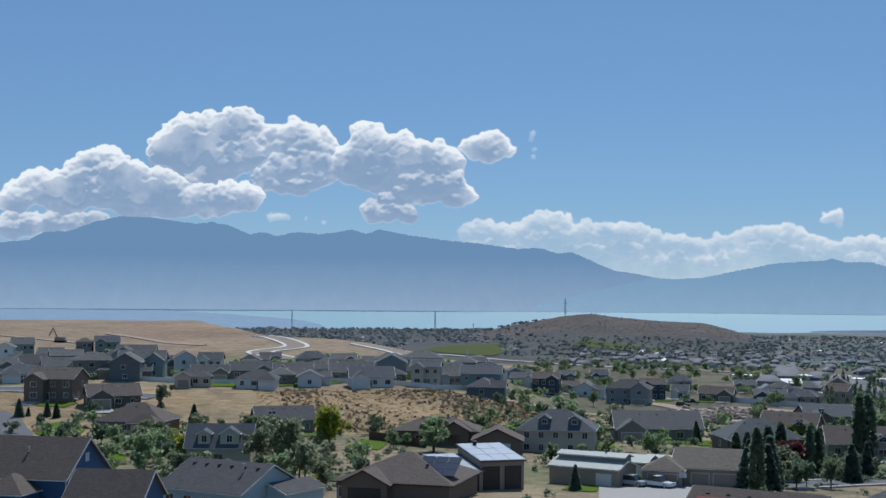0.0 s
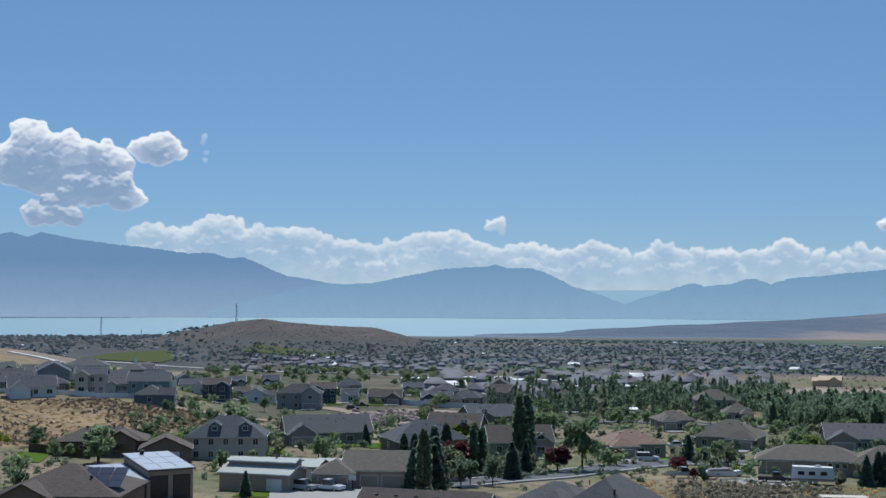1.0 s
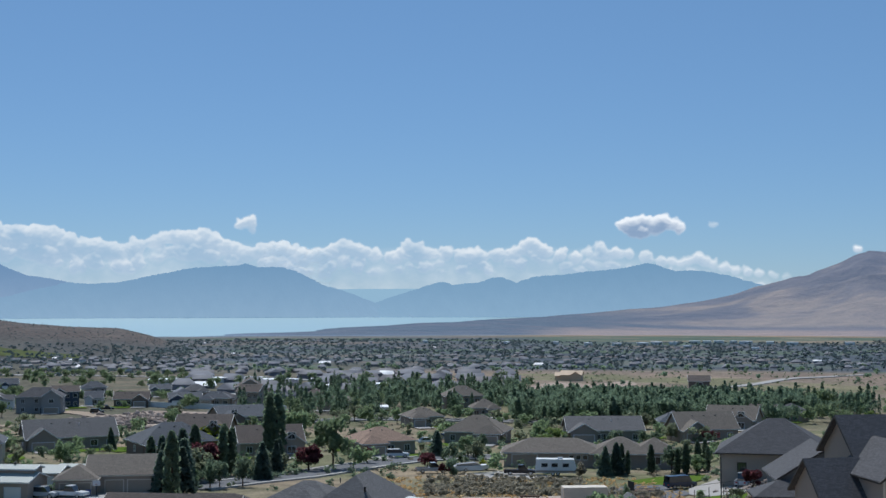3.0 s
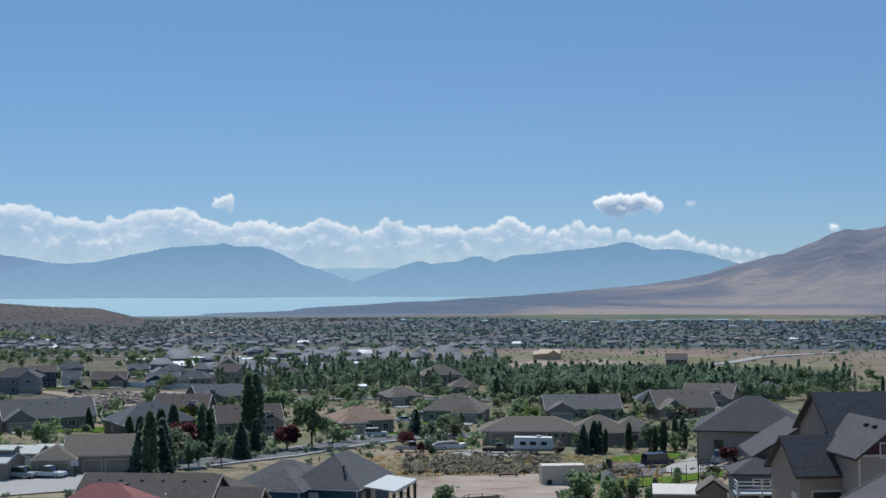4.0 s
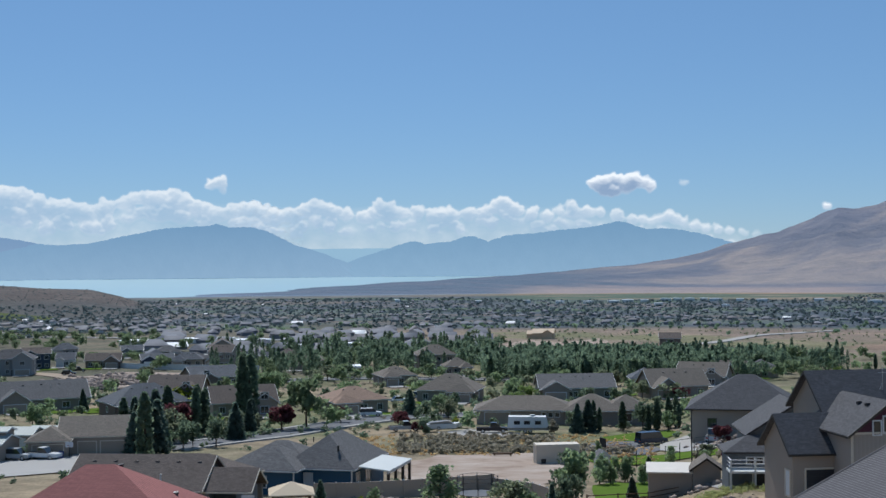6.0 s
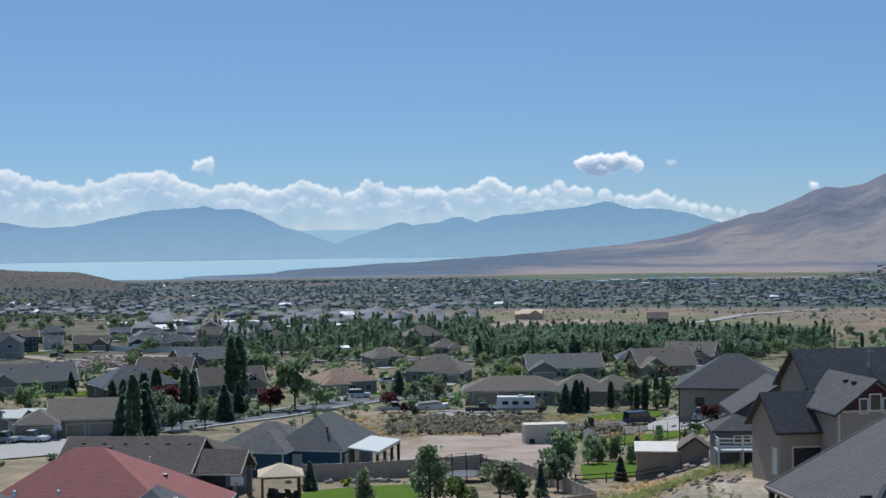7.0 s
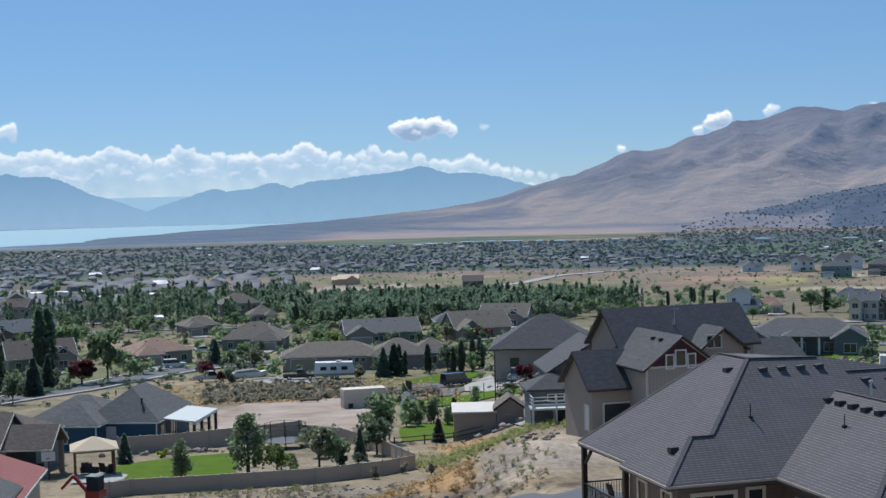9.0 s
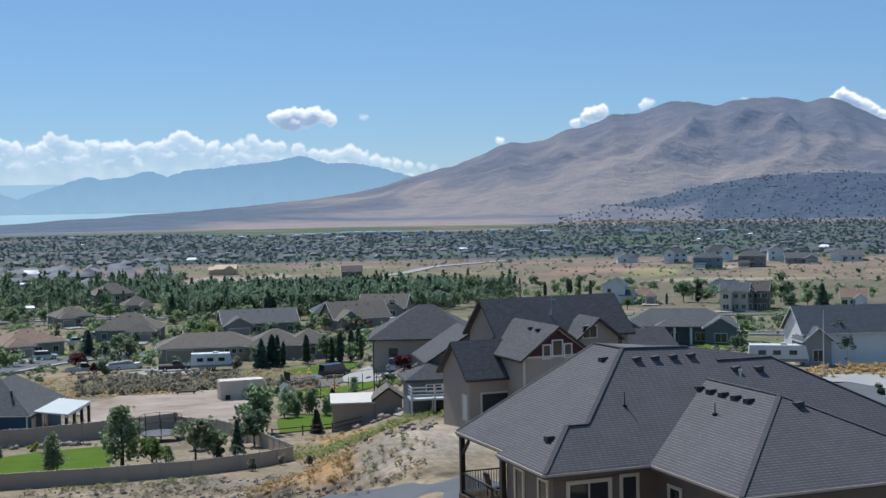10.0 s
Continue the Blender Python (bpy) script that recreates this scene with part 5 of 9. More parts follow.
for p, q in (((3.07, 2.2, ev + 1.43), R0), (R0, R1), (R0, RR_), (P1, R1), (E0, E1), (E1, PF), ((cx0, cy0, ev), (10.2, cy0 + 5.5, cz)), ((cx1, cy0, ev), (10.2, cy0 + 5.5, cz)), ((10.2, cy0 + 5.5, cz), (10.2, 4.2, cz)),
             ((-0.08, by0, ev), (2.11, 2.18, bz)), ((2.11, 2.18, bz), (3.1, 2.18, bz))):
    part("ridge_cap", Shape().beam((p[0], p[1], p[2] + 0.014), (q[0], q[1], q[2] + 0.008), 0.2, 0.014), CAPS, near, "row of shingle ridge caps")
for p, q in (((-0.12, -0.2), (-0.12, 4.6)), ((0.42, 4.6), (0.27, 10.4)), ((-0.12, -0.28), (4.7, -0.28)), ((cx0 - 0.03, -0.3), (cx0 - 0.03, cy0)), ((cx0, cy0 - 0.04), (cx1, cy0 - 0.04)), ((cx1, -0.28), (20.2, -0.28))):
    part("gutter", Shape().beam((*p, ev - 0.07), (*q, ev - 0.07), 0.09, 0.10), GUTTER, near, "pale gutter along the eaves")
w = Shape().box(0.55, 19.6, 0.3, 5.0, -1.5, ev - 0.2).box(3.2, 19.6, 5.0, 11.0, -1.5, ev - 0.2)
part("wall", w, wall_n, near)
part("wall", Shape().box(5.3, 15.1, -6.25, 0.3, -1.5, ev - 0.2), wall_n, near)
opening(near, "window", 2.15, 0.3, ev - 2.1, 1.75, 1.45, "S", TANTRIM, edge=0.16)
opening(near, "window", 4.0, 0.3, ev - 2.4, 0.62, 1.85, "S", TANTRIM, bars=0, edge=0.14)
opening(near, "window", 5.3, -1.2, ev - 2.2, 0.8, 1.3, "W", TANTRIM, bars=0, edge=0.14)
for wy in (1.2, 3.6):
    opening(near, "window", 0.55, wy, ev - 2.3, 0.75, 1.7, "W", TANTRIM, bars=0, edge=0.14)
opening(near, "window", 8.5, -6.25, ev - 2.2, 1.6, 1.4, "S", TANTRIM, edge=0.14)
opening(near, "door", 3.2, 7.6, ev - 2.9, 1.8, 2.1, "W", TANTRIM, edge=0.14)
vents(near, [(7.4 + 0.95 * i, 5.75, ev + 3.5, 0) for i in range(4)] + [(12.0, 4.7, ev + 2.9, 0), (13.2, 4.6, ev + 2.85, 0)] +
      [(9.4, 3.6 - 0.98 * i, cz - 0.33, 270) for i in range(5)] + [(10.6, -2.1, cz - 0.3, 0)] + [(6.2, 6.7, ev + 3.45, 270), (1.25, 2.1, ev + 0.95, 270)])
part("tv_aerial", Shape().tube((5.3, 3.0, ev + 1.8), (5.3, 3.0, ev + 2.5), 0.03, 0.02, 6).box(5.22, 5.38, 2.92, 3.08, ev + 1.75, ev + 1.95), BLACKMETAL, near)
part("tv_aerial", Shape().tube((8.2, 0.4, ev + 1.6), (8.2, 0.4, ev + 2.2), 0.03, 0.02, 6).box(8.12, 8.28, 0.32, 0.48, ev + 1.6, ev + 1.75), BLACKMETAL, near)
pipe(near, 10.7, 2.3, ev + 2.4, 0.75, 0.06, METAL)
deck = part("deck", Shape().box(0.3, 3.2, 5.0, 10.2, ev - 3.05, ev - 2.9).box(0.3, 3.2, 5.0, 10.2, ev - 3.3, ev - 3.05), WOOD, near, "dark timber deck")
for px_, py_ in ((0.45, 10.05), (0.45, 5.2), (3.05, 10.05)):
    part("post", Shape().box(px_ - 0.11, px_ + 0.11, py_ - 0.11, py_ + 0.11, -1.5, ev - 0.2), DARKTRIM, near)
part("brace", Shape().beam((0.45, 9.95, ev - 1.0), (0.45, 9.2, ev - 0.3), 0.12), DARKTRIM, near)
rail = Shape().beam((0.4, 5.1, ev - 1.9), (0.4, 10.1, ev - 1.9), 0.06).beam((0.4, 10.1, ev - 1.9), (3.1, 10.1, ev - 1.9), 0.06).beam((0.4, 5.1, ev - 2.75), (0.4, 10.1, ev - 2.75), 0.05)
for i in range(38):
    rail.beam((0.4, 5.15 + i * 0.13, ev - 2.75), (0.4, 5.15 + i * 0.13, ev - 1.9), 0.025)
for i in range(20):
    rail.beam((0.45 + i * 0.135, 10.1, ev - 2.75), (0.45 + i * 0.135, 10.1, ev - 1.9), 0.025)
part("railing", rail, BLACKMETAL, near, "black metal balusters")
for i, cy_ in enumerate((7.0, 8.7)):
    ch = thing("patio_chair", near.matrix_world @ pose(1.5, cy_, ev - 2.9, 0, 0, 70 + 25 * i), "black high-backed patio chair on the timber deck", "chair", "chairs on the deck")
    part("seat", Shape().box(-0.28, 0.28, -0.28, 0.28, 0.38, 0.46), BLACKMETAL, ch)
    part("backrest", Shape().beam((0, 0.26, 0.46), (0, 0.42, 1.15), 0.54, 0.05), BLACKMETAL, ch)
    for lx in (-0.25, 0.25):
        for ly in (-0.25, 0.25):
            part("leg", Shape().beam((lx, ly, 0), (lx, ly, 0.4), 0.05), BLACKMETAL, ch)

# gabled tan house with the wine-red gable
tz = 23.0
tan = thing("house", pose(38.4, 117.4, tz, 0, 0, 8.2), "tall tan house with steep charcoal gables and one wine-red gable", "house")
tr = ROOFS["charcoal"]
volume(tan, 0, 0, 12.9, 7.0, 8.2, WALLS["tan"], tr, "gable", "x", 0.84, 0.5, DARKTRIM, sink=3)
volume(tan, -8.6, -4.2, 5.0, 6.0, 3.8, WALLS["tan"], tr, "gable", "x", 0.85, 0.45, DARKTRIM, z=1.6, sink=4)
volume(tan, -4.4, -6.6, 6.3, 7.8, 5.6, WALLS["batten"], tr, "gable", "y", 0.74, 0.5, DARKTRIM, z=1.6, sink=4)
volume(tan, 2.0, -4.4, 4.2, 3.0, 7.9, WALLS["tan"], tr, "gable", "y", 0.78, 0.4, DARKTRIM, sink=3)
volume(tan, 9.4, 0.8, 6.0, 7.0, 5.6, WALLS["tan"], tr, "gable", "x", 0.55, 0.5, DARKTRIM, sink=3)
part("gable_cladding", Shape().prism([(-3.1 - 4.4, 7.25), (3.1 - 4.4, 7.25), (-4.4, 9.5)], -10.56, -10.48, "y"), WALLS["maroon"], tan, "wine-red boarded gable")
part("trim_board", Shape().box(-7.6, -1.2, -10.6, -10.5, 7.08, 7.25).box(-7.6, -7.42, -10.6, -10.5, 1.0, 7.1).box(-1.4, -1.2, -10.6, -10.5, 1.0, 7.1), TANTRIM, tan)
rake = Shape()
for sgn in (-1, 1):
    rake.beam((-4.4 + sgn * 3.45, -10.6, 7.0), (-4.4, -10.6, 9.5), 0.05, 0.12)
part("rake_board", rake, TANTRIM, tan, "pale rake boards")
opening(tan, "window", -4.4, -10.56, 7.2, 0.85, 1.25, "S", WHITE, bars=0)
opening(tan, "window", -5.4, -10.56, 7.05, 0.6, 1.05, "S", WHITE, bars=0)
opening(tan, "window", -3.4, -10.56, 7.05, 0.6, 1.05, "S", WHITE, bars=0)
opening(tan, "window", -5.9, -10.5, 3.0, 1.3, 1.2, "S", WHITE)
garage_door(tan, -8.7, -7.2, 2.5, 2.2, "S", DOORBLACK, TANTRIM, z=1.65)
opening(tan, "door", -11.1, -6.2, 1.65, 0.9, 2.05, "W", TANTRIM, fill=WHITE, bars=0)
opening(tan, "window", 1.2, -5.9, 8.0, 1.3, 1.0, "S", TANTRIM, bars=1)
opening(tan, "window", 5.2, -3.5, 6.9, 1.3, 0.8, "S", TANTRIM)
vents(tan, [(-5.2, -8.5, 9.25, 270), (-5.2, -7.0, 9.25, 270)])
part("tv_aerial", Shape().tube((-0.6, -1.9, 9.4), (-0.6, -1.9, 11.8), 0.035, 0.03, 6).beam((-0.9, -1.9, 9.5), (-0.6, -1.9, 10.4), 0.04).beam((-1.0, -1.9, 11.2), (-0.2, -1.9, 11.2), 0.03).beam((-0.9, -1.9, 11.6), (-0.3, -1.9, 11.6), 0.03), METAL, tan)

# slate house with a white balcony, behind the gabled one
bx, by = 31.5, 131.0
sl = thing("house", pose(bx, by, gz(bx, by), 0, 0, -4), "slate-sided house with a white balcony over a dark garage", "house")
volume(sl, 3.0, 3.5, 9.0, 8.0, 4.9, WALLS["slate"], ROOFS["charcoal"], "gable", "y", 0.62, 0.5, VENTGREY)
volume(sl, -1.4, -1.2, 5.2, 4.4, 3.5, WALLS["slate"], ROOFS["charcoal"], "hip", "x", 0.5, 0.4, VENTGREY)
for i in range(3):
    opening(sl, "window", -1.9 + i * 0.85, -3.4, 2.3, 0.65, 0.6, "S", bars=0)
part("balcony", Shape().box(-4.2, 0.6, -5.8, -3.4, 1.75, 1.95), WHITE, sl)
for x_ in (-4.1, -1.8, 0.5):
    part("post", Shape().box(x_ - 0.09, x_ + 0.09, -5.75, -5.6, -2.5, 3.0), WHITE, sl)
for z_ in (3.0, 2.65, 2.3):
    part("rail", Shape().beam((-4.1, -5.68, z_), (0.5, -5.68, z_), 0.09).beam((-4.1, -5.68, z_), (-4.1, -3.4, z_), 0.09), WHITE, sl)
garage_door(sl, -0.4, -3.45, 2.4, 1.4, "S", DOORBLACK)

# broad hip-roofed tan house beyond the garden
hx, hy = 47.5, 209.0
hp = thing("house", pose(hx, hy, gz(hx, hy), 0, 0, -14), "broad tan stucco house under a large charcoal hip roof", "house")
volume(hp, 0, 0, 16.5, 14.0, 4.4, WALLS["tan"], ROOFS["charcoal"], "hip", "x", 0.62, 0.7, DARKTRIM)
volume(hp, 6.5, -5.5, 6.0, 8.0, 3.4, WALLS["tan"], ROOFS["charcoal"], "gable", "y", 0.62, 0.5, DARKTRIM)
opening(hp, "window", 1.2, -7.0, 1.4, 1.6, 1.2, "S", WHITE)
opening(hp, "window", -5.0, -7.0, 1.4, 1.2, 1.2, "S", DARKTRIM)
opening(hp, "window", 6.5, -9.5, 1.2, 1.4, 1.2, "S", WHITE)

# dark blue house with the white patio cover
bl = thing("house", pose(-10.3, 150.0, 18.0, 0, 0, -14), "dark blue house, slate hip roof, white patio cover", "house")
volume(bl, -4.4, 6.6, 8.0, 12.6, 3.0, WALLS["petrol"], ROOFS["grey"], "hip", "x", 0.74)
volume(bl, -10.4, 4.9, 9.4, 8.0, 3.0, WALLS["petrol"], ROOFS["grey"], "hip", "x", 0.52)
volume(bl, -9.2, 1.2, 5.8, 7.4, 3.0, WALLS["petrol"], ROOFS["grey"], "hip", "x", 0.6)
part("patio_cover", Shape().prism([(0.1, 2.85), (3.8, 2.45), (3.8, 2.6), (0.1, 3.0)], 1.2, 10.8, "y"), RIBWHITE, bl, "white sheet-metal patio cover")
part("cover_beam", Shape().box(3.5, 3.7, 1.3, 10.7, 2.2, 2.44), WHITE, bl)
for y_ in (1.5, 4.5, 7.5, 10.4):
    part("post", Shape().box(3.45, 3.75, y_ - 0.15, y_ + 0.15, -1.5, 2.3), DARKTRIM, bl)
for x_, y_ in ((-0.36, 0.24), (-6.3, -2.56), (-12.16, -2.56)):
    part("corner_board", Shape().box(x_ - 0.07, x_ + 0.07, y_ - 0.07, y_ + 0.07, -0.5, 2.9), WHITE, bl)
opening(bl, "door", -0.4, 6.5, 0.1, 1.8, 2.0, "E", WHITE)
opening(bl, "window", -0.4, 2.6, 0.8, 1.2, 1.2, "E", WHITE)
opening(bl, "door", -5.6, 0.3, 0.1, 0.95, 2.05, "S", WHITE, fill=WHITE, bars=0)
opening(bl, "window", -10.4, -2.5, 0.9, 1.5, 1.2, "S", WHITE)
pipe(bl, -2.6, 2.2, 3.9, 1.2, 0.13, BLACKMETAL)
pipe(bl, -6.3, 4.2, 5.2, 0.5, 0.07, BLACKMETAL)
part("skirting_fence", Shape().box(-6.0, 0.2, -1.6, -1.5, -0.8, 0.75), WHITE, bl, "low white vinyl fence")
for cx_ in (-3.4, -2.0):
    ch = thing("patio_chair", bl.matrix_world @ pose(cx_, -0.6, 0.0, 0, 0, 15 * cx_), "white plastic chair beside a blue wall", "chair", "white chairs by the blue house")
    part("seat", Shape().box(-0.27, 0.27, -0.27, 0.27, 0.38, 0.43), WHITE, ch)
    part("backrest", Shape().beam((0, 0.25, 0.42), (0, 0.36, 0.95), 0.5, 0.05), WHITE, ch)
    for lx in (-0.23, 0.23):
        for ly in (-0.23, 0.23):
            part("leg", Shape().beam((lx, ly, -0.1), (lx, ly, 0.4), 0.05), WHITE, ch)

# grey gabled house with the covered patio
gr = thing("house", pose(-28.9, 129.2, gz(-28.9, 129.2), 0, 0, -7.3), "grey-brown gabled house with a tall covered patio", "house")
volume(gr, 0, 0, 12.8, 8.5, 3.4, WALLS["slate"], ROOFS["brown"], "gable", "x", 0.56, 0.5, TANTRIM)
volume(gr, 2.5, 5.0, 12.0, 8.0, 3.2, WALLS["slate"], ROOFS["brown"], "hip", "x", 0.5, 0.5, TANTRIM)
opening(gr, "window", 6.4, -0.2, 3.1, 1.1, 1.9, "E", WHITE, bars=1)
pr = Shape()
gable_roof(pr, 6.6, 11.2, -4.0, 1.2, 3.2, 0.62, 0.3)
part("patio_roof", pr, ROOFS["brown"], gr)
for board in eaves("gable", 6.6, 11.2, -4.0, 1.2, 3.2, 0.62, 0.3):
    part("fascia", board, TANTRIM, gr)
for x_, y_ in ((7.0, -3.9), (10.9, -3.9), (10.9, 1.0)):
    part("column", Shape().box(x_ - 0.22, x_ + 0.22, y_ - 0.22, y_ + 0.22, -1.5, 3.1), WALLS["stone"], gr)
vents(gr, [(-5.0 + 2.1 * i, -0.9, 5.4, 0) for i in range(6)])
pipe(gr, 2.6, -3.9, 3.5, 1.1, 0.07, WHITE)

# house with the red-coated roof
rd = thing("house", pose(-24.8, 93.9, gz(-24.8, 93.9), 0, 0, -0.1), "house with a faded red hip roof and grey lower wings", "house")
volume(rd, 0.4, 0, 17.2, 15.2, 2.6, WALLS["cream"], ROOFS["red"], "hip", "x", 0.6, 0.5)
volume(rd, 6.6, -7.6, 5.2, 7.0, 3.7, WALLS["cream"], ROOFS["grey"], "hip", "x", 0.75, 0.45, VENTGREY)
volume(rd, -5.6, -7.8, 9.0, 7.0, 3.6, WALLS["cream"], ROOFS["grey"], "hip", "x", 0.62, 0.45, VENTGREY)
vents(rd, [(1.6, 1.0, 7.1, 0), (5.4, 1.6, 5.0, 90), (7.9, -7.4, 4.95, 90), (7.9, -8.9, 4.8, 90)])
part("vent_cowl", Shape().tube((-2.4, -7.9, 4.6), (-2.4, -7.9, 5.4), 0.09, 0.09, 8).tube((-2.4, -7.9, 5.4), (-2.4, -7.9, 5.75), 0.2, 0.12, 10), METAL, rd, "bright turbine vent")
pipe(rd, -0.2, -5.6, 4.9, 0.35, 0.09, WHITE)

# blue gabled pair and the pale blue house at the foot of the slope
b1 = thing("house", pose(-127.8, 135.4, gz(-127.8, 135.4), 0, 0, 14.4), "deep blue gabled house with white rakes under a brown roof", "house")
volume(b1, 0, 0, 17.2, 12.0, 5.0, WALLS["blue"], ROOFS["brown"], "gable", "x", 0.73, 0.5)
volume(b1, 2.0, -7.2, 6.0, 7.0, 3.6, WALLS["blue"], ROOFS["brown"], "hip", "y", 0.6, 0.5)
opening(b1, "window", 8.6, -5.3, 3.2, 0.9, 1.7, "E", bars=0)
opening(b1, "window", 8.6, 0.0, 6.6, 0.8, 0.9, "E", bars=0, fill=WHITE)
pipe(b1, 1.6, -2.4, 7.4, 1.0, 0.12, METAL)
b2 = thing("house", pose(-103.4, 124.6, gz(-103.4, 124.6), 0, 0, 17.6), "deep blue house with a white-edged gable under a brown roof", "house")
volume(b2, -0.4, 0, 9.0, 7.6, 3.2, WALLS["blue"], ROOFS["brown"], "gable", "x", 0.78, 0.45)
lb = thing("house", pose(-103.0, 147.0, gz(-103.0, 147.0), 0, 0, -6.0), "pale blue gabled house under a charcoal roof with box vents", "house")
volume(lb, 0, 0, 13.6, 12.4, 3.1, WALLS["sky"], ROOFS["charcoal"], "gable", "x", 0.48, 0.5)
for i in range(4):
    opening(lb, "window", -5.2 + i * 3.1, -6.2, 1.0, 1.3, 1.2, "S")
vents(lb, [(-5.4 + 2.2 * i, -1.3, 5.75, 0) for i in range(6)])
pipe(lb, 3.9, -2.2, 5.0, 1.3, 0.12, METAL)
volume(lb, 7.4, 3.0, 5.0, 8.0, 2.8, WALLS["sky"], ROOFS["charcoal"], "gable", "y", 0.4, 0.4)
ck = solid("water_tank", Shape().tube((0, 0, -0.5), (0, 0, 5.2), 1.4, 1.4, 20), WHITE, "white upright cylindrical tank beside a pale blue house", "tank", pose(-113.5, 158.0, gz(-113.5, 158.0)), smooth=False)

# brown house with the big solar garage
so = thing("house", pose(-88.0, 169.2, gz(-88.0, 169.2), 0, 0, 10.2), "brown stucco house under a brown hip roof with solar panels", "house")
volume(so, 0, 0, 16.3, 15.2, 3.1, WALLS["brown"], ROOFS["brown"], "hip", "x", 0.42, 0.6, DARKTRIM)
volume(so, -3.6, -6.8, 6.6, 4.5, 3.0, WALLS["brown"], ROOFS["brown"], "gable", "y", 0.5, 0.6, DARKTRIM)
garage_door(so, -3.6, -9.06, 4.4, 2.2, "S", DOORBROWN, DARKTRIM)
opening(so, "window", -7.0, -7.6, 0.8, 1.6, 1.4, "S", WHITE)
vents(so, [(1.6, 0.4, 6.2, 0), (3.8, -3.6, 5.2, 0)])
PANEL = plain("solar_cells", (0.035, 0.045, 0.075), 0.2, 0.2, vary=0.1)
# on the garage panels this pale colour stands in for reflected sky
PALEGLASS = plain("pale_sky_glass", (0.55, 0.58, 0.62), 0.25, 0.1, vary=0.05)


def solar(owner, x0, x1, y0, y1, z0, z1, nx, ny, mat, frame_mat=None):
    """Panels laid on a slope that rises from y0, z0 to y1, z1."""
    for i in range(nx):
        for j in range(ny):
            a, b = x0 + (x1 - x0) * i / nx + 0.04, x0 + (x1 - x0) * (i + 1) / nx - 0.04
            c, d = (j + 0.02) / ny, (j + 0.98) / ny
            ya, yb, za, zb = y0 + (y1 - y0) * c, y0 + (y1 - y0) * d, z0 + (z1 - z0) * c, z0 + (z1 - z0) * d
            part("solar_panel", Shape().add([(a, ya, za), (b, ya, za), (b, yb, zb), (a, yb, zb), (a, ya, za + 0.06), (b, ya, za + 0.06), (b, yb, zb + 0.06), (a, yb, zb + 0.06)],
                 [(3, 2, 1, 0), (4, 5, 6, 7), (0, 1, 5, 4), (1, 2, 6, 5), (2, 3, 7, 6), (3, 0, 4, 7)]), mat, owner)


gg = thing("garage_building", pose(-83.2, 183.5, gz(-83.2, 183.5), 0, 0, 44), "tall tan garage building roofed with bright panels", "garage")


def shed_block(owner, x0, x1, y0, y1, h0, h1, wall, roof_mat):
    """A block whose roof falls from y1 (h1) to y0 (h0)."""
    part("wall", Shape().prism([(y0, -2.0), (y1, -2.0), (y1, h1), (y0, h0)], x0, x1, "x"), wall, owner)
    k = (h1 - h0) / (y1 - y0)
    part("roof", Shape().prism([(y0 - 0.4, h0 - 0.4 * k), (y1 + 0.4, h1 + 0.4 * k), (y1 + 0.4, h1 + 0.4 * k + 0.18), (y0 - 0.4, h0 - 0.4 * k + 0.18)], x0 - 0.3, x1 + 0.3, "x"), roof_mat, owner)


shed_block(gg, 0.0, 7.0, 0.0, 11.0, 4.3, 5.6, WALLS["tan"], ROOFS["brown"])
shed_block(gg, -6.6, 0.0, -1.0, 10.0, 3.0, 4.2, WALLS["tan"], ROOFS["brown"])
solar(gg, -0.2, 7.2, -0.3, 11.2, 4.46, 5.8, 3, 3, PALEGLASS)
solar(gg, -6.8, -0.4, -1.3, 10.2, 3.16, 4.4, 3, 3, PALEGLASS)
part("roof_vent", Shape().tube((2.5, 10.0, 5.4), (2.5, 10.0, 6.3), 0.3, 0.4, 8), BLACKMETAL, gg)
for x_ in (1.7, 5.2):
    garage_door(gg, x_, 0.0, 2.4, 3.4, "S", DOORBROWN, DARKTRIM)
for x_ in (-5.0, -1.8):
    garage_door(gg, x_, -1.0, 2.1, 2.5, "S", DOORBROWN, DARKTRIM)
solar(so, 2.4, 8.2, -5.4, -0.6, 3.95, 6.0, 3, 3, PANEL)

# long barns with ribbed pale roofs
RIB = siding("ribbed_pale_roof", (0.33, 0.37, 0.345), 0.6, True)
for bxx, byy, rz_, w_, d_, h_ in ((-72.5, 203.5, -6, 12.0, 7.0, 2.9), (-73.5, 222.0, -4, 11.0, 6.0, 2.6), (-66.0, 226.0, -4, 8.0, 5.0, 2.4)):
    bn = thing("barn", pose(bxx, byy, gz(bxx, byy), 0, 0, rz_), "long low tan barn with a pale ribbed metal roof", "barn", "barns beside the garage building")
    volume(bn, 0, 0, w_, d_, h_, WALLS["tan"], RIB, "gable", "x", 0.3, 0.3)
    if d_ > 6.5:
        volume(bn, 0, 0.8, w_ - 0.6, 3.0, h_ + 1.6, WALLS["tan"], RIB, "gable", "x", 0.25, 0.3)
        pipe(bn, 2.0, 0.8, h_ + 1.9, 0.6, 0.15, BLACKMETAL)
    garage_door(bn, w_ * 0.3, -d_ / 2, 2.4, 2.1, "S", DOORWHITE)

# tan three-garage house
t3 = thing("house", pose(-57.0, 213.5, gz(-57.0, 213.5), 0, 0, 9), "tan stucco house with three arched garage doors under a taupe roof", "house")
volume(t3, 1.6, 0, 11.6, 10.5, 3.2, WALLS["tan"], ROOFS["taupe"], "gable", "x", 0.46, 0.5, TANTRIM)
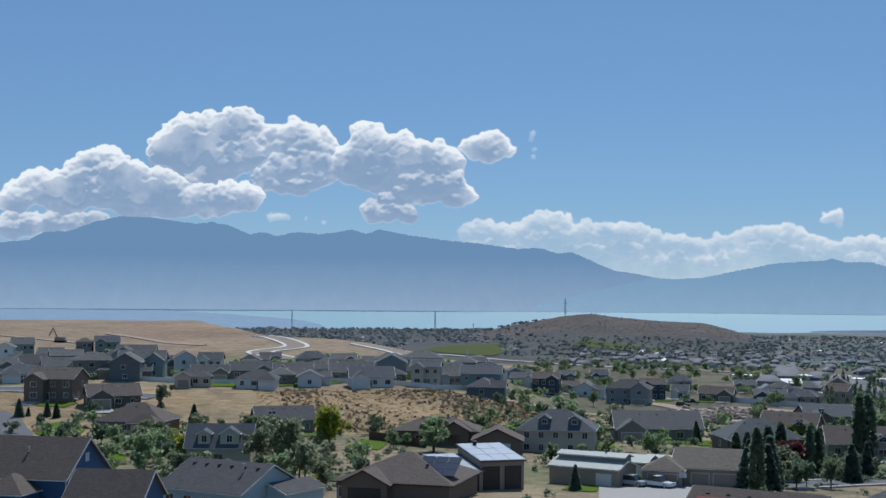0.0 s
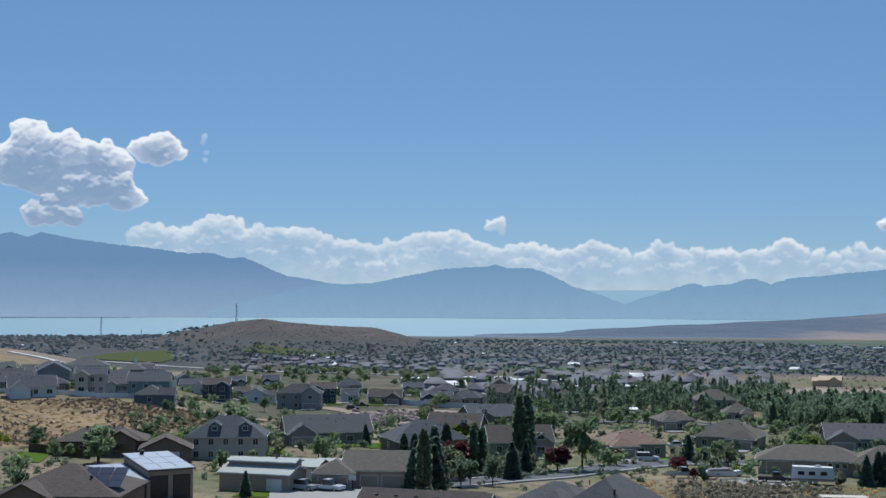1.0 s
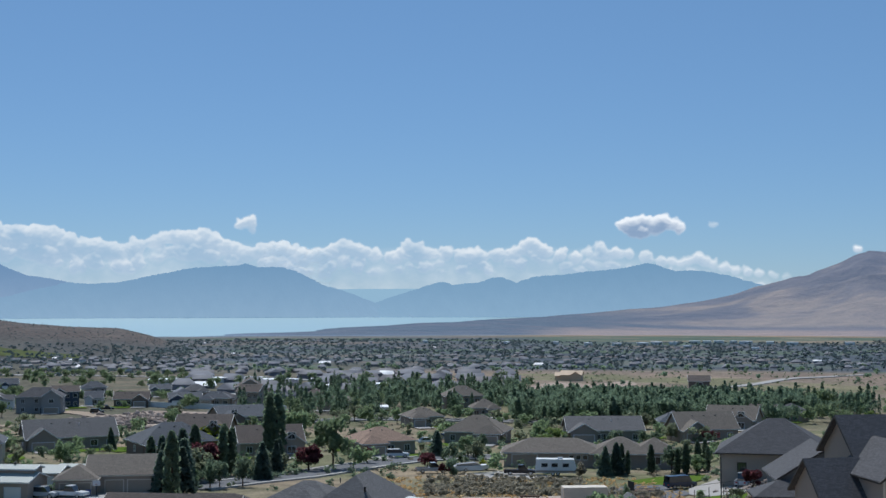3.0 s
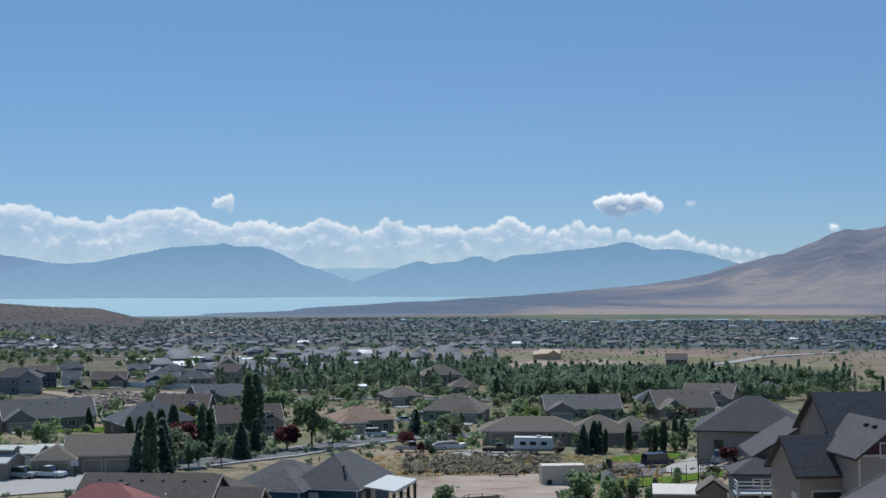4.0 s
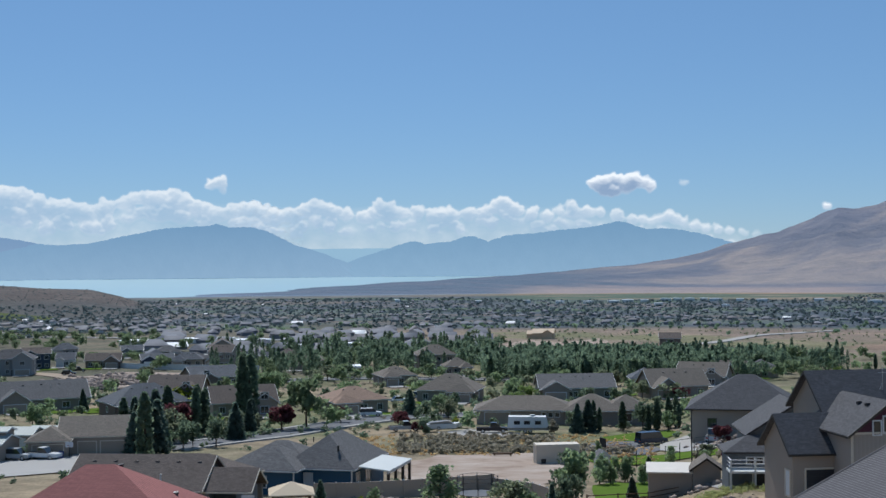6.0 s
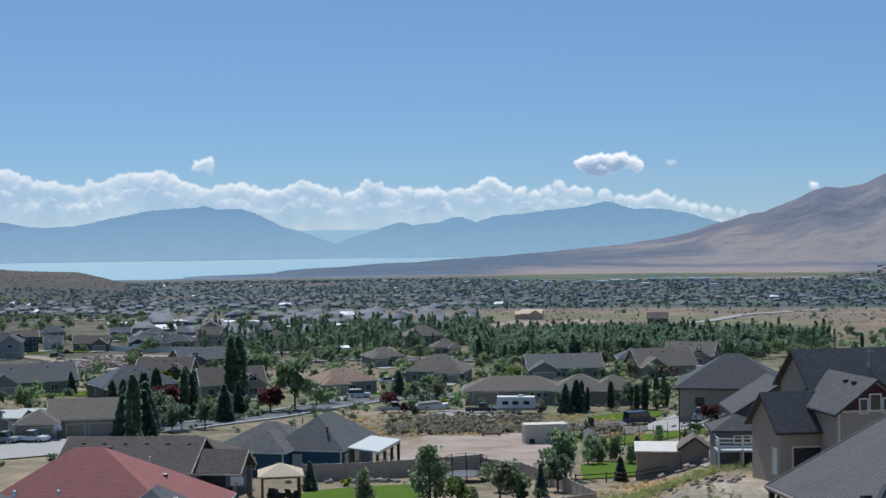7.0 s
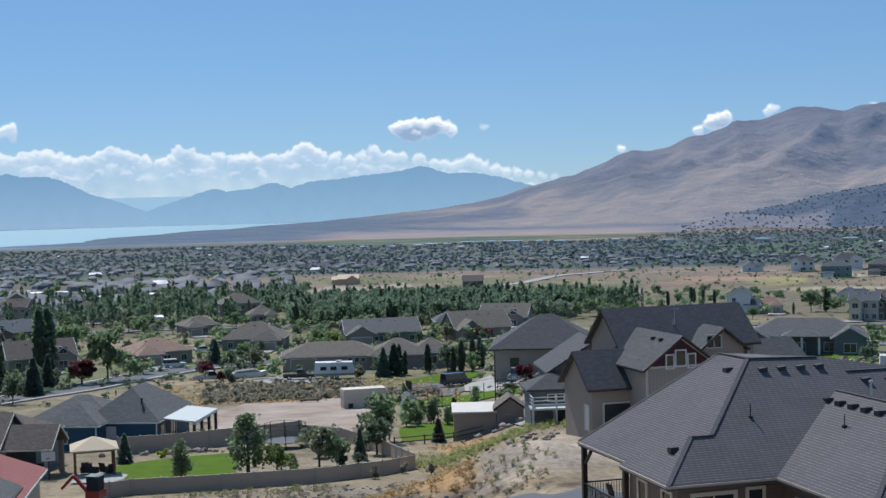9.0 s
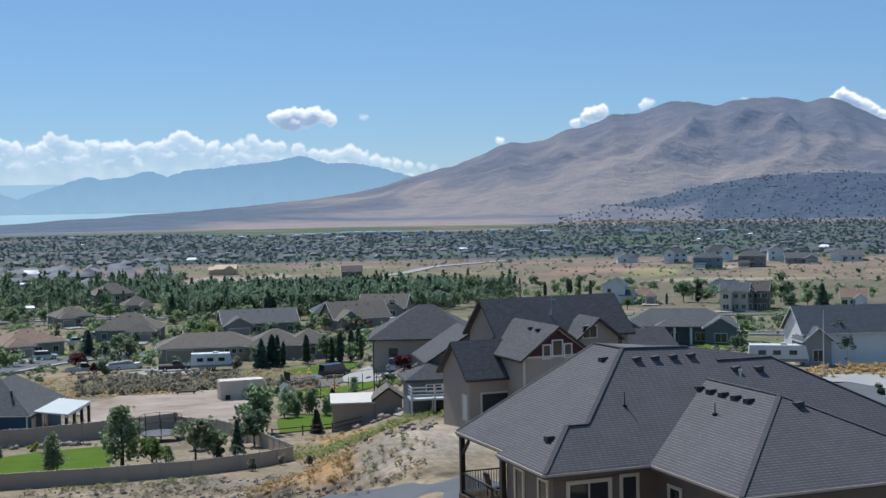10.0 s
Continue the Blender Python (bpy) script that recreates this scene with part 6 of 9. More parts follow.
volume(t3, -5.6, -4.0, 6.0, 8.0, 3.0, WALLS["tan"], ROOFS["taupe"], "hip", "y", 0.52, 0.5, TANTRIM)
garage_door(t3, -5.6, -8.0, 4.6, 2.3, "S", DOORTAN, TANTRIM)
garage_door(t3, 0.0, -5.25, 2.7, 2.3, "S", DOORTAN, TANTRIM)
garage_door(t3, 4.3, -5.25, 4.4, 2.3, "S", DOORTAN, TANTRIM)
opening(t3, "window", 7.4, 0, 4.0, 0.9, 1.2, "E", WHITE)

# brown ranch, white dormer house, and others behind
br = thing("house", pose(-127.1, 258.0, gz(-127.1, 258.0), 0, 0, 20.8), "brown house under a wide brown hip roof with a timber porch", "house")
volume(br, 0, 0, 17.5, 11.0, 3.1, WALLS["brown"], ROOFS["brown"], "hip", "x", 0.42, 0.6, DARKTRIM)
volume(br, 4.0, -5.0, 6.0, 5.0, 3.4, WALLS["brown"], ROOFS["brown"], "gable", "y", 0.55, 0.6, DARKTRIM)
opening(br, "window", 4.0, -7.5, 0.8, 2.4, 1.6, "S", DARKTRIM)
opening(br, "window", -3.5, -5.5, 0.9, 1.6, 1.2, "S")
vents(br, [(-5 + 1.8 * i, -0.6, 5.6, 0) for i in range(6)])
dw = thing("house", pose(-101.0, 262.0, gz(-101.0, 262.0), 0, 0, 16), "white stucco two-storey house with dark roof dormers", "house")
volume(dw, 0, 0, 15.5, 11.5, 4.9, WALLS["cream"], ROOFS["slate"], "hip", "x", 0.62)
for x_ in (-2.4, 3.8):
    volume(dw, x_, -3.6, 2.0, 2.6, 1.2, WALLS["slate"], ROOFS["slate"], "gable", "y", 0.6, 0.25, WHITE, z=5.9, sink=0.8)
    opening(dw, "window", x_, -4.9, 6.0, 0.9, 0.8, "S")
for i in range(5):
    opening(dw, "window", -6 + i * 3.0, -5.75, 3.1, 1.0, 1.2, "S")
    opening(dw, "window", -6 + i * 3.0, -5.75, 0.6, 1.0, 1.2, "S")
bg = thing("house", pose(-108.0, 246.5, gz(-108.0, 246.5), 0, 0, 22), "brown-roofed workshop with a white garage door", "house")
volume(bg, 0, 0, 9.5, 9.0, 3.0, WALLS["brown"], ROOFS["brown"], "gable", "y", 0.45, 0.5, DARKTRIM)
garage_door(bg, 0, -4.5, 5.0, 2.3, "S", DOORWHITE)
dm = thing("house", pose(-145.0, 203.5, gz(-145.0, 203.5), 0, 0, 28), "cream house with two gabled dormers in a slate roof", "house")
volume(dm, 0, 0, 11.5, 9.0, 3.3, WALLS["cream"], ROOFS["slate"], "gable", "x", 0.8)
for x_, w_ in ((-2.6, 2.2), (2.0, 3.4)):
    volume(dm, x_, -2.6, w_, 3.2, 1.7, WALLS["cream"], ROOFS["slate"], "gable", "y", 0.6, 0.3, z=3.9, sink=0.4)
    opening(dm, "window", x_, -4.2, 4.1, 0.9, 1.2, "S")
opening(dm, "window", 0, -4.5, 0.8, 1.6, 1.2, "S")

# white gable house, and the columned house, on the west street
wg = thing("house", pose(107.0, 177.5, gz(107.0, 177.5), 0, 0, -8.8), "white gabled house under a slate roof on the west street", "house")
volume(wg, 0, 0, 20.3, 8.4, 5.2, WALLS["white"], ROOFS["slate"], "gable", "x", 0.78)
volume(wg, -8.4, -3.2, 4.0, 4.0, 4.2, WALLS["grey"], ROOFS["slate"], "gable", "y", 0.8)
opening(wg, "window", -10.15, 0, 3.0, 1.2, 1.4, "W")
opening(wg, "window", -8.4, -5.2, 1.0, 1.4, 1.6, "S")
opening(wg, "door", -3.0, -4.2, 0.1, 1.0, 2.1, "S", fill=WHITE, bars=0)
ph = thing("house", pose(99.0, 226.0, gz(99.0, 226.0), 0, 0, -24), "slate house with a white-columned porch under grey shingles", "house")
volume(ph, 0, 0, 20.0, 10.0, 3.5, WALLS["slate"], ROOFS["grey"], "hip", "x", 0.5)
volume(ph, 7.5, -5.0, 5.5, 5.0, 3.4, WALLS["slate"], ROOFS["grey"], "gable", "y", 0.6)
volume(ph, -8.5, -4.6, 5.0, 4.5, 3.0, WALLS["slate"], ROOFS["grey"], "gable", "y", 0.6)
pr = Shape()
hip_roof(pr, -3.8, 2.6, -8.2, -4.0, 3.6, 0.5, 0.3)
part("porch_roof", pr, ROOFS["grey"], ph)
for x_ in (-3.5, -0.6, 2.3):
    part("column", Shape().box(x_ - 0.2, x_ + 0.2, -8.1, -7.7, -1.0, 3.5), WHITE, ph)
opening(ph, "window", 7.5, -7.5, 0.8, 2.0, 1.5, "S")
opening(ph, "window", 4.0, -5.0, 0.8, 1.6, 1.4, "S")
opening(ph, "door", -0.6, -5.0, 0.1, 1.1, 2.1, "S", fill=DOORBROWN, bars=0)

# long ranch with a garage, behind the parked trailer
rn = thing("house", pose(18.5, 262.0, gz(18.5, 262.0), 0, 0, -4), "long low taupe-roofed stone ranch house with a garage", "house")
volume(rn, -2.5, 0, 19.0, 10.0, 3.0, WALLS["tan"], ROOFS["taupe"], "hip", "x", 0.42, 0.6)
volume(rn, 10.5, -1.0, 11.0, 10.0, 3.0, WALLS["stone"], ROOFS["taupe"], "hip", "x", 0.5, 0.6)
volume(rn, 17.0, -1.0, 8.0, 8.0, 3.2, WALLS["stone"], ROOFS["taupe"], "hip", "y", 0.55, 0.6)
garage_door(rn, -8.0, -5.0, 4.8, 2.4, "S", DOORTAN)
for i in range(3):
    opening(rn, "window", 1.0 + i * 1.3, -5.0, 1.6, 0.8, 0.8, "S", bars=0)
opening(rn, "window", 9.5, -6.0, 0.8, 1.8, 1.4, "S")
opening(rn, "window", 17.0, -5.0, 0.8, 1.8, 1.4, "S")

# ---- lawns, drives and streets, laid over the land ----
laid("lawn", [(-11.7, 117.4), (-13.5, 128.8), (-11, 133.1), (-6.6, 136.2), (-1.4, 137.7), (-1.7, 118.6), (-5.7, 115.3)], LAWN, "bright mown green lawn", "lawn", 0.10, 0.35)
laid("lawn", [(17.2, 155.6), (20.1, 158.4), (25.2, 157.9), (22.8, 143), (19.3, 142.6), (15.6, 140.1)], LAWN, "bright mown green lawn", "lawn", 0.10, 0.35)
laid("lawn", [(20.5, 193.7), (28.7, 198.7), (34.6, 193.6), (38, 185.6), (36.1, 174.5), (33.2, 181), (28.9, 183.6), (21.1, 181.2)], LAWN, "bright mown green lawn", "lawn", 0.10, 0.35)
laid("lawn", [(27.3, 229.5), (33.4, 237.8), (40.3, 236.1), (40.7, 226.3), (36.9, 222.1), (32.1, 222.1), (27.5, 223.2)], LAWN, "bright mown green lawn", "lawn", 0.10, 0.35)
laid("dirt_lot", [(-4.9, 153.9), (-5.1, 188), (-1.1, 197.7), (7.6, 204.6), (14.7, 205.4), (16.5, 181.7), (14.3, 160.5), (9.4, 151.1), (1.7, 149.1)], DIRT, "bare pale dirt lot", "dirt lot", 0.10, 2.2)
laid("driveway", [(34.3, 212.1), (40.3, 219.8), (41.3, 203.5), (38, 185.6), (34.6, 193.6), (32.9, 203.1)], CONCRETE, "pale concrete driveway", "driveway", 0.14, 0.0)
laid("road", [(20.8, 213.8), (27.5, 223.2), (33, 221.6), (33.5, 204.1), (29.7, 199.8), (23.4, 204.2)], ASPHALT, "grey asphalt road", "road", 0.10, 0.0)
laid("patio", [(-15.7, 117.4), (-16.1, 124.5), (-13, 124.9), (-11.2, 121.8), (-11.3, 118.2), (-12.2, 116.5)], CONCRETE, "pale concrete patio", "patio", 0.14, 0.0)
laid("path", [(27.2, 138.9), (29.5, 145.7), (29.2, 138.4), (27, 130.6)], CONCRETE, "pale concrete path", "path", 0.14, 0.0)
laid("road", [(11.6, 83.6), (14.3, 82), (16.3, 77.7), (19.9, 76.4), (21.4, 73.1), (19.4, 66.4), (14.4, 71.7)], ASPHALT, "grey asphalt road", "road", 0.10, 0.0)
laid("street", [(82, 146.6), (88.3, 149.3), (87.9, 140.1), (88.3, 132.5), (63.8, 95.8), (68.6, 109.3), (79.6, 134.8)], ASPHALT, "grey asphalt street", "street", 0.10, 0.0)
laid("driveway", [(84.3, 150.6), (92.8, 161.3), (98.3, 156.7), (105.8, 158.9), (88.3, 132.5), (87.9, 140.1), (88.3, 149.3)], CONCRETE, "pale concrete driveway", "driveway", 0.14, 0.0)
laid("lawn", [(104.3, 230.4), (106.5, 218.2), (108.6, 211.7), (102.2, 201.2), (96.5, 206.3), (97.6, 216.7)], LAWN, "bright mown green lawn", "lawn", 0.10, 0.35)
laid("driveway", [(-69.9, 199.2), (-70.6, 212.4), (-59.2, 206.3), (-54.1, 222.4), (-48.6, 206.9), (-49.6, 184.1), (-61.2, 174.4)], CONCRETE, "pale concrete driveway", "driveway", 0.14, 0.0)
laid("lawn", [(-52.2, 214.7), (-48.3, 221.7), (-45.5, 214.9), (-47, 204.1)], LAWN, "bright mown green lawn", "lawn", 0.10, 0.35)
laid("lawn", [(-72.8, 190.5), (-75.4, 206.6), (-71.8, 211.5), (-69.1, 206.5), (-67.7, 190.3)], LAWN, "bright mown green lawn", "lawn", 0.10, 0.35)
laid("lawn", [(-213, 227.5), (-226, 244.1), (-224.3, 250.1), (-209.3, 240), (-201.4, 229.1), (-204.7, 222.1)], LAWN, "bright mown green lawn", "lawn", 0.10, 0.35)
laid("lawn", [(-168.6, 198.2), (-172.6, 208.7), (-158.4, 193.1), (-154.3, 182.8)], LAWN, "bright mown green lawn", "lawn", 0.10, 0.35)
laid("street", [(-205.8, 200.6), (-252.4, 245.9), (-249.5, 256.2), (-234.3, 246.3), (-211.1, 225.5), (-195.9, 206.1)], ASPHALT, "grey asphalt street", "street", 0.10, 0.0)
laid("lawn", [(-242.5, 326.4), (-247.4, 355.5), (-232.2, 379.1), (-215, 379.4), (-214.4, 363.8), (-225.7, 339.2)], LAWN, "bright mown green lawn", "lawn", 0.10, 0.35)
laid("lawn", [(-138.8, 238.1), (-143.3, 253), (-136.3, 253), (-129.5, 235.7)], LAWN, "bright mown green lawn", "lawn", 0.10, 0.35)
laid("lawn", [(-99.6, 276.4), (-99.9, 290.3), (-93.6, 277.9), (-93, 264.8)], LAWN, "bright mown green lawn", "lawn", 0.10, 0.35)
laid("lawn", [(-79.7, 327.4), (-76.8, 342.9), (-70.8, 317), (-73.6, 308)], LAWN, "bright mown green lawn", "lawn", 0.10, 0.35)
laid("driveway", [(-1.3, 241.5), (5, 246.7), (14, 238.3), (13.6, 232.1), (-1.2, 230.7)], CONCRETE, "pale concrete driveway", "driveway", 0.14, 0.0)
laid("dirt_lot", [(19.2, 599.8), (41.3, 668.8), (58.7, 641.3), (79.9, 681.8), (80.5, 640.9), (52.9, 578.2), (27.7, 566.1)], DIRT, "bare pale dirt lot", "dirt lot", 0.10, 1.0)
laid("field", [(-418.7, 1117.7), (-439.9, 1202.9), (-389.4, 1164), (-322.4, 1093.9), (-297.4, 1024.6), (-349.1, 1043.6)], FIELDGREEN, "green irrigated field", "field", 0.10, 1.0)

# ---- trees: x, y, height ----
TREES_SPRUCE = [(-49, 209.2, 6.4), (-44.8, 205.2, 7.2), (-36.3, 230.3, 6.4), (-35.6, 242, 6.1), (-7.6, 280.8, 5.1), (26.1, 241.7, 5.7), (23.9, 239.8, 5.2), (-7.2, 279.5, 5.2), (99.9, 176, 3.5), (19.6, 139.9, 2.5), (24.6, 160.7, 2.8), (19.8, 140.3, 2.4), (-12.5, 132.8, 2.9), (10.2, 127.3, 3), (-50.9, 218.8, 7), (-47.3, 218.1, 7.7), (-39.2, 247, 5.4), (-37, 255.2, 5.5), (-231.1, 254.6, 4.1), (-234.2, 254.6, 3.8), (-238.6, 252.8, 2.2), (-71.1, 191.8, 3.8), (-81.6, 300.6, 4), (13.2, 294.4, 3.2), (102.7, 180.2, 3.6), (103.5, 210.1, 2.5), (174.3, 307.1, 8.3), (-51.7, 221.3, 8), (-48.7, 223.3, 9), (-195.7, 263.2, 5), (-239, 250, 4.5)]
TREES_COLUMN = [(-44.4, 236.7, 8.9), (-43.5, 239, 7.9), (-50.3, 296.8, 6.2), (-41.9, 275.3, 12.9), (28.2, 242, 4.4), (41.4, 244, 4.8), (42.4, 240.7, 4.5), (40.4, 205.9, 4.5), (27.3, 243.8, 5.5), (32.8, 245, 5.3), (40.8, 242.4, 5.8), (42.2, 242.5, 5.8), (40.6, 207.8, 5.6), (145.4, 447.5, 5), (152.4, 443.2, 6.4), (155.9, 441.1, 6), (159.3, 438.9, 5.6), (180, 395.1, 7.1), (-41.8, 184.7, 10.6), (42.4, 213.6, 4.7), (37.1, 241.8, 4.7), (38.3, 239.7, 5.7), (-45.6, 244.2, 8.9), (-44.9, 248.8, 7.9), (-50.2, 295, 6.7), (-45.3, 298.2, 12.5), (145.4, 447.5, 5), (160.8, 464.4, 5.3), (163.6, 462.9, 4.6), (186.7, 407.5, 5.8), (164.9, 385, 3.6), (-49.7, 238.1, 9)]
TREES_COLUMN += [(-40.9, 278.8, 13), (-82.1, 301, 5), (-53.5, 221, 8)]
TREES_BROAD_DARK = [(-38.7, 224.3, 4.5), (37.8, 247.3, 4.8), (-44.5, 224.8, 4.2), (36.6, 245.2, 5.8), (39, 242.7, 5.3), (15, 316.9, 3.1), (17.5, 316.8, 3.3), (197.9, 370.5, 8.1), (13.5, 142.7, 5.4), (-5.6, 146.2, 2.2), (-136.4, 210.9, 5.9), (-145.9, 263.8, 3.5), (-37.5, 217.3, 4.7), (-225.7, 261.2, 4.7), (-189.8, 255.7, 4.1), (-77, 252.5, 2.8), (-131.2, 246.1, 2.4), (103.5, 432.6, 7.6), (21.1, 302.1, 3.2), (183, 339.5, 5.8), (184.2, 408.7, 4.8), (12.2, 130.9, 4), (124, 441.7, 7.9), (-42.2, 214.1, 5), (-40.9, 215.2, 4.5), (-148.1, 267.8, 5), (-224, 286.9, 6), (-126.3, 345.7, 4)]
TREES_PLUM = [(-30.6, 249, 5.2), (-20.8, 263.9, 3.4), (-8.4, 251.7, 3.2), (53.7, 306, 3.1), (34.3, 160.7, 2), (38.4, 183.3, 3.6), (29.7, 135.3, 2.1), (-47.4, 233.2, 6.7), (-4.9, 239.8, 2.3), (-9.1, 258.2, 2.8), (55.8, 307.4, 2.8), (34.9, 158.3, 2.4)]
TREES_BROAD = [(-26.4, 253.2, 10.1), (-0.7, 277.7, 3.8), (15.5, 317.2, 4.8), (-46, 218.4, 3.4), (-0.9, 274.7, 5), (-46.4, 342.8, 7), (-43.6, 343.5, 6.5), (-90.2, 402.4, 4.9), (9.7, 302, 2.6), (130.8, 458.2, 7.1), (175.9, 396.9, 7.4), (183, 354.6, 9.2), (181, 359.5, 7.8), (173.8, 363.5, 4.3), (122, 464.9, 7.8), (115.7, 456.5, 7.7), (7.6, 121.5, 3), (13.6, 141.4, 5.9), (22, 160.2, 3.3), (25.9, 154.1, 2.4), (31.8, 162.3, 2.1), (39.7, 235.9, 4.1), (-146, 182.5, 7), (-118.3, 237.7, 5.9), (-205.4, 232.7, 4), (-178.3, 204.5, 3.5), (-175.2, 211, 3.2), (-74.4, 209.7, 2.5), (-90.7, 248.4, 3.1), (-152, 427.3, 5.8), (-75, 261.2, 3.5), (-74.5, 240.8, 2.7)]
TREES_BROAD += [(-129.1, 247.2, 3), (-22.1, 392.2, 5.4), (-4, 408, 5.2), (-49.3, 347.2, 7.5), (-46.3, 359.1, 6.2), (98, 447.8, 7.8), (195.6, 352.7, 6), (165.6, 417.5, 4.8), (126.5, 439.6, 5.9), (-154.9, 197.5, 7), (-178.3, 213.6, 5), (-184.3, 216.4, 4.5), (-119.8, 241.4, 7.5), (-129.5, 242, 4.5), (-133, 254.3, 4.5), (-81.1, 261, 5.5), (-84.7, 283.9, 4.5), (-165.7, 215.1, 5), (-122.9, 270.1, 6), (-165, 240, 5), (-185, 232, 4.5), (-212, 246, 4.5), (-90, 230, 4.5), (-96, 222, 4)]
TREES_OLIVE = [(52.3, 424.2, 6.4), (-34.9, 244.5, 3.7), (-46.1, 223.1, 3.9), (44.4, 370.5, 5.1), (48.2, 370, 4.8), (114.6, 187.1, 2.8), (6, 122.2, 4.1), (11.6, 135.7, 2.2), (33.4, 169.4, 2.4), (-135.7, 202.7, 7), (-117.3, 186.5, 5.5), (-47.5, 226.9, 6), (-91.9, 409.9, 5.4), (0.7, 270.7, 4.1), (-35.6, 402.9, 5.2), (47.4, 318.5, 4.8), (-151.1, 222.8, 8), (-148.1, 224.3, 7.5), (-133.7, 208.3, 9), (-113.3, 181.9, 7), (-103.6, 170.2, 5), (-37.9, 241.5, 4.5)]
TREES_YOUNG = [(-0.5, 118.4, 5.2), (102.5, 175.2, 6.5), (3.5, 118.5, 1.6), (19.1, 161.4, 3.2), (20.5, 160.9, 2.9), (23, 199.6, 2.4), (29.7, 174.8, 2.6), (6.3, 130.1, 3.1), (2.5, 121.9, 2), (-6, 112.6, 3.8), (18.2, 156.8, 2.9), (19.5, 156.6, 2.4), (21.6, 159.6, 2.4), (23.1, 155.8, 2.4), (24.6, 153.3, 2.1), (104.2, 179.5, 6.2)]
TREES_ROUND = [(20, 316.3, 3.8), (63.1, 372.2, 4), (144.9, 367.6, 3.4), (120.4, 405.4, 3.6), (2, 116.2, 2.8), (40.4, 206.3, 2), (-110, 253.3, 3.8), (55.9, 338, 2.9), (17.3, 302.3, 3.2), (-111.7, 257, 5.5)]
TREES_SHRUB_DARK = [(1.3, 275, 3.2), (-3.6, 240.1, 2.8), (8, 121.3, 1.7), (9.9, 123.7, 1.1), (-226.4, 244.2, 2.7), (-174.8, 241.7, 3.2), (-222.1, 284.3, 2.6), (83.3, 133.8, 1.4)]
TREES_SHRUB_LIME = [(-61.7, 311.5, 2.9), (-59, 311.4, 2.9), (1.8, 253.3, 2), (-9.1, 136.7, 1.1), (107.2, 222.1, 1.6)]
TREES_SHRUB_SAGE = [(19.6, 238.1, 2.7), (10.1, 110.6, 1.1), (12.8, 114.2, 1.1), (15.1, 112.4, 1), (7.3, 130.1, 1.8), (34.3, 162.2, 2.1), (33.1, 175.1, 1.7)]
TREES_LIME = [(-139.6, 233.3, 9.3), (-102.8, 167.7, 3.4), (-171.3, 223.1, 4), (-161.9, 215.4, 3.5), (-70.9, 212, 3.4), (-59.4, 289.2, 3.8), (-56.2, 291.3, 3.6), (-151, 199.9, 6), (-61, 322, 4.5), (-64, 321, 4.5)]
TREES = {"spruce": TREES_SPRUCE, "column": TREES_COLUMN, "broad_dark": TREES_BROAD_DARK, "plum": TREES_PLUM, "broad": TREES_BROAD, "olive": TREES_OLIVE, "young": TREES_YOUNG, "round": TREES_ROUND, "shrub_dark": TREES_SHRUB_DARK, "shrub_lime": TREES_SHRUB_LIME, "shrub_sage": TREES_SHRUB_SAGE, "lime": TREES_LIME}

LEAF_QUAD = np.array([(-0.5, 0, -0.5), (0.5, 0, -0.5), (0.5, 0, 0.5), (-0.5, 0, 0.5)])


def leaf_cloud(rng, centres, size):
    """Small leaf clumps, each a bent quad turned at random, at the given centres."""
    n = len(centres)
    q = rng.normal(size=(n, 4))
    q /= np.linalg.norm(q, axis=1)[:, None]
    w, x, y, z = q.T
    R = np.stack([np.stack([1 - 2 * (y * y + z * z), 2 * (x * y - z * w), 2 * (x * z + y * w)], -1),
                  np.stack([2 * (x * y + z * w), 1 - 2 * (x * x + z * z), 2 * (y * z - x * w)], -1),
                  np.stack([2 * (x * z - y * w), 2 * (y * z + x * w), 1 - 2 * (x * x + y * y)], -1)], 1)
    s = size * rng.uniform(0.6, 1.4, n)
    v = np.einsum("nij,kj->nki", R, LEAF_QUAD) * s[:, None, None] + centres[:, None, :]
    f = np.arange(n * 4).reshape(n, 4)
    return v.reshape(-1, 3), f


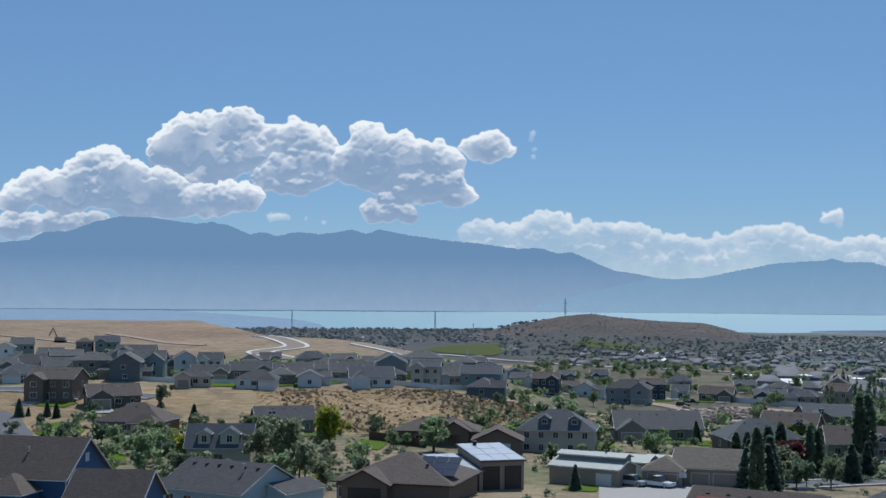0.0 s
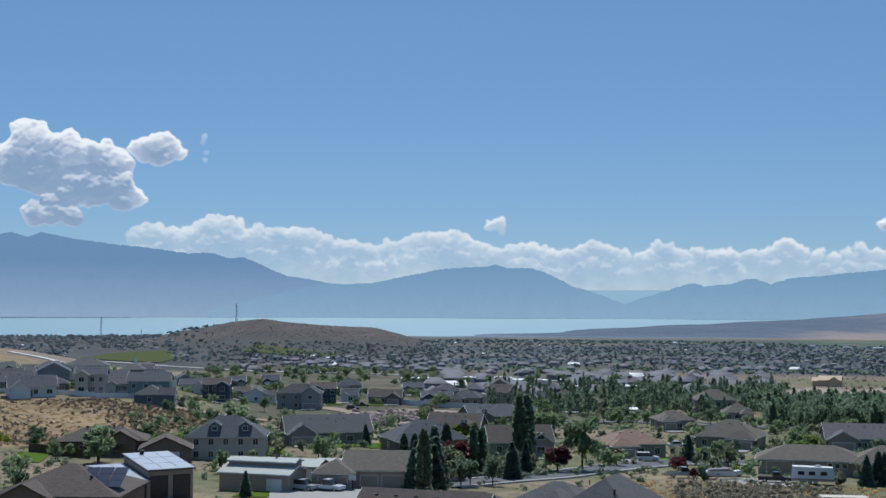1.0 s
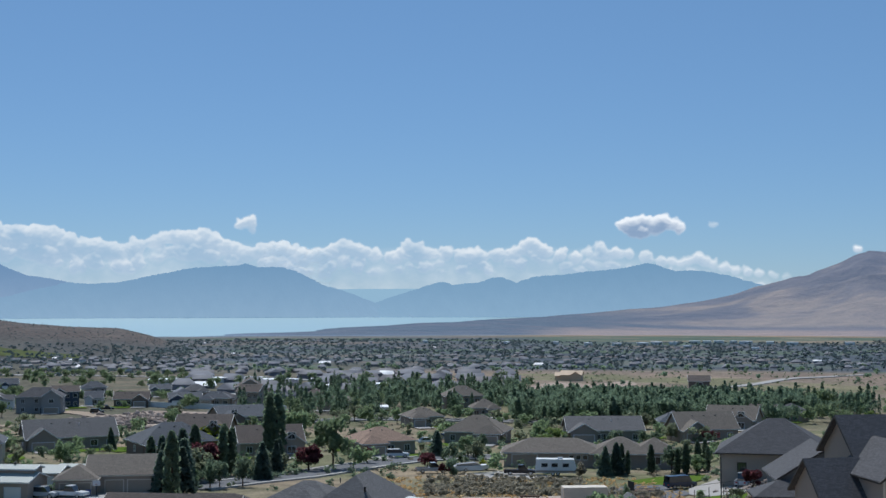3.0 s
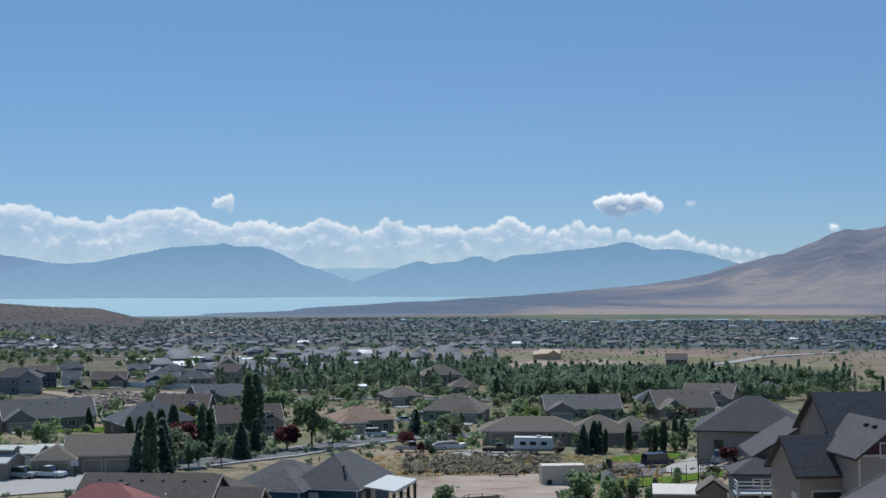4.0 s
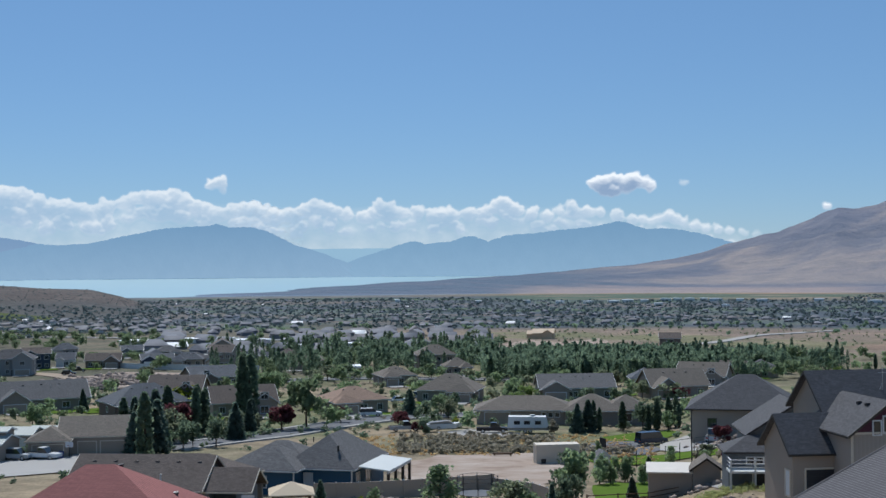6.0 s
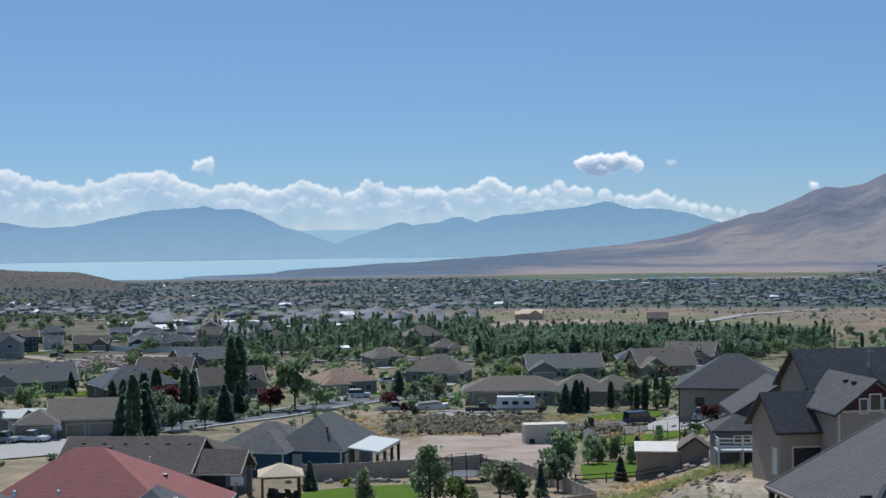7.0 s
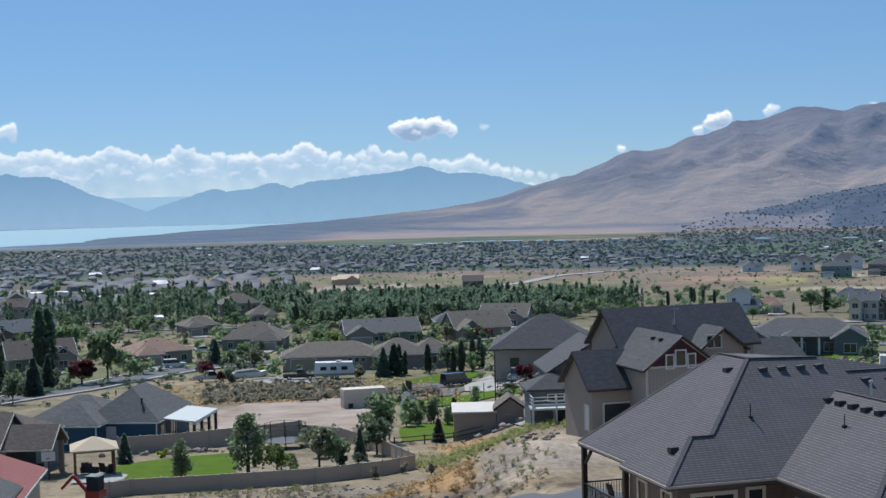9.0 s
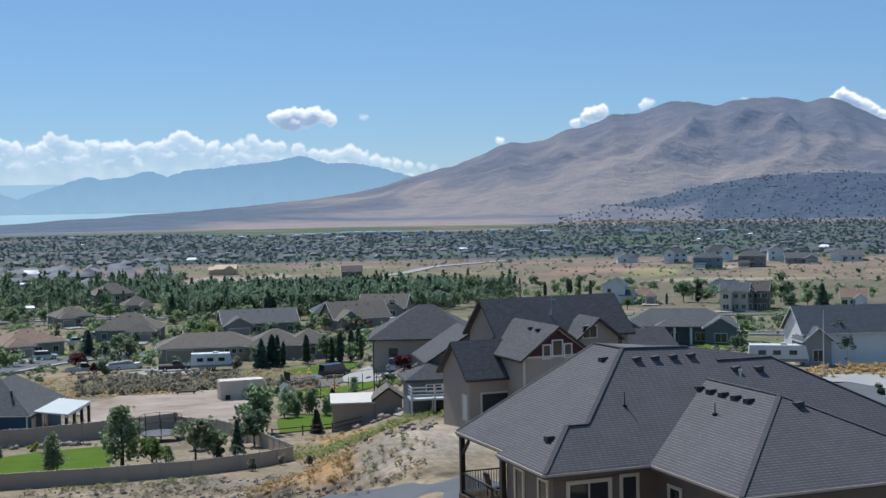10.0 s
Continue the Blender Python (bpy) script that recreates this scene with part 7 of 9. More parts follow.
def crown_points(rng, n, shape):
    """Leaf places for a crown of height 1 over the ground."""
    if shape in ("broad", "round", "shrub"):
        k = {"broad": 30, "round": 20, "shrub": 7}[shape]
        lo = {"broad": 0.30, "round": 0.38, "shrub": 0.12}[shape]
        cs = np.stack([rng.normal(0, 0.17, k), rng.normal(0, 0.17, k), rng.uniform(lo + 0.05, 0.84, k)], -1)
        cs[:, :2] *= (1.25 - 0.8 * np.abs(cs[:, 2:3] - 0.5))
        rs = rng.uniform(0.12, 0.21, k) * 1.25 if shape == "shrub" else rng.uniform(0.07, 0.16, k)
        i = rng.integers(0, k, n)
        d = rng.normal(size=(n, 3))
        d /= np.linalg.norm(d, axis=1)[:, None]
        p = cs[i] + d * (rs[i] * rng.uniform(0.55, 1.05, n))[:, None]
        p[:, 2] = np.clip(p[:, 2], 0.04, 1.0)
        return p
    if shape == "young":
        k = 26
        ch = np.sort(rng.uniform(0.16, 0.97, k))
        ca, cr = rng.uniform(0, 6.28, k), 0.19 * np.sin(np.pi * np.clip((ch + 0.05) / 1.1, 0, 1)) ** 0.8 * rng.uniform(0.4, 1.1, k)
        cs = np.stack([cr * np.cos(ca), cr * np.sin(ca), ch], -1)
        i, d = rng.integers(0, k, n), rng.normal(0, 0.045, (n, 3))
        d[:, 2] *= 1.5
        p = cs[i] + d
        p[:, 2] = np.clip(p[:, 2], 0.1, 1.02)
        return p
    elif shape == "column":
        h = rng.uniform(0.06, 1.0, n)
        r = 0.135 * np.clip(np.sin(np.pi * np.clip((h + 0.12) / 1.14, 0, 1)), 0, 1) ** 0.6 * (0.7 + 0.3 * np.sin(h * 23 + rng.uniform(0, 6)) ** 2)
    else:
        h = rng.uniform(0.05, 1.0, n) ** 1.25
        h = np.clip(h, 0.05, 1)
        r = 0.32 * (1.02 - h) ** 0.8 * (0.72 + 0.28 * np.sin(h * 40) ** 2)
    a = rng.uniform(0, 6.2832, n)
    u = rng.uniform(0.3, 1.0, n) ** 0.5 * r
    return np.stack([u * np.cos(a), u * np.sin(a), h], -1)


def make_tree(shape, leaves, label, seed, n, size, category="tree", group="garden trees"):
    """A tree 1 m high to be scaled: tapered trunk with limbs, and a crown of leaf clumps."""
    rng = np.random.default_rng(seed)
    ob = thing("tree" if category == "tree" else "shrub", pose(0, 0, -50), label, category, group)
    s = Shape()
    top = {"broad": 0.55, "round": 0.5, "shrub": 0.25, "young": 0.9, "column": 0.9, "spruce": 0.95}[shape]
    s.tube((0, 0, -0.06), (0.01, 0, top * 0.45), 0.028, 0.02, 7).tube((0.01, 0, top * 0.45), (0, 0.01, top), 0.02, 0.006, 6)
    if shape in ("broad", "round", "shrub", "young"):
        for i in range(7):
            a = i * 2.4
            z0 = top * (0.4 + 0.07 * i)
            s.tube((0, 0, z0), (0.17 * math.cos(a), 0.17 * math.sin(a), z0 + 0.17), 0.011, 0.004, 5)
    part("trunk", s, BARK, ob)
    v, f = leaf_cloud(rng, crown_points(rng, n, shape), size)
    part("crown", raw_mesh("crown", v, f, LEAVES[leaves]), None, ob)
    return ob


KINDS = {"spruce": ("spruce", "spruce", "dark blue-green conical spruce in a garden", 1100, 0.065), "column": ("column", "dark", "tall narrow dark green poplar", 900, 0.05),
         "broad": ("broad", "green", "full green leafy shade tree", 1250, 0.052), "broad_dark": ("broad", "dark", "dense dark green leafy tree", 1250, 0.052),
         "plum": ("round", "plum", "purple-leaved plum tree with a rounded crown", 2000, 0.045), "olive": ("broad", "olive", "grey-green leafy tree in a garden", 1250, 0.052),
         "young": ("young", "green", "slender young green tree in a garden", 1500, 0.034), "lime": ("broad", "lime", "yellow-green leafy tree in a garden", 1250, 0.052),
         "round": ("round", "fresh", "round light green garden tree", 2200, 0.04), "shrub_lime": ("shrub", "lime", "clipped yellow-green shrub by a lawn", 500, 0.09),
         "shrub_sage": ("shrub", "sage", "grey-green dry shrub on bare ground", 500, 0.09), "shrub_dark": ("shrub", "dark", "dark green clipped garden shrub", 500, 0.09)}
rnd = random.Random(5)
for key, places in TREES.items():
    shape, leaves, label, n, size = KINDS[key]
    category = "shrub" if shape == "shrub" else "tree"
    protos = [make_tree(shape, leaves, label, 10 * len(label) + k, n, size, category, "garden " + category + "s") for k in range(2)]
    for i, (x, y, h) in enumerate(places):
        wide = rnd.uniform(0.85, 1.15) * {"young": 1.2, "plum": 1.25, "round": 1.3, "broad": 0.85, "broad_dark": 0.85, "olive": 0.95}.get(key, 1.0)
        m = pose(x, y, gz(x, y), 0, 0, rnd.uniform(0, 360)) @ Matrix.Diagonal((h * wide, h * wide, h, 1))
        if i < 2:
            first = first + [m] if i else [m]
        else:
            copy_thing(protos[i % 2], m)
    for ob, m in zip(protos, first):
        ob.matrix_world = m

# ---- woods, street trees and scrub too many to count ----
def scatter(name, label, category, places, leaves, shape, n, size, seed):
    """Many small plants in one mesh: places are x, y, height, width."""
    rng = np.random.default_rng(seed)
    V, F, count = [], [], 0
    tpl = [leaf_cloud(rng, crown_points(rng, n, shape), size) for _ in range(6)]
    zs = ground_z(places[:, 0], places[:, 1])
    for (x, y, h, w), z in zip(places, zs):
        v, f = tpl[rng.integers(6)]
        a = rng.uniform(0, 6.28)
        c, s = math.cos(a), math.sin(a)
        V.append(np.stack([(v[:, 0] * c - v[:, 1] * s) * h * w + x, (v[:, 0] * s + v[:, 1] * c) * h * w + y, v[:, 2] * h + z - 0.05 * h], -1))
        F.append(f + count)
        count += len(v)
    return solid(name, raw_mesh(name, np.concatenate(V), np.concatenate(F), LEAVES[leaves]), None, label, category, kind="stuff")


def sector(rng, n, az0, az1, r0, r1):
    a = np.radians(rng.uniform(az0, az1, n))
    r = np.sqrt(rng.uniform(r0 ** 2, r1 ** 2, n))
    return np.stack([r * np.sin(a), r * np.cos(a)], -1)


def sized(rng, xy, h0, h1, w0=0.85, w1=1.2):
    return np.concatenate([xy, rng.uniform(h0, h1, (len(xy), 1)), rng.uniform(w0, w1, (len(xy), 1))], -1)


def clear_of(xy, gap=9.0):
    """Keep plants off the houses."""
    keep = np.ones(len(xy), bool)
    for p in HOUSE_SPOTS:
        keep &= np.hypot(xy[:, 0] - p[0], xy[:, 1] - p[1]) > gap
    return xy[keep]


HOUSE_SPOTS = [(o.matrix_world.translation.x, o.matrix_world.translation.y) for o in bpy.data.objects if o.parent is None and o.name.split(".")[0] in ("house", "barn", "garage_building")]
HOUSE_SPOTS += [(-122.0 + 8 * i, 388.0 + 9 * j) for i in range(6) for j in range(8)]
rng = np.random.default_rng(21)
wood = np.concatenate([sector(rng, 800, 1.8, 13.8, 392, 510), sector(rng, 120, -7, 2.5, 430, 570), sector(rng, 34, 13, 16.5, 430, 510)])
scatter("trees", "dense green wood of cottonwoods", "woodland", sized(rng, clear_of(wood, 9), 5.5, 9.0, 0.5, 0.8), "forest", "broad", 420, 0.06, 31)
tall = np.concatenate([sector(rng, 260, 1.6, 14, 390, 512), sector(rng, 190, -10, 2, 420, 600), sector(rng, 16, 14, 17, 430, 520)])
scatter("poplars", "upright poplars rising through the wood", "woodland", sized(rng, clear_of(tall, 9), 6.0, 10.0, 0.7, 1.0), "forest", "column", 190, 0.06, 32)
band = np.concatenate([sector(rng, 70, -14, 3, 470, 700), sector(rng, 30, -14, -4, 380, 480), sector(rng, 130, -23, -12, 470, 800), sector(rng, 40, 10, 16, 400, 470), sector(rng, 14, 16, 32, 430, 560)])
scatter("trees", "leafy trees filling the gardens of the streets", "trees", sized(rng, clear_of(band), 3.0, 6.5), "green", "broad", 420, 0.07, 33)
yards = np.concatenate([sector(rng, 120, -25, 12, 255, 430), sector(rng, 70, -44, -30, 215, 330), sector(rng, 30, 18, 32, 210, 330)])
scatter("bushes", "garden bushes and small trees between houses", "bushes", sized(rng, clear_of(yards, 10), 1.5, 4.0, 1.0, 1.5), "olive", "shrub", 200, 0.11, 34)
row = np.concatenate([sector(rng, 120, -44, -20, 420, 560), sector(rng, 90, 16, 33, 400, 560)])
scatter("bushes", "small young street trees among the rows of houses", "bushes", sized(rng, clear_of(row, 8), 2.0, 4.5), "green", "broad", 160, 0.11, 35)

more = np.concatenate([sector(rng, 110, -25, 12, 240, 420), sector(rng, 26, -44, -29, 190, 300), sector(rng, 8, 16, 32, 205, 320)])
scatter("trees", "garden trees between the houses of the slope", "trees", sized(rng, clear_of(more, 11), 2.5, 5.2, 0.75, 1.1), "green", "broad", 420, 0.075, 42)
more = np.concatenate([sector(rng, 60, -25, 12, 230, 420), sector(rng, 14, -44, -29, 190, 300), sector(rng, 6, 16, 32, 205, 320)])
scatter("trees", "dark trees between the houses of the slope", "trees", sized(rng, clear_of(more, 11), 2.5, 5.5, 0.7, 1.0), "dark", "broad", 420, 0.075, 43)
shrubs = np.concatenate([sector(rng, 330, -13, 12.5, 212, 345), sector(rng, 120, -40, -14, 175, 300), sector(rng, 60, 14.5, 33, 190, 330)])
shrubs = shrubs[~((shrubs[:, 1] < 240) & (np.abs(shrubs[:, 0] - 11) < 24))]
scatter("shrubs", "dark clipped shrubs and hedges about the gardens", "shrubs", sized(rng, clear_of(shrubs, 8), 0.7, 1.9, 1.0, 1.7), "dark", "shrub", 110, 0.12, 67)
tuft = sector(rng, 1500, -34, -20, 308, 402)
scatter("dry_grass", "golden dry grass tufts over the open field", "grass", sized(rng, clear_of(tuft, 9), 0.2, 0.4, 3.0, 5.0), "straw", "shrub", 30, 0.2, 44)

ORANGE = ((11.6, 88.2, 1.5), (13.4, 87.3, 1.2), (21.3, 130.5, 2.4), (16.8, 116.5, 2.2), (9.0, 89.5, 1.0))
tuft = np.concatenate([rng.normal(0, 1, (34, 2)) * np.array((r_ * 0.9, r_ * 1.5)) + np.array((x_, y_)) for x_, y_, r_ in ORANGE])
scatter("dry_grass", "orange-gold dry grass in patches on the dug slope", "grass", sized(rng, tuft, 0.15, 0.4, 1.5, 3.0), "straw", "shrub", 60, 0.12, 45)
tuft = sector(rng, 520, -5, 12.5, 80, 107)
tuft = tuft[(tuft[:, 1] < 105 + 2.0 * np.maximum(tuft[:, 0] - 12, 0)) & (np.hypot((tuft[:, 0] - 17) / 1.2, tuft[:, 1] - 88) > 5)]
scatter("weeds", "short grey-green weeds over the dug slope", "weeds", sized(rng, tuft, 0.12, 0.4, 1.5, 3.0), "sage", "shrub", 50, 0.12, 46)
tuft = sector(rng, 900, -4, 9, 186, 236)
scatter("dry_grass", "low dry grass over the vacant lot", "grass", sized(rng, tuft[(tuft[:, 1] > 200) | (tuft[:, 0] > 17)], 0.2, 0.5, 1.5, 3.0), "straw", "shrub", 30, 0.2, 47)
tuft = np.concatenate([sector(rng, 900, -26, 14, 240, 440), sector(rng, 500, -46, -28, 200, 330), sector(rng, 350, 15, 34, 150, 420)])
scatter("dry_grass", "dry grass and weeds between the gardens", "grass", sized(rng, clear_of(tuft, 8), 0.25, 0.7, 1.5, 4.0), "sage", "shrub", 30, 0.2, 48)

# sage scrub on the golden field, the vacant lot and the slopes
sage = sector(rng, 2600, -33, -19.0, 308, 402)
sage = sage[(wobble(sage[:, 0], sage[:, 1], 30, 11) + rng.normal(0, 0.5, len(sage)) - 0.05 * (np.degrees(np.arctan2(sage[:, 0], sage[:, 1])) + 27) * -1) > 0.0]
scatter("sagebrush", "grey-brown sagebrush dotting the golden field", "scrub", sized(rng, clear_of(sage, 10), 0.3, 0.85, 1.4, 2.4), "scrub", "shrub", 40, 0.22, 36)
lot = sector(rng, 420, -2.0, 8.0, 203, 234)
lot = lot[np.hypot(lot[:, 0] - 30, lot[:, 1] - 222) > 12]
scatter("sagebrush", "low grey sagebrush on the vacant lot", "scrub", sized(rng, lot, 0.6, 1.3, 1.1, 1.7), "sage", "shrub", 140, 0.13, 37)
def along(rng, n, points, spread):
    """Places strewn along a bent line."""
    p = np.array(points, float)
    t = rng.uniform(0, len(p) - 1, n)
    i = np.minimum(t.astype(int), len(p) - 2)
    return p[i] + (p[i + 1] - p[i]) * (t - i)[:, None] + rng.normal(0, spread, (n, 2))


bank = along(rng, 420, [(15.1, 118.8), (19.8, 125.0), (24.2, 126.4), (29.7, 123.0)], 1.3)
scatter("weeds", "tall green weeds along the top of the bank", "weeds", sized(rng, bank, 0.25, 0.7, 0.9, 1.7), "weedy", "shrub", 110, 0.085, 40)
bank = np.concatenate([along(rng, 60, [(-6.0, 103.6), (2.0, 103.4), (6.0, 106.0)], 0.8), rng.normal(0, 1, (40, 2)) * np.array((1.3, 1.4)) + np.array((17.0, 84.6)), along(rng, 40, [(12.5, 91.0), (14.5, 95.0), (19.0, 104.0)], 0.9)])
scatter("weeds", "green weeds at the foot of fence and spoil heap", "weeds", sized(rng, bank, 0.2, 0.5, 0.9, 1.7), "weedy", "shrub", 100, 0.085, 39)
juniper = sector(rng, 1000, 18.6, 34, 1840, 2240)
scatter("junipers", "dark junipers dotting the foothill", "scrub", sized(rng, juniper, 1.2, 2.4, 1.0, 1.6), "juniper", "shrub", 14, 0.5, 41)

brush = sector(rng, 700, -2, 33, 560, 810)
scatter("scrub", "low scrub and weeds over the open fields", "scrub", sized(rng, clear_of(brush, 8), 0.5, 1.3, 1.2, 2.4), "olive", "shrub", 24, 0.24, 58)
brush = sector(rng, 700, -23.5, -12.8, 1330, 1500)
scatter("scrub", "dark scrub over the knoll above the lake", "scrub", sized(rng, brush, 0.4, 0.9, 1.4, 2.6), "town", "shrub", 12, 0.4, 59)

# ---- the town on the valley floor ----
def town(name, label, spots, seed):
    rng = np.random.default_rng(seed)
    W, WF, R, RF_, wc, rc = [], [], [], [], 0, 0
    box_f = np.array([(0, 1, 5, 4), (1, 2, 6, 5), (2, 3, 7, 6), (3, 0, 4, 7)])
    roof_f = np.array([(0, 1, 5, 4), (2, 3, 4, 5), (1, 2, 5, 5), (3, 0, 4, 4)])
    for x, y in spots:
        k0 = float(np.interp(math.hypot(x, y), (700, 850, 1100, 1800), (0.95, 0.60, 0.36, 0.25)))
        w, d, h, p = (k0 * q for q in (rng.uniform(8, 14), rng.uniform(7, 9), rng.choice((1.6, 2.0, 3.2)), rng.uniform(1.6, 2.8)))
        a, z = rng.choice((0.2, 1.77, 0.5, -0.3, 1.0)) + rng.normal(0, 0.25), gz(x, y)
        c, s = math.cos(a), math.sin(a)
        pts = np.array([(-w, -d), (w, -d), (w, d), (-w, d)]) / 2
        g = np.stack([pts[:, 0] * c - pts[:, 1] * s + x, pts[:, 0] * s + pts[:, 1] * c + y], -1)
        W.append(np.concatenate([np.c_[g, np.full(4, z - 1.5)], np.c_[g, np.full(4, z + h)]]))
        WF.append(box_f + wc)
        wc += 8
        k = 1.12
        e = np.stack([k * (pts[:, 0] * c - pts[:, 1] * s) + x, k * (pts[:, 0] * s + pts[:, 1] * c) + y], -1)
        inset = rng.choice((0.5, 0.5, 0.28))
        rd = np.array([(-w * inset, 0), (w * inset, 0)]) * 1.1
        rg = np.stack([rd[:, 0] * c - rd[:, 1] * s + x, rd[:, 0] * s + rd[:, 1] * c + y], -1)
        R.append(np.concatenate([np.c_[e, np.full(4, z + h - 0.2)], np.c_[rg, np.full(2, z + h + p)]]))
        RF_.append(roof_f + rc)
        rc += 6
    tri = np.concatenate(RF_)
    tri = np.concatenate([tri[:, [0, 1, 2]], tri[:, [0, 2, 3]]])
    tri = tri[(tri[:, 1] != tri[:, 2])]
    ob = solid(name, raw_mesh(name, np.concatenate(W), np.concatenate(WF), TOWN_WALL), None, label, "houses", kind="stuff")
    part("roofs", raw_mesh("roofs", np.concatenate(R), tri, TOWN_ROOF), None, ob, "blue-grey roofs tinted for distance haze")
    return ob


def tones(name, stops):
    m, n, l, b = nodes_of(name)
    g = n.new("ShaderNodeNewGeometry")
    r = ramp_node(n, stops)
    r.color_ramp.interpolation = "CONSTANT"
    l.new(g.outputs["Random Per Island"], r.inputs[0])
    c = mix_node(n, l, r.outputs[0], (0.2, 0.2, 0.2), mix_node(n, l, (0, 0, 0), (0.3, 0.3, 0.3), noise_node(n, l, 1.5, 3.0)))
    l.new(c, b.inputs["Base Color"])
    b.inputs["Roughness"].default_value = 0.8
    return m


# wall and roof tones carry a painted blue-grey distance haze
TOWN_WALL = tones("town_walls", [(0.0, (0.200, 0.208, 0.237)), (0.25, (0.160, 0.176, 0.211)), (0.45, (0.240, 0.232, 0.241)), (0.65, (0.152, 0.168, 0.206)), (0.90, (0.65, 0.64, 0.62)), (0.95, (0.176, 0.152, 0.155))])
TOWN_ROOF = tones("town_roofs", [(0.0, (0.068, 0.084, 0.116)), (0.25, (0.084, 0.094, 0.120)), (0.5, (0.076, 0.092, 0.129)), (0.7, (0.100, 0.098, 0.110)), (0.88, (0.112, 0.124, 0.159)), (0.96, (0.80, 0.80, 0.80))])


def grid_streets(rng, n, az0, az1, r0, r1, pitch=17.0):
    """House spots along bent street rows."""
    xy = sector(rng, n, az0, az1, r0, r1)
    xy[:, 1] = np.round(xy[:, 1] / 34.0) * 34.0 + np.where(rng.random(len(xy)) < 0.5, -8.0, 8.0) + 9 * np.sin(xy[:, 0] / 80)
    xy[:, 0] = np.round(xy[:, 0] / pitch) * pitch + rng.normal(0, 3.0, len(xy))
    xy = np.unique(np.round(xy, 1), axis=0)
    keep = np.ones(len(xy), bool)
    for i in range(len(xy)):
        if keep[i]:
            d = np.hypot(xy[:, 0] - xy[i, 0], xy[:, 1] - xy[i, 1])
            keep &= (d > (9 if math.hypot(*xy[i]) < 1180 else 7)) | (d == 0)
    return xy[keep]


spots = grid_streets(rng, 330, -12, 33, 850, 1180, 12.0)
town("town_houses", "rows of tan and grey houses on the valley floor", spots, 51)
def in_town(xy):
    """The far town ends at the fields below the mountain's apron."""
    az, r = np.degrees(np.arctan2(xy[:, 0], xy[:, 1])), np.hypot(xy[:, 0], xy[:, 1])
    return xy[r < np.interp(az, (-13, -6, 1, 4, 16, 19), (1640, 1660, 1620, 1500, 1510, 1820)) + 14 * np.sin(az * 3.1) + 8 * np.sin(az * 11)]


spots = in_town(grid_streets(rng, 760, -13, 33, 1180, 1820, 11.0))
town("town_houses", "distant rows of houses towards the lake", spots, 52)
spots = grid_streets(rng, 130, -20, -12, 830, 1080)
town("town_houses", "houses scattered below the knoll", spots, 53)
spots = grid_streets(rng, 90, -12, 2, 560, 830)
town("town_houses", "houses among trees across the fields", spots, 54)
far_t = np.concatenate([sector(rng, 2600, -12, 33, 820, 1200), sector(rng, 5200, -13, 33, 1200, 1860), sector(rng, 900, -22, -12, 780, 1300)])
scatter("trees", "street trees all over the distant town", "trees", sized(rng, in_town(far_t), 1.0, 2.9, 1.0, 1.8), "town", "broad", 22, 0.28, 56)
def off_field(xy):
    """Keep the green field below the graded hill open."""
    az, r = np.degrees(np.arctan2(xy[:, 0], xy[:, 1])), np.hypot(xy[:, 0], xy[:, 1])
    return xy[(az < -27.6) | (az > -23.6) | (r > 1250)]


spots = off_field(grid_streets(rng, 190, -34, -22, 1000, 1640))
town("town_houses", "houses among trees between graded hill and lake", spots, 58)
far_t = np.concatenate([sector(rng, 900, -35, -22, 930, 1700), sector(rng, 420, -35, -24, 1700, 1845)])
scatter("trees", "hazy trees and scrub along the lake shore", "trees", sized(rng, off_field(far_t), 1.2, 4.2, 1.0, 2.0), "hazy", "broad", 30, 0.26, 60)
far_t = np.concatenate([sector(rng, 140, -12, 33, 800, 880), sector(rng, 26, 4, 33, 590, 800)])
scatter("trees", "line of trees along the edge of the town", "trees", sized(rng, far_t, 1.8, 4.0), "forest", "broad", 60, 0.2, 57)

# ---- streets, front drives and lawns of the homes ----
ROADBASE = plain("graded_road_base", (0.30, 0.25, 0.21), 0.95, vary=0.12, size=0.1)
NEWKERB = plain("new_white_kerb", (0.62, 0.60, 0.57), 0.8, vary=0.08)
strip("road", [(-409.0, 609.5), (-393.8, 600.4), (-353.8, 557.2), (-342.0, 535.1), (-338.7, 508.5), (-328.8, 491.1), (-300.0, 468.1)], 9, ROADBASE, "unpaved new road with white kerbs looping up graded earth", "road", kerb=2.0, kerb_mat=NEWKERB)
strip("road", [(-328.6, 579.3), (-296.2, 549.2), (-271.9, 522.5), (-262.3, 508.3), (-257.5, 495.0), (-258.7, 479.7)], 9, ROADBASE, "unpaved new road with white kerbs looping up graded earth", "road", kerb=2.0, kerb_mat=NEWKERB)
strip("road", [(-428.5, 868.0), (-409.7, 852.7), (-344.7, 803.2), (-293.3, 772.2), (-256.6, 760.9), (-190.0, 745.0), (-120.0, 700.0), (-60.0, 690.0)], 9, CONCRETE, "long pale road across the fields", "road")
strip("road", [(-480.0, 569.4), (-450.5, 554.4), (-408.2, 528.3), (-386.4, 526.3)], 6, SPOIL, "haul track over graded earth", "track")
strip("road", [(-520.0, 520.0), (-480.0, 512.0), (-440.0, 500.0), (-400.0, 488.0)], 5, SPOIL, "haul track over graded earth", "track")
strip("road", [(112.0, 622.0), (135.1, 649.1), (163.2, 698.2), (203.0, 745.9), (225.0, 765.0)], 6, CONCRETE, "pale road running out across the bare fields", "road")
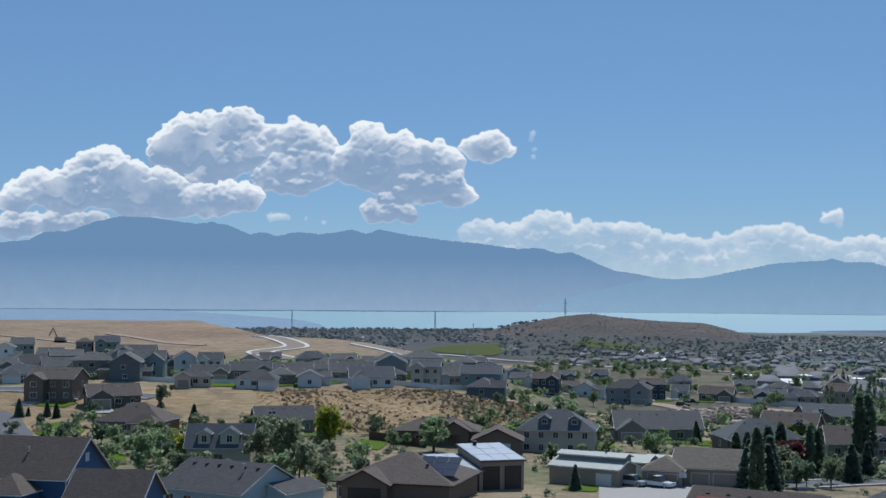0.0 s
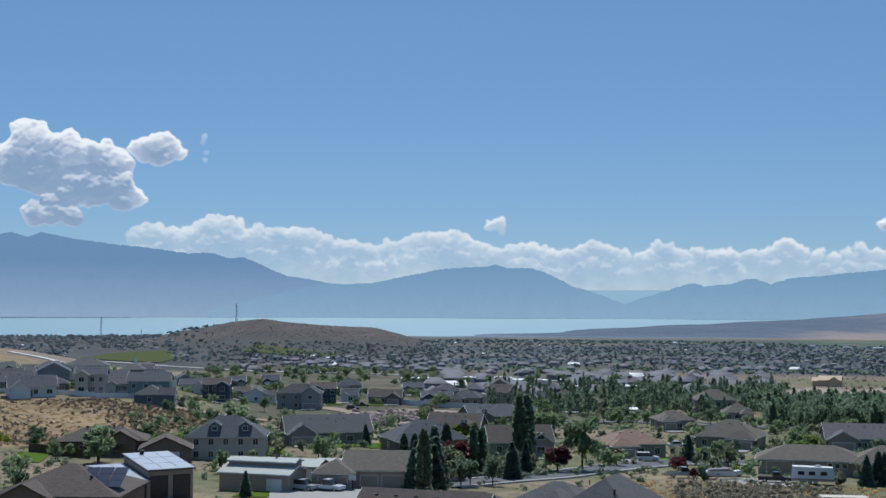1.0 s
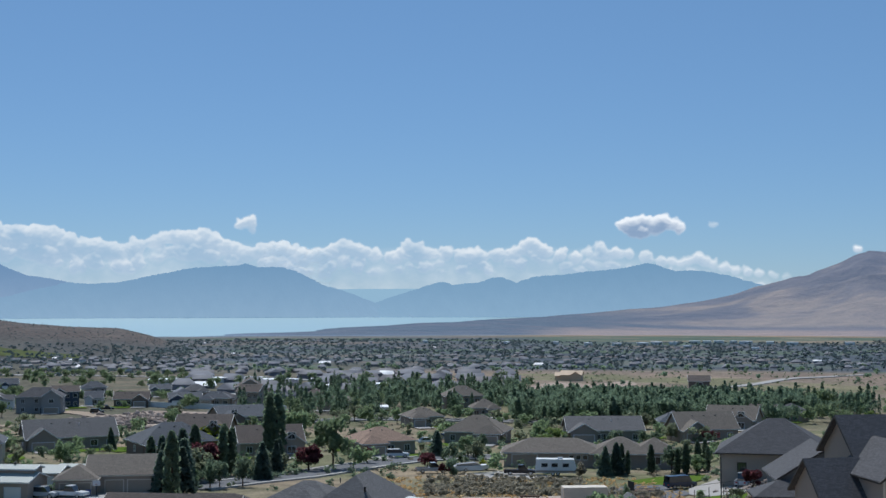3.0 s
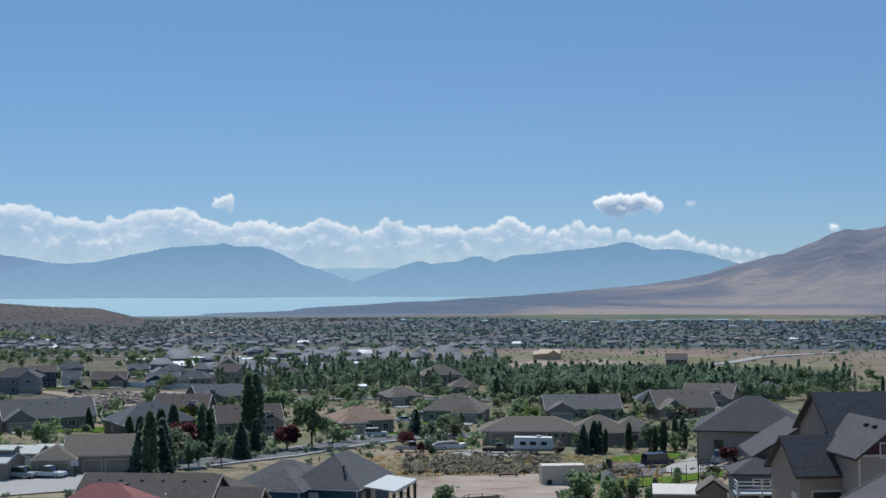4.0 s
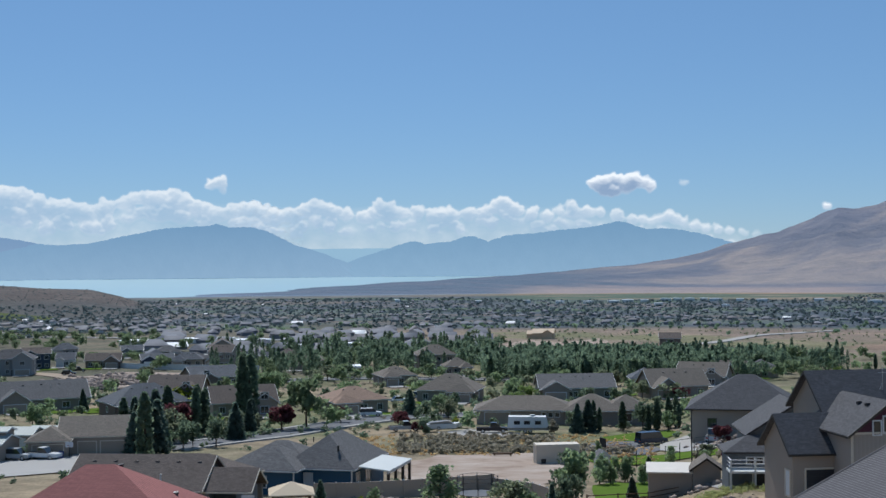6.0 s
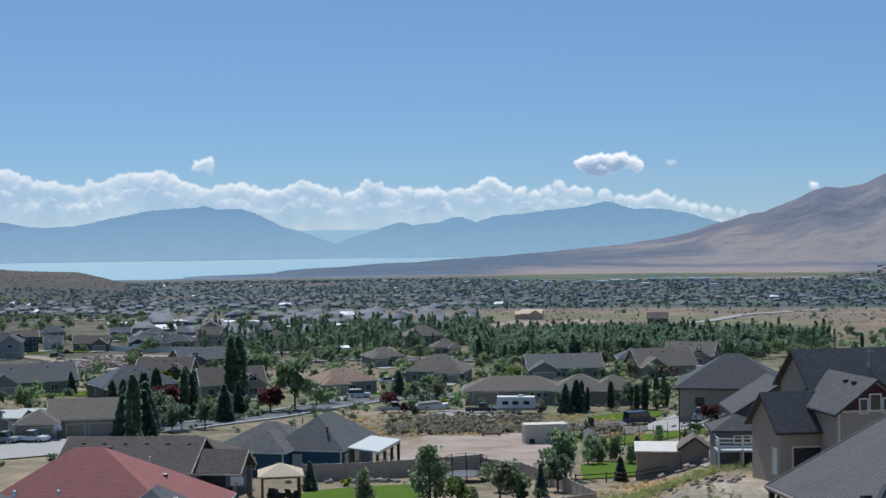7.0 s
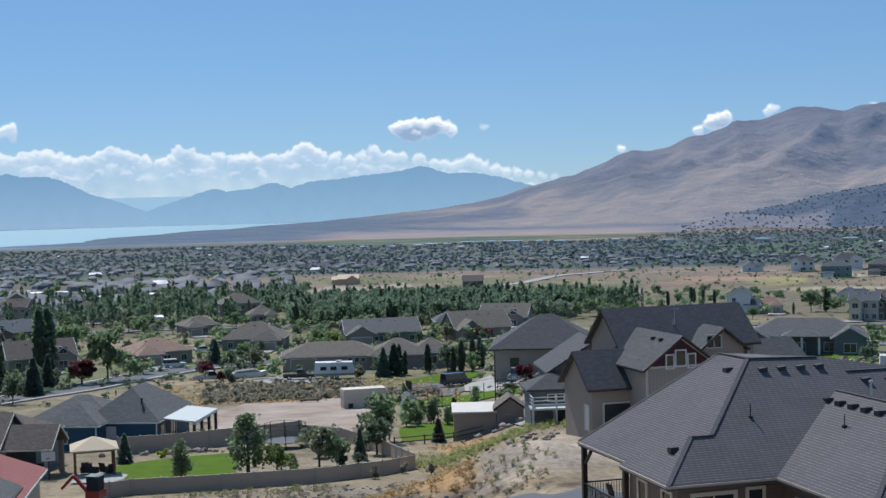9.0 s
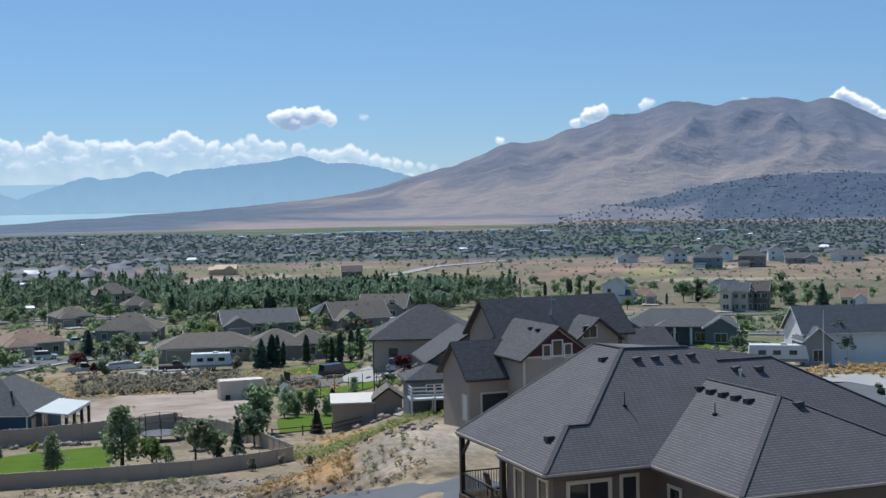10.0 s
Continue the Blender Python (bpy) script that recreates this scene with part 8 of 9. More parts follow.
strip("street", [(-46.0, 214.0), (-38.1, 227.3), (-31.6, 237.3), (-25.0, 252.1), (-17.3, 264.0), (-9.7, 272.4), (0.0, 276.0), (14.0, 278.0), (30.0, 284.0)], 8, ASPHALT, "grey asphalt street between gardens", "street", kerb=1.2)
strip("street", [(-82.0, 341.5), (-74.0, 368.2), (-58.9, 391.1), (-43.3, 405.0), (-20.0, 412.0), (20.0, 402.0)], 8, ASPHALT, "grey asphalt street between gardens", "street", kerb=1.2)
strip("street", [(-142.7, 601.1), (-113.2, 575.0), (-82.2, 540.0), (-54.0, 502.1), (-38.1, 464.9)], 9, CONCRETE, "pale street by the fields", "street")
strip("street", [(-330.0, 262.0), (-281.9, 287.1), (-257.3, 296.0), (-236.0, 300.0)], 8, ASPHALT, "grey street behind brown houses", "street", kerb=1.2)
strip("street", [(-165.0, 366.0), (-150.7, 380.0), (-135.0, 386.0), (-122.0, 374.0), (-104.0, 356.0), (-84.0, 344.0)], 8, SPOIL, "pale unpaved street beside the rubble", "street")
strip("street", [(-150.0, 470.0), (-132.0, 452.0), (-112.0, 422.0), (-98.0, 396.0), (-88.0, 372.0)], 8, SPOIL, "pale unpaved street beside the rubble", "street")
strip("street", [(-380.0, 372.0), (-336.6, 360.0), (-318.0, 372.0), (-300.0, 392.0)], 8, CONCRETE, "pale street between new houses", "street")
strip("street", [(60.0, 300.0), (85.0, 268.0), (110.0, 245.0), (135.0, 228.0)], 8, ASPHALT, "grey asphalt street on the bench", "street", kerb=1.2)
strip("street", [(120.0, 330.0), (150.0, 320.0), (190.0, 330.0)], 8, ASPHALT, "grey asphalt street on the bench", "street")
laid("dirt_lot", [(-128.0, 398.0), (-106.0, 384.0), (-88.0, 384.0), (-80.0, 420.0), (-88.0, 452.0), (-112.0, 462.0), (-126.0, 430.0)], DIRT, "pale dug dirt lot with rubble", "dirt lot", 0.12, 1.0)
laid("field", [(-490.3, 952.2), (-507.6, 1056.4), (-490.0, 1120.0), (-420.0, 1000.0), (-385.7, 866.0), (-428.7, 892.4)], FIELDGREEN, "green irrigated field below the graded hill", "field", 0.10, 1.0)
rnd = random.Random(17)
for x, y, rz, gx, fy, w, d in FRONTS:
    if math.hypot(x, y) > 390 and math.degrees(math.atan2(x, y)) < -22:
        continue
    m = pose(x, y, 0, 0, 0, rz)
    box = lambda a, b, c, e: [tuple((m @ Vector((u, v, 0))).xy) for u, v in ((a, c), (b, c), (b, e), (a, e))]
    laid("driveway", box(gx - 2.6, gx + 2.6, fy - 7.5, fy + 0.4), CONCRETE, "pale concrete driveway before a garage", "driveway", 0.16)
    if rnd.random() < 0.6:
        side = -1 if gx > 0 else 1
        a, b = sorted((gx + side * 3.2, side * (w / 2 + 2)))
        laid("lawn", box(a, b, fy - 7.0, -d / 2 - 0.6), LAWN, "green front lawn beside a driveway", "lawn", 0.12)
    if rnd.random() < 0.45:
        laid("lawn", box(-w / 2 - 2, w / 2 + 1, d / 2 + 1.5, d / 2 + 8), LAWN, "green back lawn behind a house", "lawn", 0.12)

# ---- fences ----
def fence(points, high, mat, label, panel=2.4, cap=True):
    ob = thing("fence", pose(points[0][0], points[0][1], gz(*points[0])), label, "fence", kind="")
    inv = ob.matrix_world.inverted()
    for (x0, y0), (x1, y1) in zip(points, points[1:]):
        n = max(1, round(math.hypot(x1 - x0, y1 - y0) / panel))
        for i in range(n):
            a = (x0 + (x1 - x0) * i / n, y0 + (y1 - y0) * i / n)
            b = (x0 + (x1 - x0) * (i + 1) / n, y0 + (y1 - y0) * (i + 1) / n)
            za, zb = gz(*a), gz(*b)
            z = min(za, zb)
            s = Shape().beam((*a, za + high / 2 - 0.05), (*b, zb + high / 2 - 0.05), 0.05, high + 0.1)
            s.beam((*a, za + high), (*b, zb + high), 0.09, 0.1)
            part("panel", s, mat, ob).matrix_local = inv
            p = part("post", Shape().box(a[0] - 0.07, a[0] + 0.07, a[1] - 0.07, a[1] + 0.07, za - 0.4, za + high + 0.06), mat, ob)
            p.matrix_local = inv
            if cap:
                part("post_cap", Shape().add([(a[0] - 0.1, a[1] - 0.1, za + high + 0.06), (a[0] + 0.1, a[1] - 0.1, za + high + 0.06), (a[0] + 0.1, a[1] + 0.1, za + high + 0.06), (a[0] - 0.1, a[1] + 0.1, za + high + 0.06), (a[0], a[1], za + high + 0.2)],
                     [(3, 2, 1, 0), (0, 1, 4), (1, 2, 4), (2, 3, 4), (3, 0, 4)]), WHITE, p, "white post cap")
    return ob


fence([(-12.7, 104.7), (-9.7, 107.0), (-2.5, 107.2), (5.0, 109.0), (11.0, 113.5), (14.4, 118.0)], 1.2, VINYL, "tan vinyl privacy fence along the dug slope")
fence([(-14.1, 142.5), (-9.4, 143.2), (-4.6, 145.6), (5.6, 152.0)], 1.8, VINYL, "tan vinyl privacy fence behind the lawn")
fence([(5.6, 152.0), (9.6, 146.0), (11.4, 138.0), (13.2, 128.0), (14.4, 118.0)], 1.35, VINYL, "tan vinyl privacy fence stepping down the garden side")
fence([(-279.7, 333.5), (-248.0, 334.5), (-237.5, 344.3), (-225.7, 368.6), (-196.3, 367.9), (-179.6, 362.2), (-168.0, 392.0)], 1.4, WHITEVINYL, "white vinyl fence behind the street houses", 7.0, False)
fence([(-130.0, 500.0), (-110.9, 486.0), (-92.0, 476.0), (-64.5, 462.0)], 1.9, WHITEVINYL, "white vinyl fence along the rubble lot", 8.0, False)
fence([(-143.0, 256.0), (-132.0, 250.0), (-124.0, 246.0)], 1.8, WOOD, "dark board fence beside the lawn", 2.4, False)
rail = thing("rail_fence", pose(14.4, 137.0, gz(14.4, 137.0)), "low dark timber rail fence round the play lawn", "fence")
inv = rail.matrix_world.inverted()
for (ax, ay), (bx_, by_) in (((14.6, 137.0), (18.0, 138.6)), ((18.0, 138.6), (21.2, 138.8)), ((21.2, 138.8), (24.2, 137.6))):
    za, zb = gz(ax, ay), gz(bx_, by_)
    for h in (0.45, 0.9):
        part("rail", Shape().beam((ax, ay, za + h), (bx_, by_, zb + h), 0.09), WOOD, rail).matrix_local = inv
    part("post", Shape().box(ax - 0.07, ax + 0.07, ay - 0.07, ay + 0.07, za - 0.4, za + 1.05), WOOD, rail).matrix_local = inv

# ---- vehicles ----
TYRE = plain("tyre_rubber", (0.015, 0.015, 0.016), 0.8)
CARPAINT = {k: plain("car_paint_" + k, c, 0.25, 0.0, vary=0.03) for k, c in dict(white=(0.72, 0.73, 0.74), navy=(0.012, 0.03, 0.07), silver=(0.4, 0.42, 0.44), black=(0.015, 0.016, 0.02), tan=(0.3, 0.25, 0.2), red=(0.3, 0.03, 0.03)).items()}


def wheels(ob, xs, y, r=0.34, w=0.22):
    for x in xs:
        for s in (-1, 1):
            t = part("wheel", Shape().tube((x, s * y - w / 2, r), (x, s * y + w / 2, r), r, r, 14), TYRE, ob)
            part("rim", Shape().tube((x, s * (y + w / 2) - 0.02, r), (x, s * (y + w / 2) + 0.02, r), r * 0.6, r * 0.6, 10), METAL, t)


def car(x, y, rz, kind, paint):
    words = {"pickup": "crew-cab pickup truck", "suv": "boxy sport utility vehicle", "sedan": "four-door sedan car", "van": "large passenger van"}[kind]
    ob = thing("pickup_truck" if kind == "pickup" else "car", pose(x, y, gz(x, y) + 0.15, 0, 0, rz), f"{paint} {words} parked on a driveway", "truck" if kind == "pickup" else "car")
    L, H = {"pickup": (2.9, 1.0), "suv": (2.35, 1.02), "sedan": (2.3, 0.85), "van": (2.6, 1.1)}[kind]
    side = [(-L, 0.4), (L, 0.4), (L + 0.05, 0.6), (L - 0.05, H * 0.9), (L * 0.48, H), (-L + 0.06, H), (-L, 0.6)]
    cabin = {"pickup": [(-L * 0.15, H), (L * 0.5, H), (L * 0.25, 1.78), (-L * 0.1, 1.8)], "suv": [(-L + 0.1, H), (L * 0.5, H), (L * 0.22, 1.75), (-L + 0.3, 1.75)],
             "sedan": [(-L * 0.7, H), (L * 0.45, H), (L * 0.12, 1.4), (-L * 0.4, 1.42)], "van": [(-L + 0.05, H), (L * 0.7, H), (L * 0.5, 2.0), (-L + 0.15, 2.05)]}[kind]
    part("body", Shape().prism(side, -0.93, 0.93, "y"), CARPAINT[paint], ob)
    part("cabin_glass", Shape().prism(cabin, -0.82, 0.82, "y"), PANE, ob, "dark window glass")
    (ax, az_), (bx_, bz_) = cabin[3], cabin[2]
    part("car_roof", Shape().box(ax + 0.02, bx_ - 0.02, -0.8, 0.8, min(az_, bz_) - 0.02, max(az_, bz_) + 0.04), CARPAINT[paint], ob)
    if kind == "pickup":
        part("cargo_bed", Shape().box(-L + 0.1, -L * 0.2, -0.78, 0.78, H - 0.02, H + 0.015), TYRE, ob, "dark open cargo bed")
    for s in (-0.6, 0.6):
        part("headlight", Shape().box(L - 0.02, L + 0.06, s - 0.18, s + 0.18, 0.62, 0.78), PALEGLASS, ob)
        part("tail_light", Shape().box(-L - 0.03, -L + 0.04, s - 0.16, s + 0.16, 0.65, 0.85), CARPAINT["red"], ob)
    wheels(ob, (-L * 0.62, L * 0.64), 0.82, 0.38 if kind != "sedan" else 0.33)
    return ob


for row_ in ((8.6, 239.5, 0, "pickup", "black"), (-7.4, 244.0, 12, "pickup", "silver"), (33.3, 214.5, 25, "van", "navy"), (-61.5, 202.5, -14, "pickup", "white"), (-65.3, 202.0, -12, "suv", "silver"), (-228.0, 281.0, 30, "pickup", "white"),
             (-249.0, 279.0, 25, "sedan", "silver"), (-205.0, 262.0, 30, "pickup", "tan"), (-15.4, 274.5, 10, "suv", "white"), (-11.0, 318.0, 25, "sedan", "white"), (-6.0, 330.0, 60, "suv", "silver"), (86.5, 176.0, -20, "suv", "black"),
             (-70.0, 226.0, 20, "pickup", "red"), (-24.0, 340.0, 10, "sedan", "white"), (-130.0, 470.0, 15, "pickup", "black"), (-128.0, 452.0, 10, "suv", "black"), (40.5, 200.0, 70, "pickup", "silver")):
    car(*row_)


def trailer_home(x, y, rz, length, label):
    ob = thing("travel_trailer", pose(x, y, gz(x, y) + 0.1, 0, 0, rz), label, "trailer", "parked travel trailers")
    L = length / 2
    part("body", Shape().prism([(-L, 0.55), (L, 0.55), (L + 0.1, 1.2), (L - 0.35, 2.95), (-L + 0.1, 3.0), (-L - 0.05, 1.2)], -1.2, 1.2, "y"), WHITE, ob)
    part("stripe", Shape().box(-L + 0.02, L - 0.05, -1.215, -1.2, 0.62, 1.0), CARPAINT["tan"], ob)
    for i, wx in enumerate((-L * 0.55, -L * 0.05, L * 0.5)):
        o = part("window", Shape().box(wx - 0.55, wx + 0.55, -1.23, -1.2, 1.6, 2.25), DARKTRIM, ob)
        part("pane", Shape().box(wx - 0.48, wx + 0.48, -1.245, -1.225, 1.66, 2.19), PANE, o)
    part("roof_unit", Shape().prism([(0.3, 2.95), (1.3, 2.95), (1.2, 3.25), (0.4, 3.25)], -0.4, 0.4, "y"), WHITE, ob)
    part("hitch", Shape().beam((-L, 0, 0.6), (-L - 1.2, 0, 0.5), 0.12), BLACKMETAL, ob)
    wheels(ob, (-0.5, 0.4), 1.0, 0.36)


trailer_home(15.0, 239.5, -4, 7.2, "white travel trailer with dark windows parked by scrub")
trailer_home(93.0, 176.5, -24, 8.4, "white travel trailer with a grey skirt by the street")
bt = thing("motor_boat", pose(-0.3, 243.5, gz(-0.3, 243.5) + 0.5, 0, 0, 8), "white motor boat under a pale cover on its trailer", "boat")
part("hull", Shape().add([(-3, -1, 0.2), (2, -1, 0.2), (3.4, 0, 0.5), (2, 1, 0.2), (-3, 1, 0.2), (-3, -1.1, 1.0), (2, -1.1, 1.05), (3.9, 0, 1.25), (2, 1.1, 1.05), (-3, 1.1, 1.0)],
     [(4, 3, 2, 1, 0), (5, 6, 7, 8, 9), (0, 1, 6, 5), (1, 2, 7, 6), (2, 3, 8, 7), (3, 4, 9, 8), (4, 0, 5, 9)]), WHITE, bt)
part("cover", Shape().prism([(-2.8, 1.0), (2.0, 1.05), (0.8, 1.55), (-2.5, 1.3)], -0.9, 0.9, "y"), CARPAINT["tan"], bt, "pale canvas cover")
part("trailer", Shape().beam((-3, 0, 0.0), (4.6, 0, 0.0), 0.12).beam((-1, -1, 0.0), (-1, 1, 0.0), 0.1), BLACKMETAL, bt)
wheels(bt, (-1.0,), 1.0, 0.3)
ut = thing("utility_trailer", pose(26.8, 208.5, gz(26.8, 208.5) + 0.1, 0, 0, 20), "black flatbed utility trailer with an upright ramp", "trailer")
part("bed", Shape().box(-2.2, 2.2, -1, 1, 0.5, 0.62), WOOD, ut)
part("side_rail", Shape().beam((-2.2, -1, 0.95), (2.2, -1, 0.95), 0.06).beam((-2.2, -1, 0.6), (-2.2, -1, 0.95), 0.06).beam((0, -1, 0.6), (0, -1, 0.95), 0.06).beam((2.2, -1, 0.6), (2.2, -1, 0.95), 0.06), BLACKMETAL, ut)
part("ramp", Shape().box(-2.3, -2.2, -1, 1, 0.6, 2.0), BLACKMETAL, ut)
wheels(ut, (-0.4, 0.4), 1.1, 0.33)

# ---- garden and lot things ----
cn = thing("shipping_container", pose(15.6, 186.0, gz(15.6, 186.0), 0, 0, 6), "cream ribbed shipping container on the dirt lot", "container")
part("body", Shape().box(-3.05, 3.05, -1.2, 1.2, 0.1, 2.85), TANTRIM, cn)
for i in range(20):
    part("rib", Shape().box(-3.0 + i * 0.3, -3.0 + i * 0.3 + 0.16, -1.24, -1.2, 0.15, 2.75), TANTRIM, cn)
part("end_door", Shape().box(-3.1, -3.04, -1.1, 1.1, 0.2, 2.7), TANTRIM, cn)
part("lock_bar", Shape().box(-3.14, -3.1, -0.4, -0.34, 0.2, 2.7).box(-3.14, -3.1, 0.34, 0.4, 0.2, 2.7), METAL, cn)
part("vent_panel", Shape().box(-2.4, -1.7, -1.27, -1.23, 0.25, 0.9), BLACKMETAL, cn, "dark lower panel")

sh = thing("garden_shed", pose(25.0, 139.8, gz(25.0, 139.8), 0, 0, -8), "tan block shed with a lean-to and small gabled end", "shed")
part("wall", Shape().box(-3.6, 0.9, -1.6, 1.6, -1.0, 2.3), WALLS["tan"], sh)
part("roof", Shape().prism([(-1.9, 2.25), (1.9, 2.75), (1.9, 2.9), (-1.9, 2.4)], -3.8, 1.0, "x"), plain("sunlit_membrane_roof", (0.62, 0.57, 0.5), 0.6), sh, "pale flat membrane roof")
volume(sh, 2.4, 0.0, 2.9, 3.4, 2.7, WALLS["tan"], ROOFS["taupe"], "gable", "y", 0.7, 0.3, DARKTRIM, sink=1.0)
part("door", Shape().box(1.9, 2.8, -1.75, -1.69, 0, 2.0), DOORTAN, sh)

gzb = thing("gazebo", pose(-14.4, 124.0, gz(-14.4, 124.0) + 0.1, 0, 0, 8), "square garden gazebo with a tan canopy on dark posts", "gazebo")
for gx_ in (-1.7, 1.7):
    for gy_ in (-1.7, 1.7):
        part("post", Shape().box(gx_ - 0.1, gx_ + 0.1, gy_ - 0.1, gy_ + 0.1, -0.4, 2.4), WOOD, gzb)
canopy = Shape()
hip_roof(canopy, -2.0, 2.0, -2.0, 2.0, 2.5, 0.45, 0.12, 0.1)
part("canopy", canopy, plain("tan_canopy", (0.60, 0.49, 0.35), 0.8, vary=0.06), gzb, "tan pyramid canopy")
part("beam", Shape().beam((-1.8, -1.75, 2.35), (1.8, -1.75, 2.35), 0.14), WOOD, gzb)
for i, (cx_, cy_) in enumerate(((-0.9, 0.2), (0.0, -0.6), (0.9, 0.3), (1.5, -0.8), (-5.0, 0.6))):
    ch = thing("patio_chair", pose(-14.4 + cx_, 124.0 + cy_, gz(-14.4 + cx_, 124.0 + cy_) + 0.12, 0, 0, 70 * i), "dark wicker patio chair on the pale patio", "chair", "chairs under the gazebo")
    part("seat", Shape().box(-0.35, 0.35, -0.35, 0.35, 0.15, 0.45), DARKTRIM, ch)
    part("backrest", Shape().beam((0, 0.3, 0.4), (0, 0.42, 1.0), 0.7, 0.1), DARKTRIM, ch)
    for s_ in (-0.34, 0.34):
        part("armrest", Shape().box(s_ - 0.05, s_ + 0.05, -0.35, 0.35, 0.45, 0.65), DARKTRIM, ch)
bbq = solid("grill", Shape().box(-0.7, 0.7, -0.3, 0.3, 0.1, 0.9).tube((-0.6, 0, 1.0), (0.6, 0, 1.0), 0.3, 0.3, 10), BLACKMETAL, "black barbecue grill under the covered patio", "grill", pose(-19.3, 124.6, gz(-19.3, 124.6), 0, 0, 10))
hoop = thing("basketball_hoop", pose(-18.2, 122.4, gz(-18.2, 122.4)), "portable basketball hoop with a white backboard", "basketball hoop")
part("pole", Shape().tube((0, 0, 0), (0, 0, 2.6), 0.06, 0.05, 8), BLACKMETAL, hoop)
part("backboard", Shape().box(-0.6, 0.6, -0.12, -0.08, 1.7, 2.5), PALEGLASS, hoop)
part("rim", Shape().tube((0, -0.4, 1.95), (0, -0.4, 1.98), 0.23, 0.23, 12), CARPAINT["red"], hoop)
hp2 = copy_thing(hoop, pose(-57.8, 204.2, gz(-57.8, 204.2)))
bin_ = solid("waste_bin", Shape().prism([(-0.3, 0), (0.3, 0), (0.36, 1.05), (-0.36, 1.05)], -0.35, 0.35, "y").box(-0.38, 0.38, -0.38, 0.38, 1.05, 1.12), plain("blue_plastic", (0.01, 0.03, 0.2), 0.4), "blue wheeled waste bin on the driveway", "bin", pose(-59.0, 203.8, gz(-59.0, 203.8)))

tp = thing("trampoline", pose(3.4, 140.5, gz(3.4, 140.5), 0, 0, 0), "round trampoline with dark safety net poles", "trampoline")
part("mat", Shape().tube((0, 0, 0.8), (0, 0, 0.86), 2.1, 2.1, 24), BLACKMETAL, tp)
for i in range(8):
    a_ = i * math.pi / 4
    part("net_pole", Shape().tube((2.15 * math.cos(a_), 2.15 * math.sin(a_), -0.2), (2.15 * math.cos(a_), 2.15 * math.sin(a_), 2.7), 0.04, 0.04, 6), BLACKMETAL, tp)
ring = Shape()
for i in range(24):
    a_, b_ = i * math.pi / 12, (i + 1) * math.pi / 12
    for z_ in (1.6, 2.65):
        ring.beam((2.15 * math.cos(a_), 2.15 * math.sin(a_), z_), (2.15 * math.cos(b_), 2.15 * math.sin(b_), z_), 0.035)
part("net_rim", ring, BLACKMETAL, tp)

ps = thing("playhouse", pose(19.6, 166.0, gz(19.6, 166.0), 0, 0, 10), "white and red wooden playhouse with a swing beam", "playhouse")
volume(ps, 0, 0, 1.6, 1.6, 2.6, WALLS["white"], ROOFS["grey"], "gable", "y", 0.8, 0.2, WHITE, sink=0.4)
part("front_panel", Shape().box(-0.35, 0.35, -0.86, -0.8, 0.4, 2.0), CARPAINT["red"], ps, "red front panel")
part("swing_beam", Shape().beam((0.8, 0, 2.4), (3.6, 0, 2.4), 0.1).beam((3.6, 0, 2.4), (3.2, -0.8, 0), 0.09).beam((3.6, 0, 2.4), (3.2, 0.8, 0), 0.09), WOOD, ps)
lp = thing("street_lamp", pose(31.6, 170.0, gz(31.6, 170.0)), "tall dark court lamp post with two heads", "lamp")
part("pole", Shape().tube((0, 0, -0.3), (0, 0, 7.0), 0.09, 0.06, 8), BLACKMETAL, lp)
for s_ in (-1, 1):
    part("lamp_head", Shape().beam((0, 0, 6.9), (s_ * 0.6, 0, 7.0), 0.06).box(s_ * 0.75 - 0.25, s_ * 0.75 + 0.25, -0.15, 0.15, 6.95, 7.1), BLACKMETAL, lp)
court = thing("court_fence", pose(28.0, 181.0, gz(28.0, 181.0)), "black mesh court fence posts along the long lawn", "fence")
inv = court.matrix_world.inverted()
for i in range(8):
    cx_, cy_ = 22.0 + i * 2.0, 180.0 + i * 0.2
    part("post", Shape().tube((cx_, cy_, gz(cx_, cy_) - 0.3), (cx_, cy_, gz(cx_, cy_) + 2.4), 0.05, 0.05, 6), BLACKMETAL, court).matrix_local = inv
part("top_rail", Shape().beam((22.0, 180.0, gz(22, 180) + 2.4), (36.0, 181.4, gz(36, 181.4) + 2.4), 0.05), BLACKMETAL, court).matrix_local = inv
bench = solid("bench", Shape().box(-1.5, 1.5, -0.3, 0.3, 0.35, 0.6).box(-1.3, -1.1, -0.3, 0.3, 0, 0.35).box(1.1, 1.3, -0.3, 0.3, 0, 0.35), WOOD, "low dark timber bench on the dirt lot", "bench", pose(8.6, 199.0, gz(8.6, 199.0)))
fp = thing("flag_pole", pose(89.0, 156.5, gz(89.0, 156.5)), "slim white flag pole in a front garden", "flag pole")
part("pole", Shape().tube((0, 0, -0.3), (0, 0, 9.0), 0.08, 0.04, 8), WHITE, fp)

